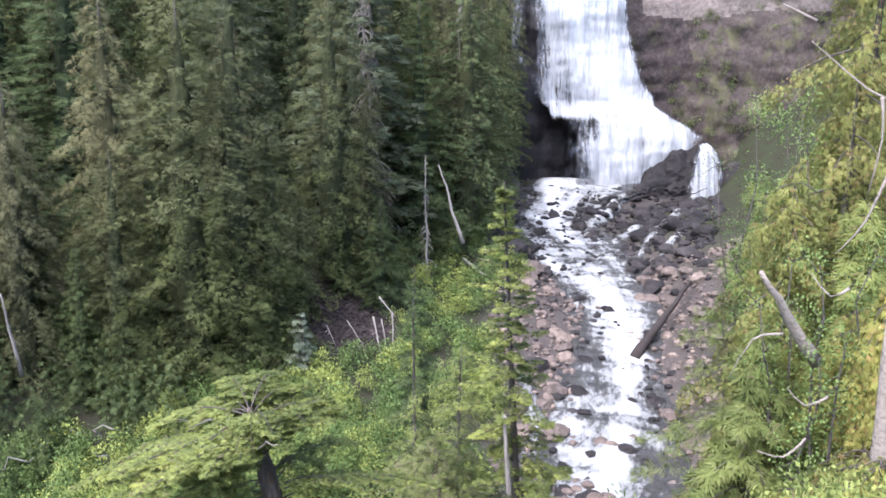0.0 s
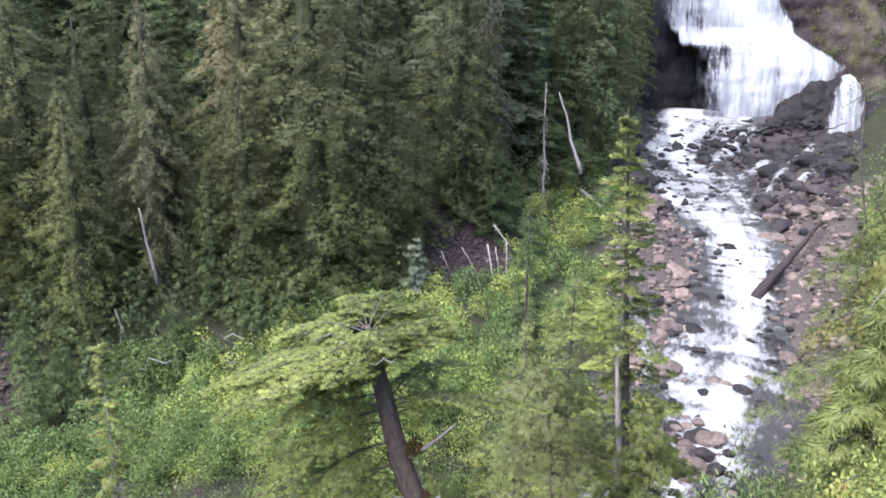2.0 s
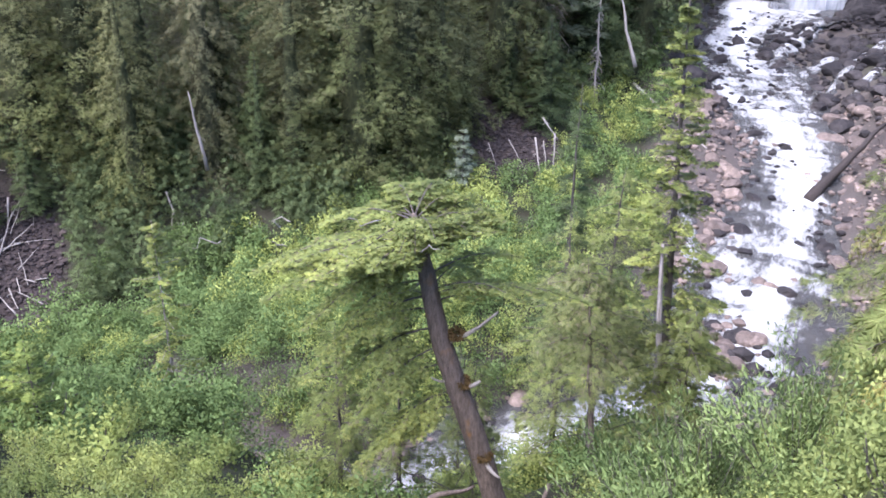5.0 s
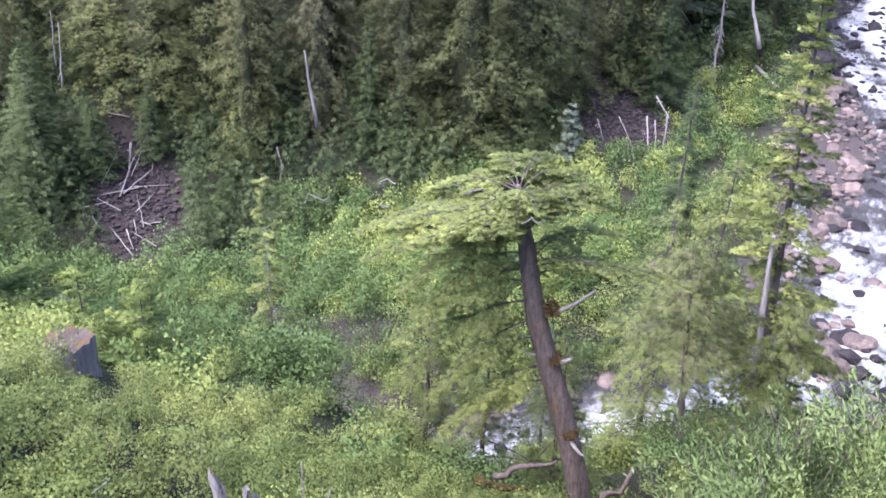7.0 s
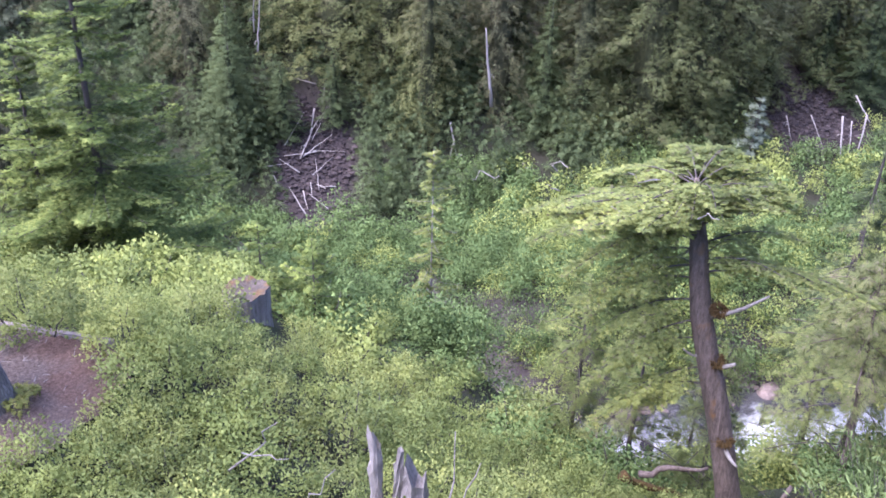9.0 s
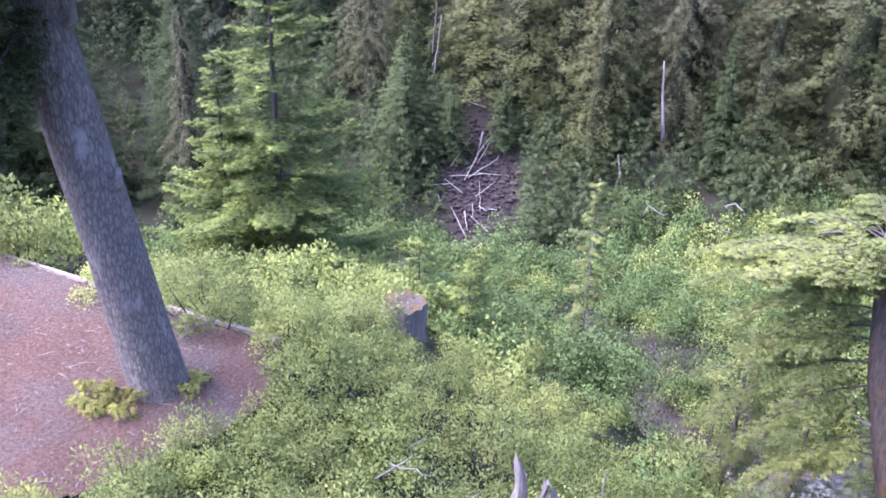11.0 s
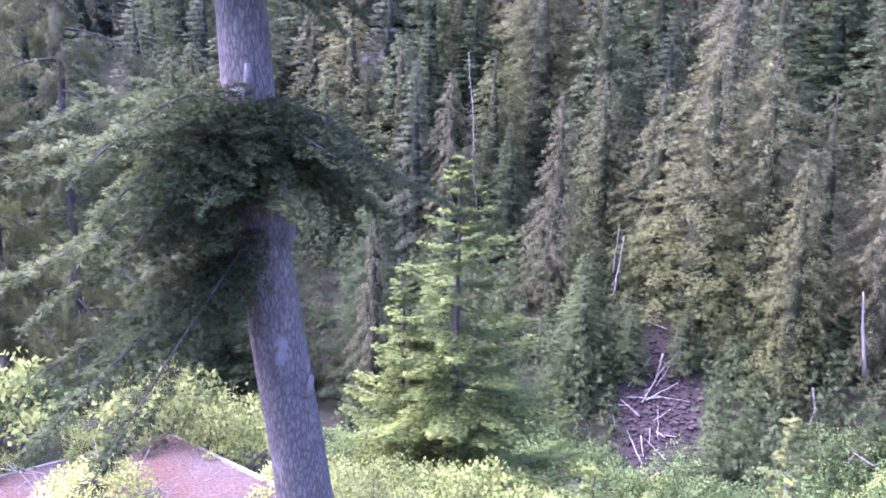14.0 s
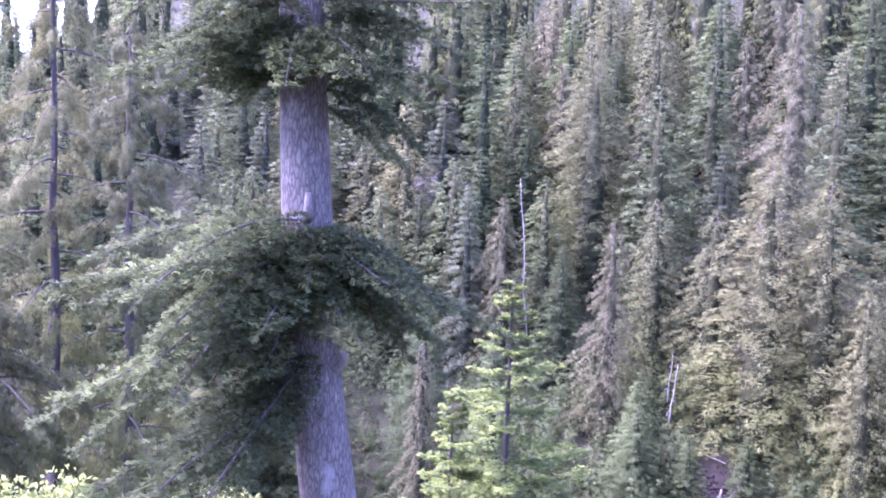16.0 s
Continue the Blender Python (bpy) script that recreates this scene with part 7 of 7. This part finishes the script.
# ---- the levelled ground with its timber edge ----
def build_patio():
    rng = np.random.default_rng(53)
    x, y = np.meshgrid(np.arange(-14.2, -6.2, 0.06), np.arange(-3.4, 6.4, 0.06), indexing="ij")
    inside = in_patio(x, y)
    z = 23.58 + 0.04 * fbm(x * 1.1, y * 1.1, 2.0) + 0.012 * fbm(x * 7, y * 7, 3.0)
    n, m = x.shape
    i, j = np.meshgrid(np.arange(n - 1), np.arange(m - 1), indexing="ij")
    a = (i * m + j).ravel()
    f = np.stack([a, a + m, a + m + 1, a + 1], 1)
    f = f[inside.ravel()[f].all(axis=1)]
    used = np.unique(f)
    back = np.full(n * m, -1)
    back[used] = np.arange(len(used))
    v = np.stack([x, y, z], -1).reshape(-1, 3)[used]
    tagged(new("path", mesh_of("path", v, back[f], MULCH)), "levelled ground of reddish bark mulch and gravel", "path", "", "structure")
    # timber edging
    line = [(-13.35, -3.0), (-13.75, 3.75), (-11.4, 4.55), (-10.1, 4.97), (-9.2, 5.3), (-8.2, 5.66)]
    for (ax, ay), (bx, by) in zip(line, line[1:]):
        d = np.array([bx - ax, by - ay, 0])
        n = max(1, round(np.linalg.norm(d) / 2.4))
        for k in range(n):
            p, q = np.array([ax, ay, 23.53]) + d * (k + 0.01) / n, np.array([ax, ay, 23.53]) + d * (k + 0.99) / n
            q = q - (0.0, 0.0, 0.02)
            ln = np.linalg.norm(q - p)
            bm = bmesh.new()
            bmesh.ops.create_cube(bm, size=1, matrix=Matrix.Diagonal((ln, 0.10, 0.14, 1)))
            bmesh.ops.bevel(bm, geom=bm.edges[:], offset=0.018, segments=2, affect="EDGES")
            me = bpy.data.meshes.new("edging_timber")
            bm.to_mesh(me)
            bm.free()
            me.materials.append(TIMBER)
            ob = new("edging_timber", me)
            c = (p + q) / 2
            ob.matrix_basis = pose(*c, rng.uniform(-2, 2), 0, math.degrees(math.atan2(d[1], d[0])))
            tagged(ob, "pale weathered timber edging of the levelled ground", "edging", "edging timbers")
    # wood chips and small stones lying about
    bag = Bag()
    for _ in range(1100):
        px, py = rng.uniform(-13.8, -6.6), rng.uniform(-2.5, 6.0)
        if not in_patio(px, py, -0.06):
            continue
        a, ln, w = rng.uniform(0, 3.14), rng.uniform(0.012, 0.06) * rng.choice([1, 1, 1, 1, 2.2]), rng.uniform(0.004, 0.010)
        dx, dy = math.cos(a), math.sin(a)
        pz = 23.61 + 0.04 * float(fbm(px * 1.1, py * 1.1, 2.0)) + rng.uniform(0.0, 0.012)
        v = [(px - dx * ln - dy * w, py - dy * ln + dx * w, pz), (px - dx * ln + dy * w, py - dy * ln - dx * w, pz), (px + dx * ln, py + dy * ln, pz + 0.01), (px, py, pz + 0.018)]
        bag.put(v, [(0, 1, 3), (1, 2, 3), (2, 0, 3), (0, 2, 1)])
    tagged(new("wood_chips", bag.mesh("wood_chips", TIMBER, False)), "pale wood chips and splinters scattered on the mulch", "wood chips", "", "stuff")
    # the low shrub on an upturned root mat
    root = thing("shrub", "low green shrub on a dark tangle of roots", "shrub")
    root.matrix_basis = pose(-11.65, 2.15, 23.55)
    n = 2600
    p = unit(rng.normal(size=(n, 3)) + np.array([0, 0, 0.5])) * rng.uniform(0.5, 1.0, (n, 1)) * np.array([1.1, 0.85, 0.40])
    p[:, 2] = np.abs(p[:, 2]) * (1 + 0.4 * fbm(p[:, 0] * 4, p[:, 1] * 4)) + 0.28
    part("foliage", leafy("foliage", *kites(rng, p, p + rng.normal(0, 0.7, (n, 3)), 0.055, 0.020), np.repeat(unit(p) + np.array([0, 0, 0.5]), 4, axis=0), LEAF), root)
    v, f = stone_shape(rng, 4, (0.85, 0.6, 0.34), 0.5)
    v = v + rng.normal(0, 0.012, v.shape)
    part("root_mat", mesh_of("root_mat", v + np.array([0.15, -0.1, 0.1]), f, DEADWOOD_DARK), root, "dark earthy root mat")
    bag = Bag()
    for _ in range(46):
        a = rng.uniform(0, 6.28)
        s = np.array([math.cos(a) * 0.8, math.sin(a) * 0.6, 0.2])
        e = s + np.array([math.cos(a + rng.normal(0, 0.6)) * 0.6, math.sin(a + rng.normal(0, 0.6)) * 0.6, rng.uniform(-0.25, 0.5)])
        bag.put(*tube(bent(rng, s, e, 5, 0.1), np.linspace(0.014, 0.004, 5), 4))
    tagged(part("root_tangle", bag.mesh("root_tangle", DEADWOOD), root, "bare grey tangled roots"), "bare grey tangled roots", "", "", "stuff")


def build_ferns():
    rng = np.random.default_rng(59)
    for x, y, s in ((-3.75, 4.75, 0.55), (-3.55, 4.45, 0.5), (-8.35, 3.45, 0.35), (-8.15, 4.25, 0.3), (-8.6, 3.3, 0.3)):
        root = thing("fern", "yellow-green fern growing low on the bank", "fern", "ferns")
        root.matrix_basis = pose(x, y, max(at_ground(x, y), 23.55 if in_patio(x, y, 0.1) else 0) + 0.02)
        for k in range(9):
            a, lift = k * 0.7 + rng.normal(0, 0.2), rng.uniform(0.5, 1.1)
            path = np.array([(math.cos(a) * s * t, math.sin(a) * s * t, s * (lift * t - 0.7 * t * t) + 0.05) for t in np.linspace(0, 1, 8)])
            leaves = clothe(rng, path, 0.14 * s / 0.5, 60, 0.07, 0.012, (0.3, 1.0, 0.1), 0.1, 0.1, 0.0)
            part("frond", leafy("frond", *leaves, FERN), root)


build_flat_tree()
build_big_fir()
build_near_trees()
build_alders()
build_deadwood()
build_patio()
build_ferns()
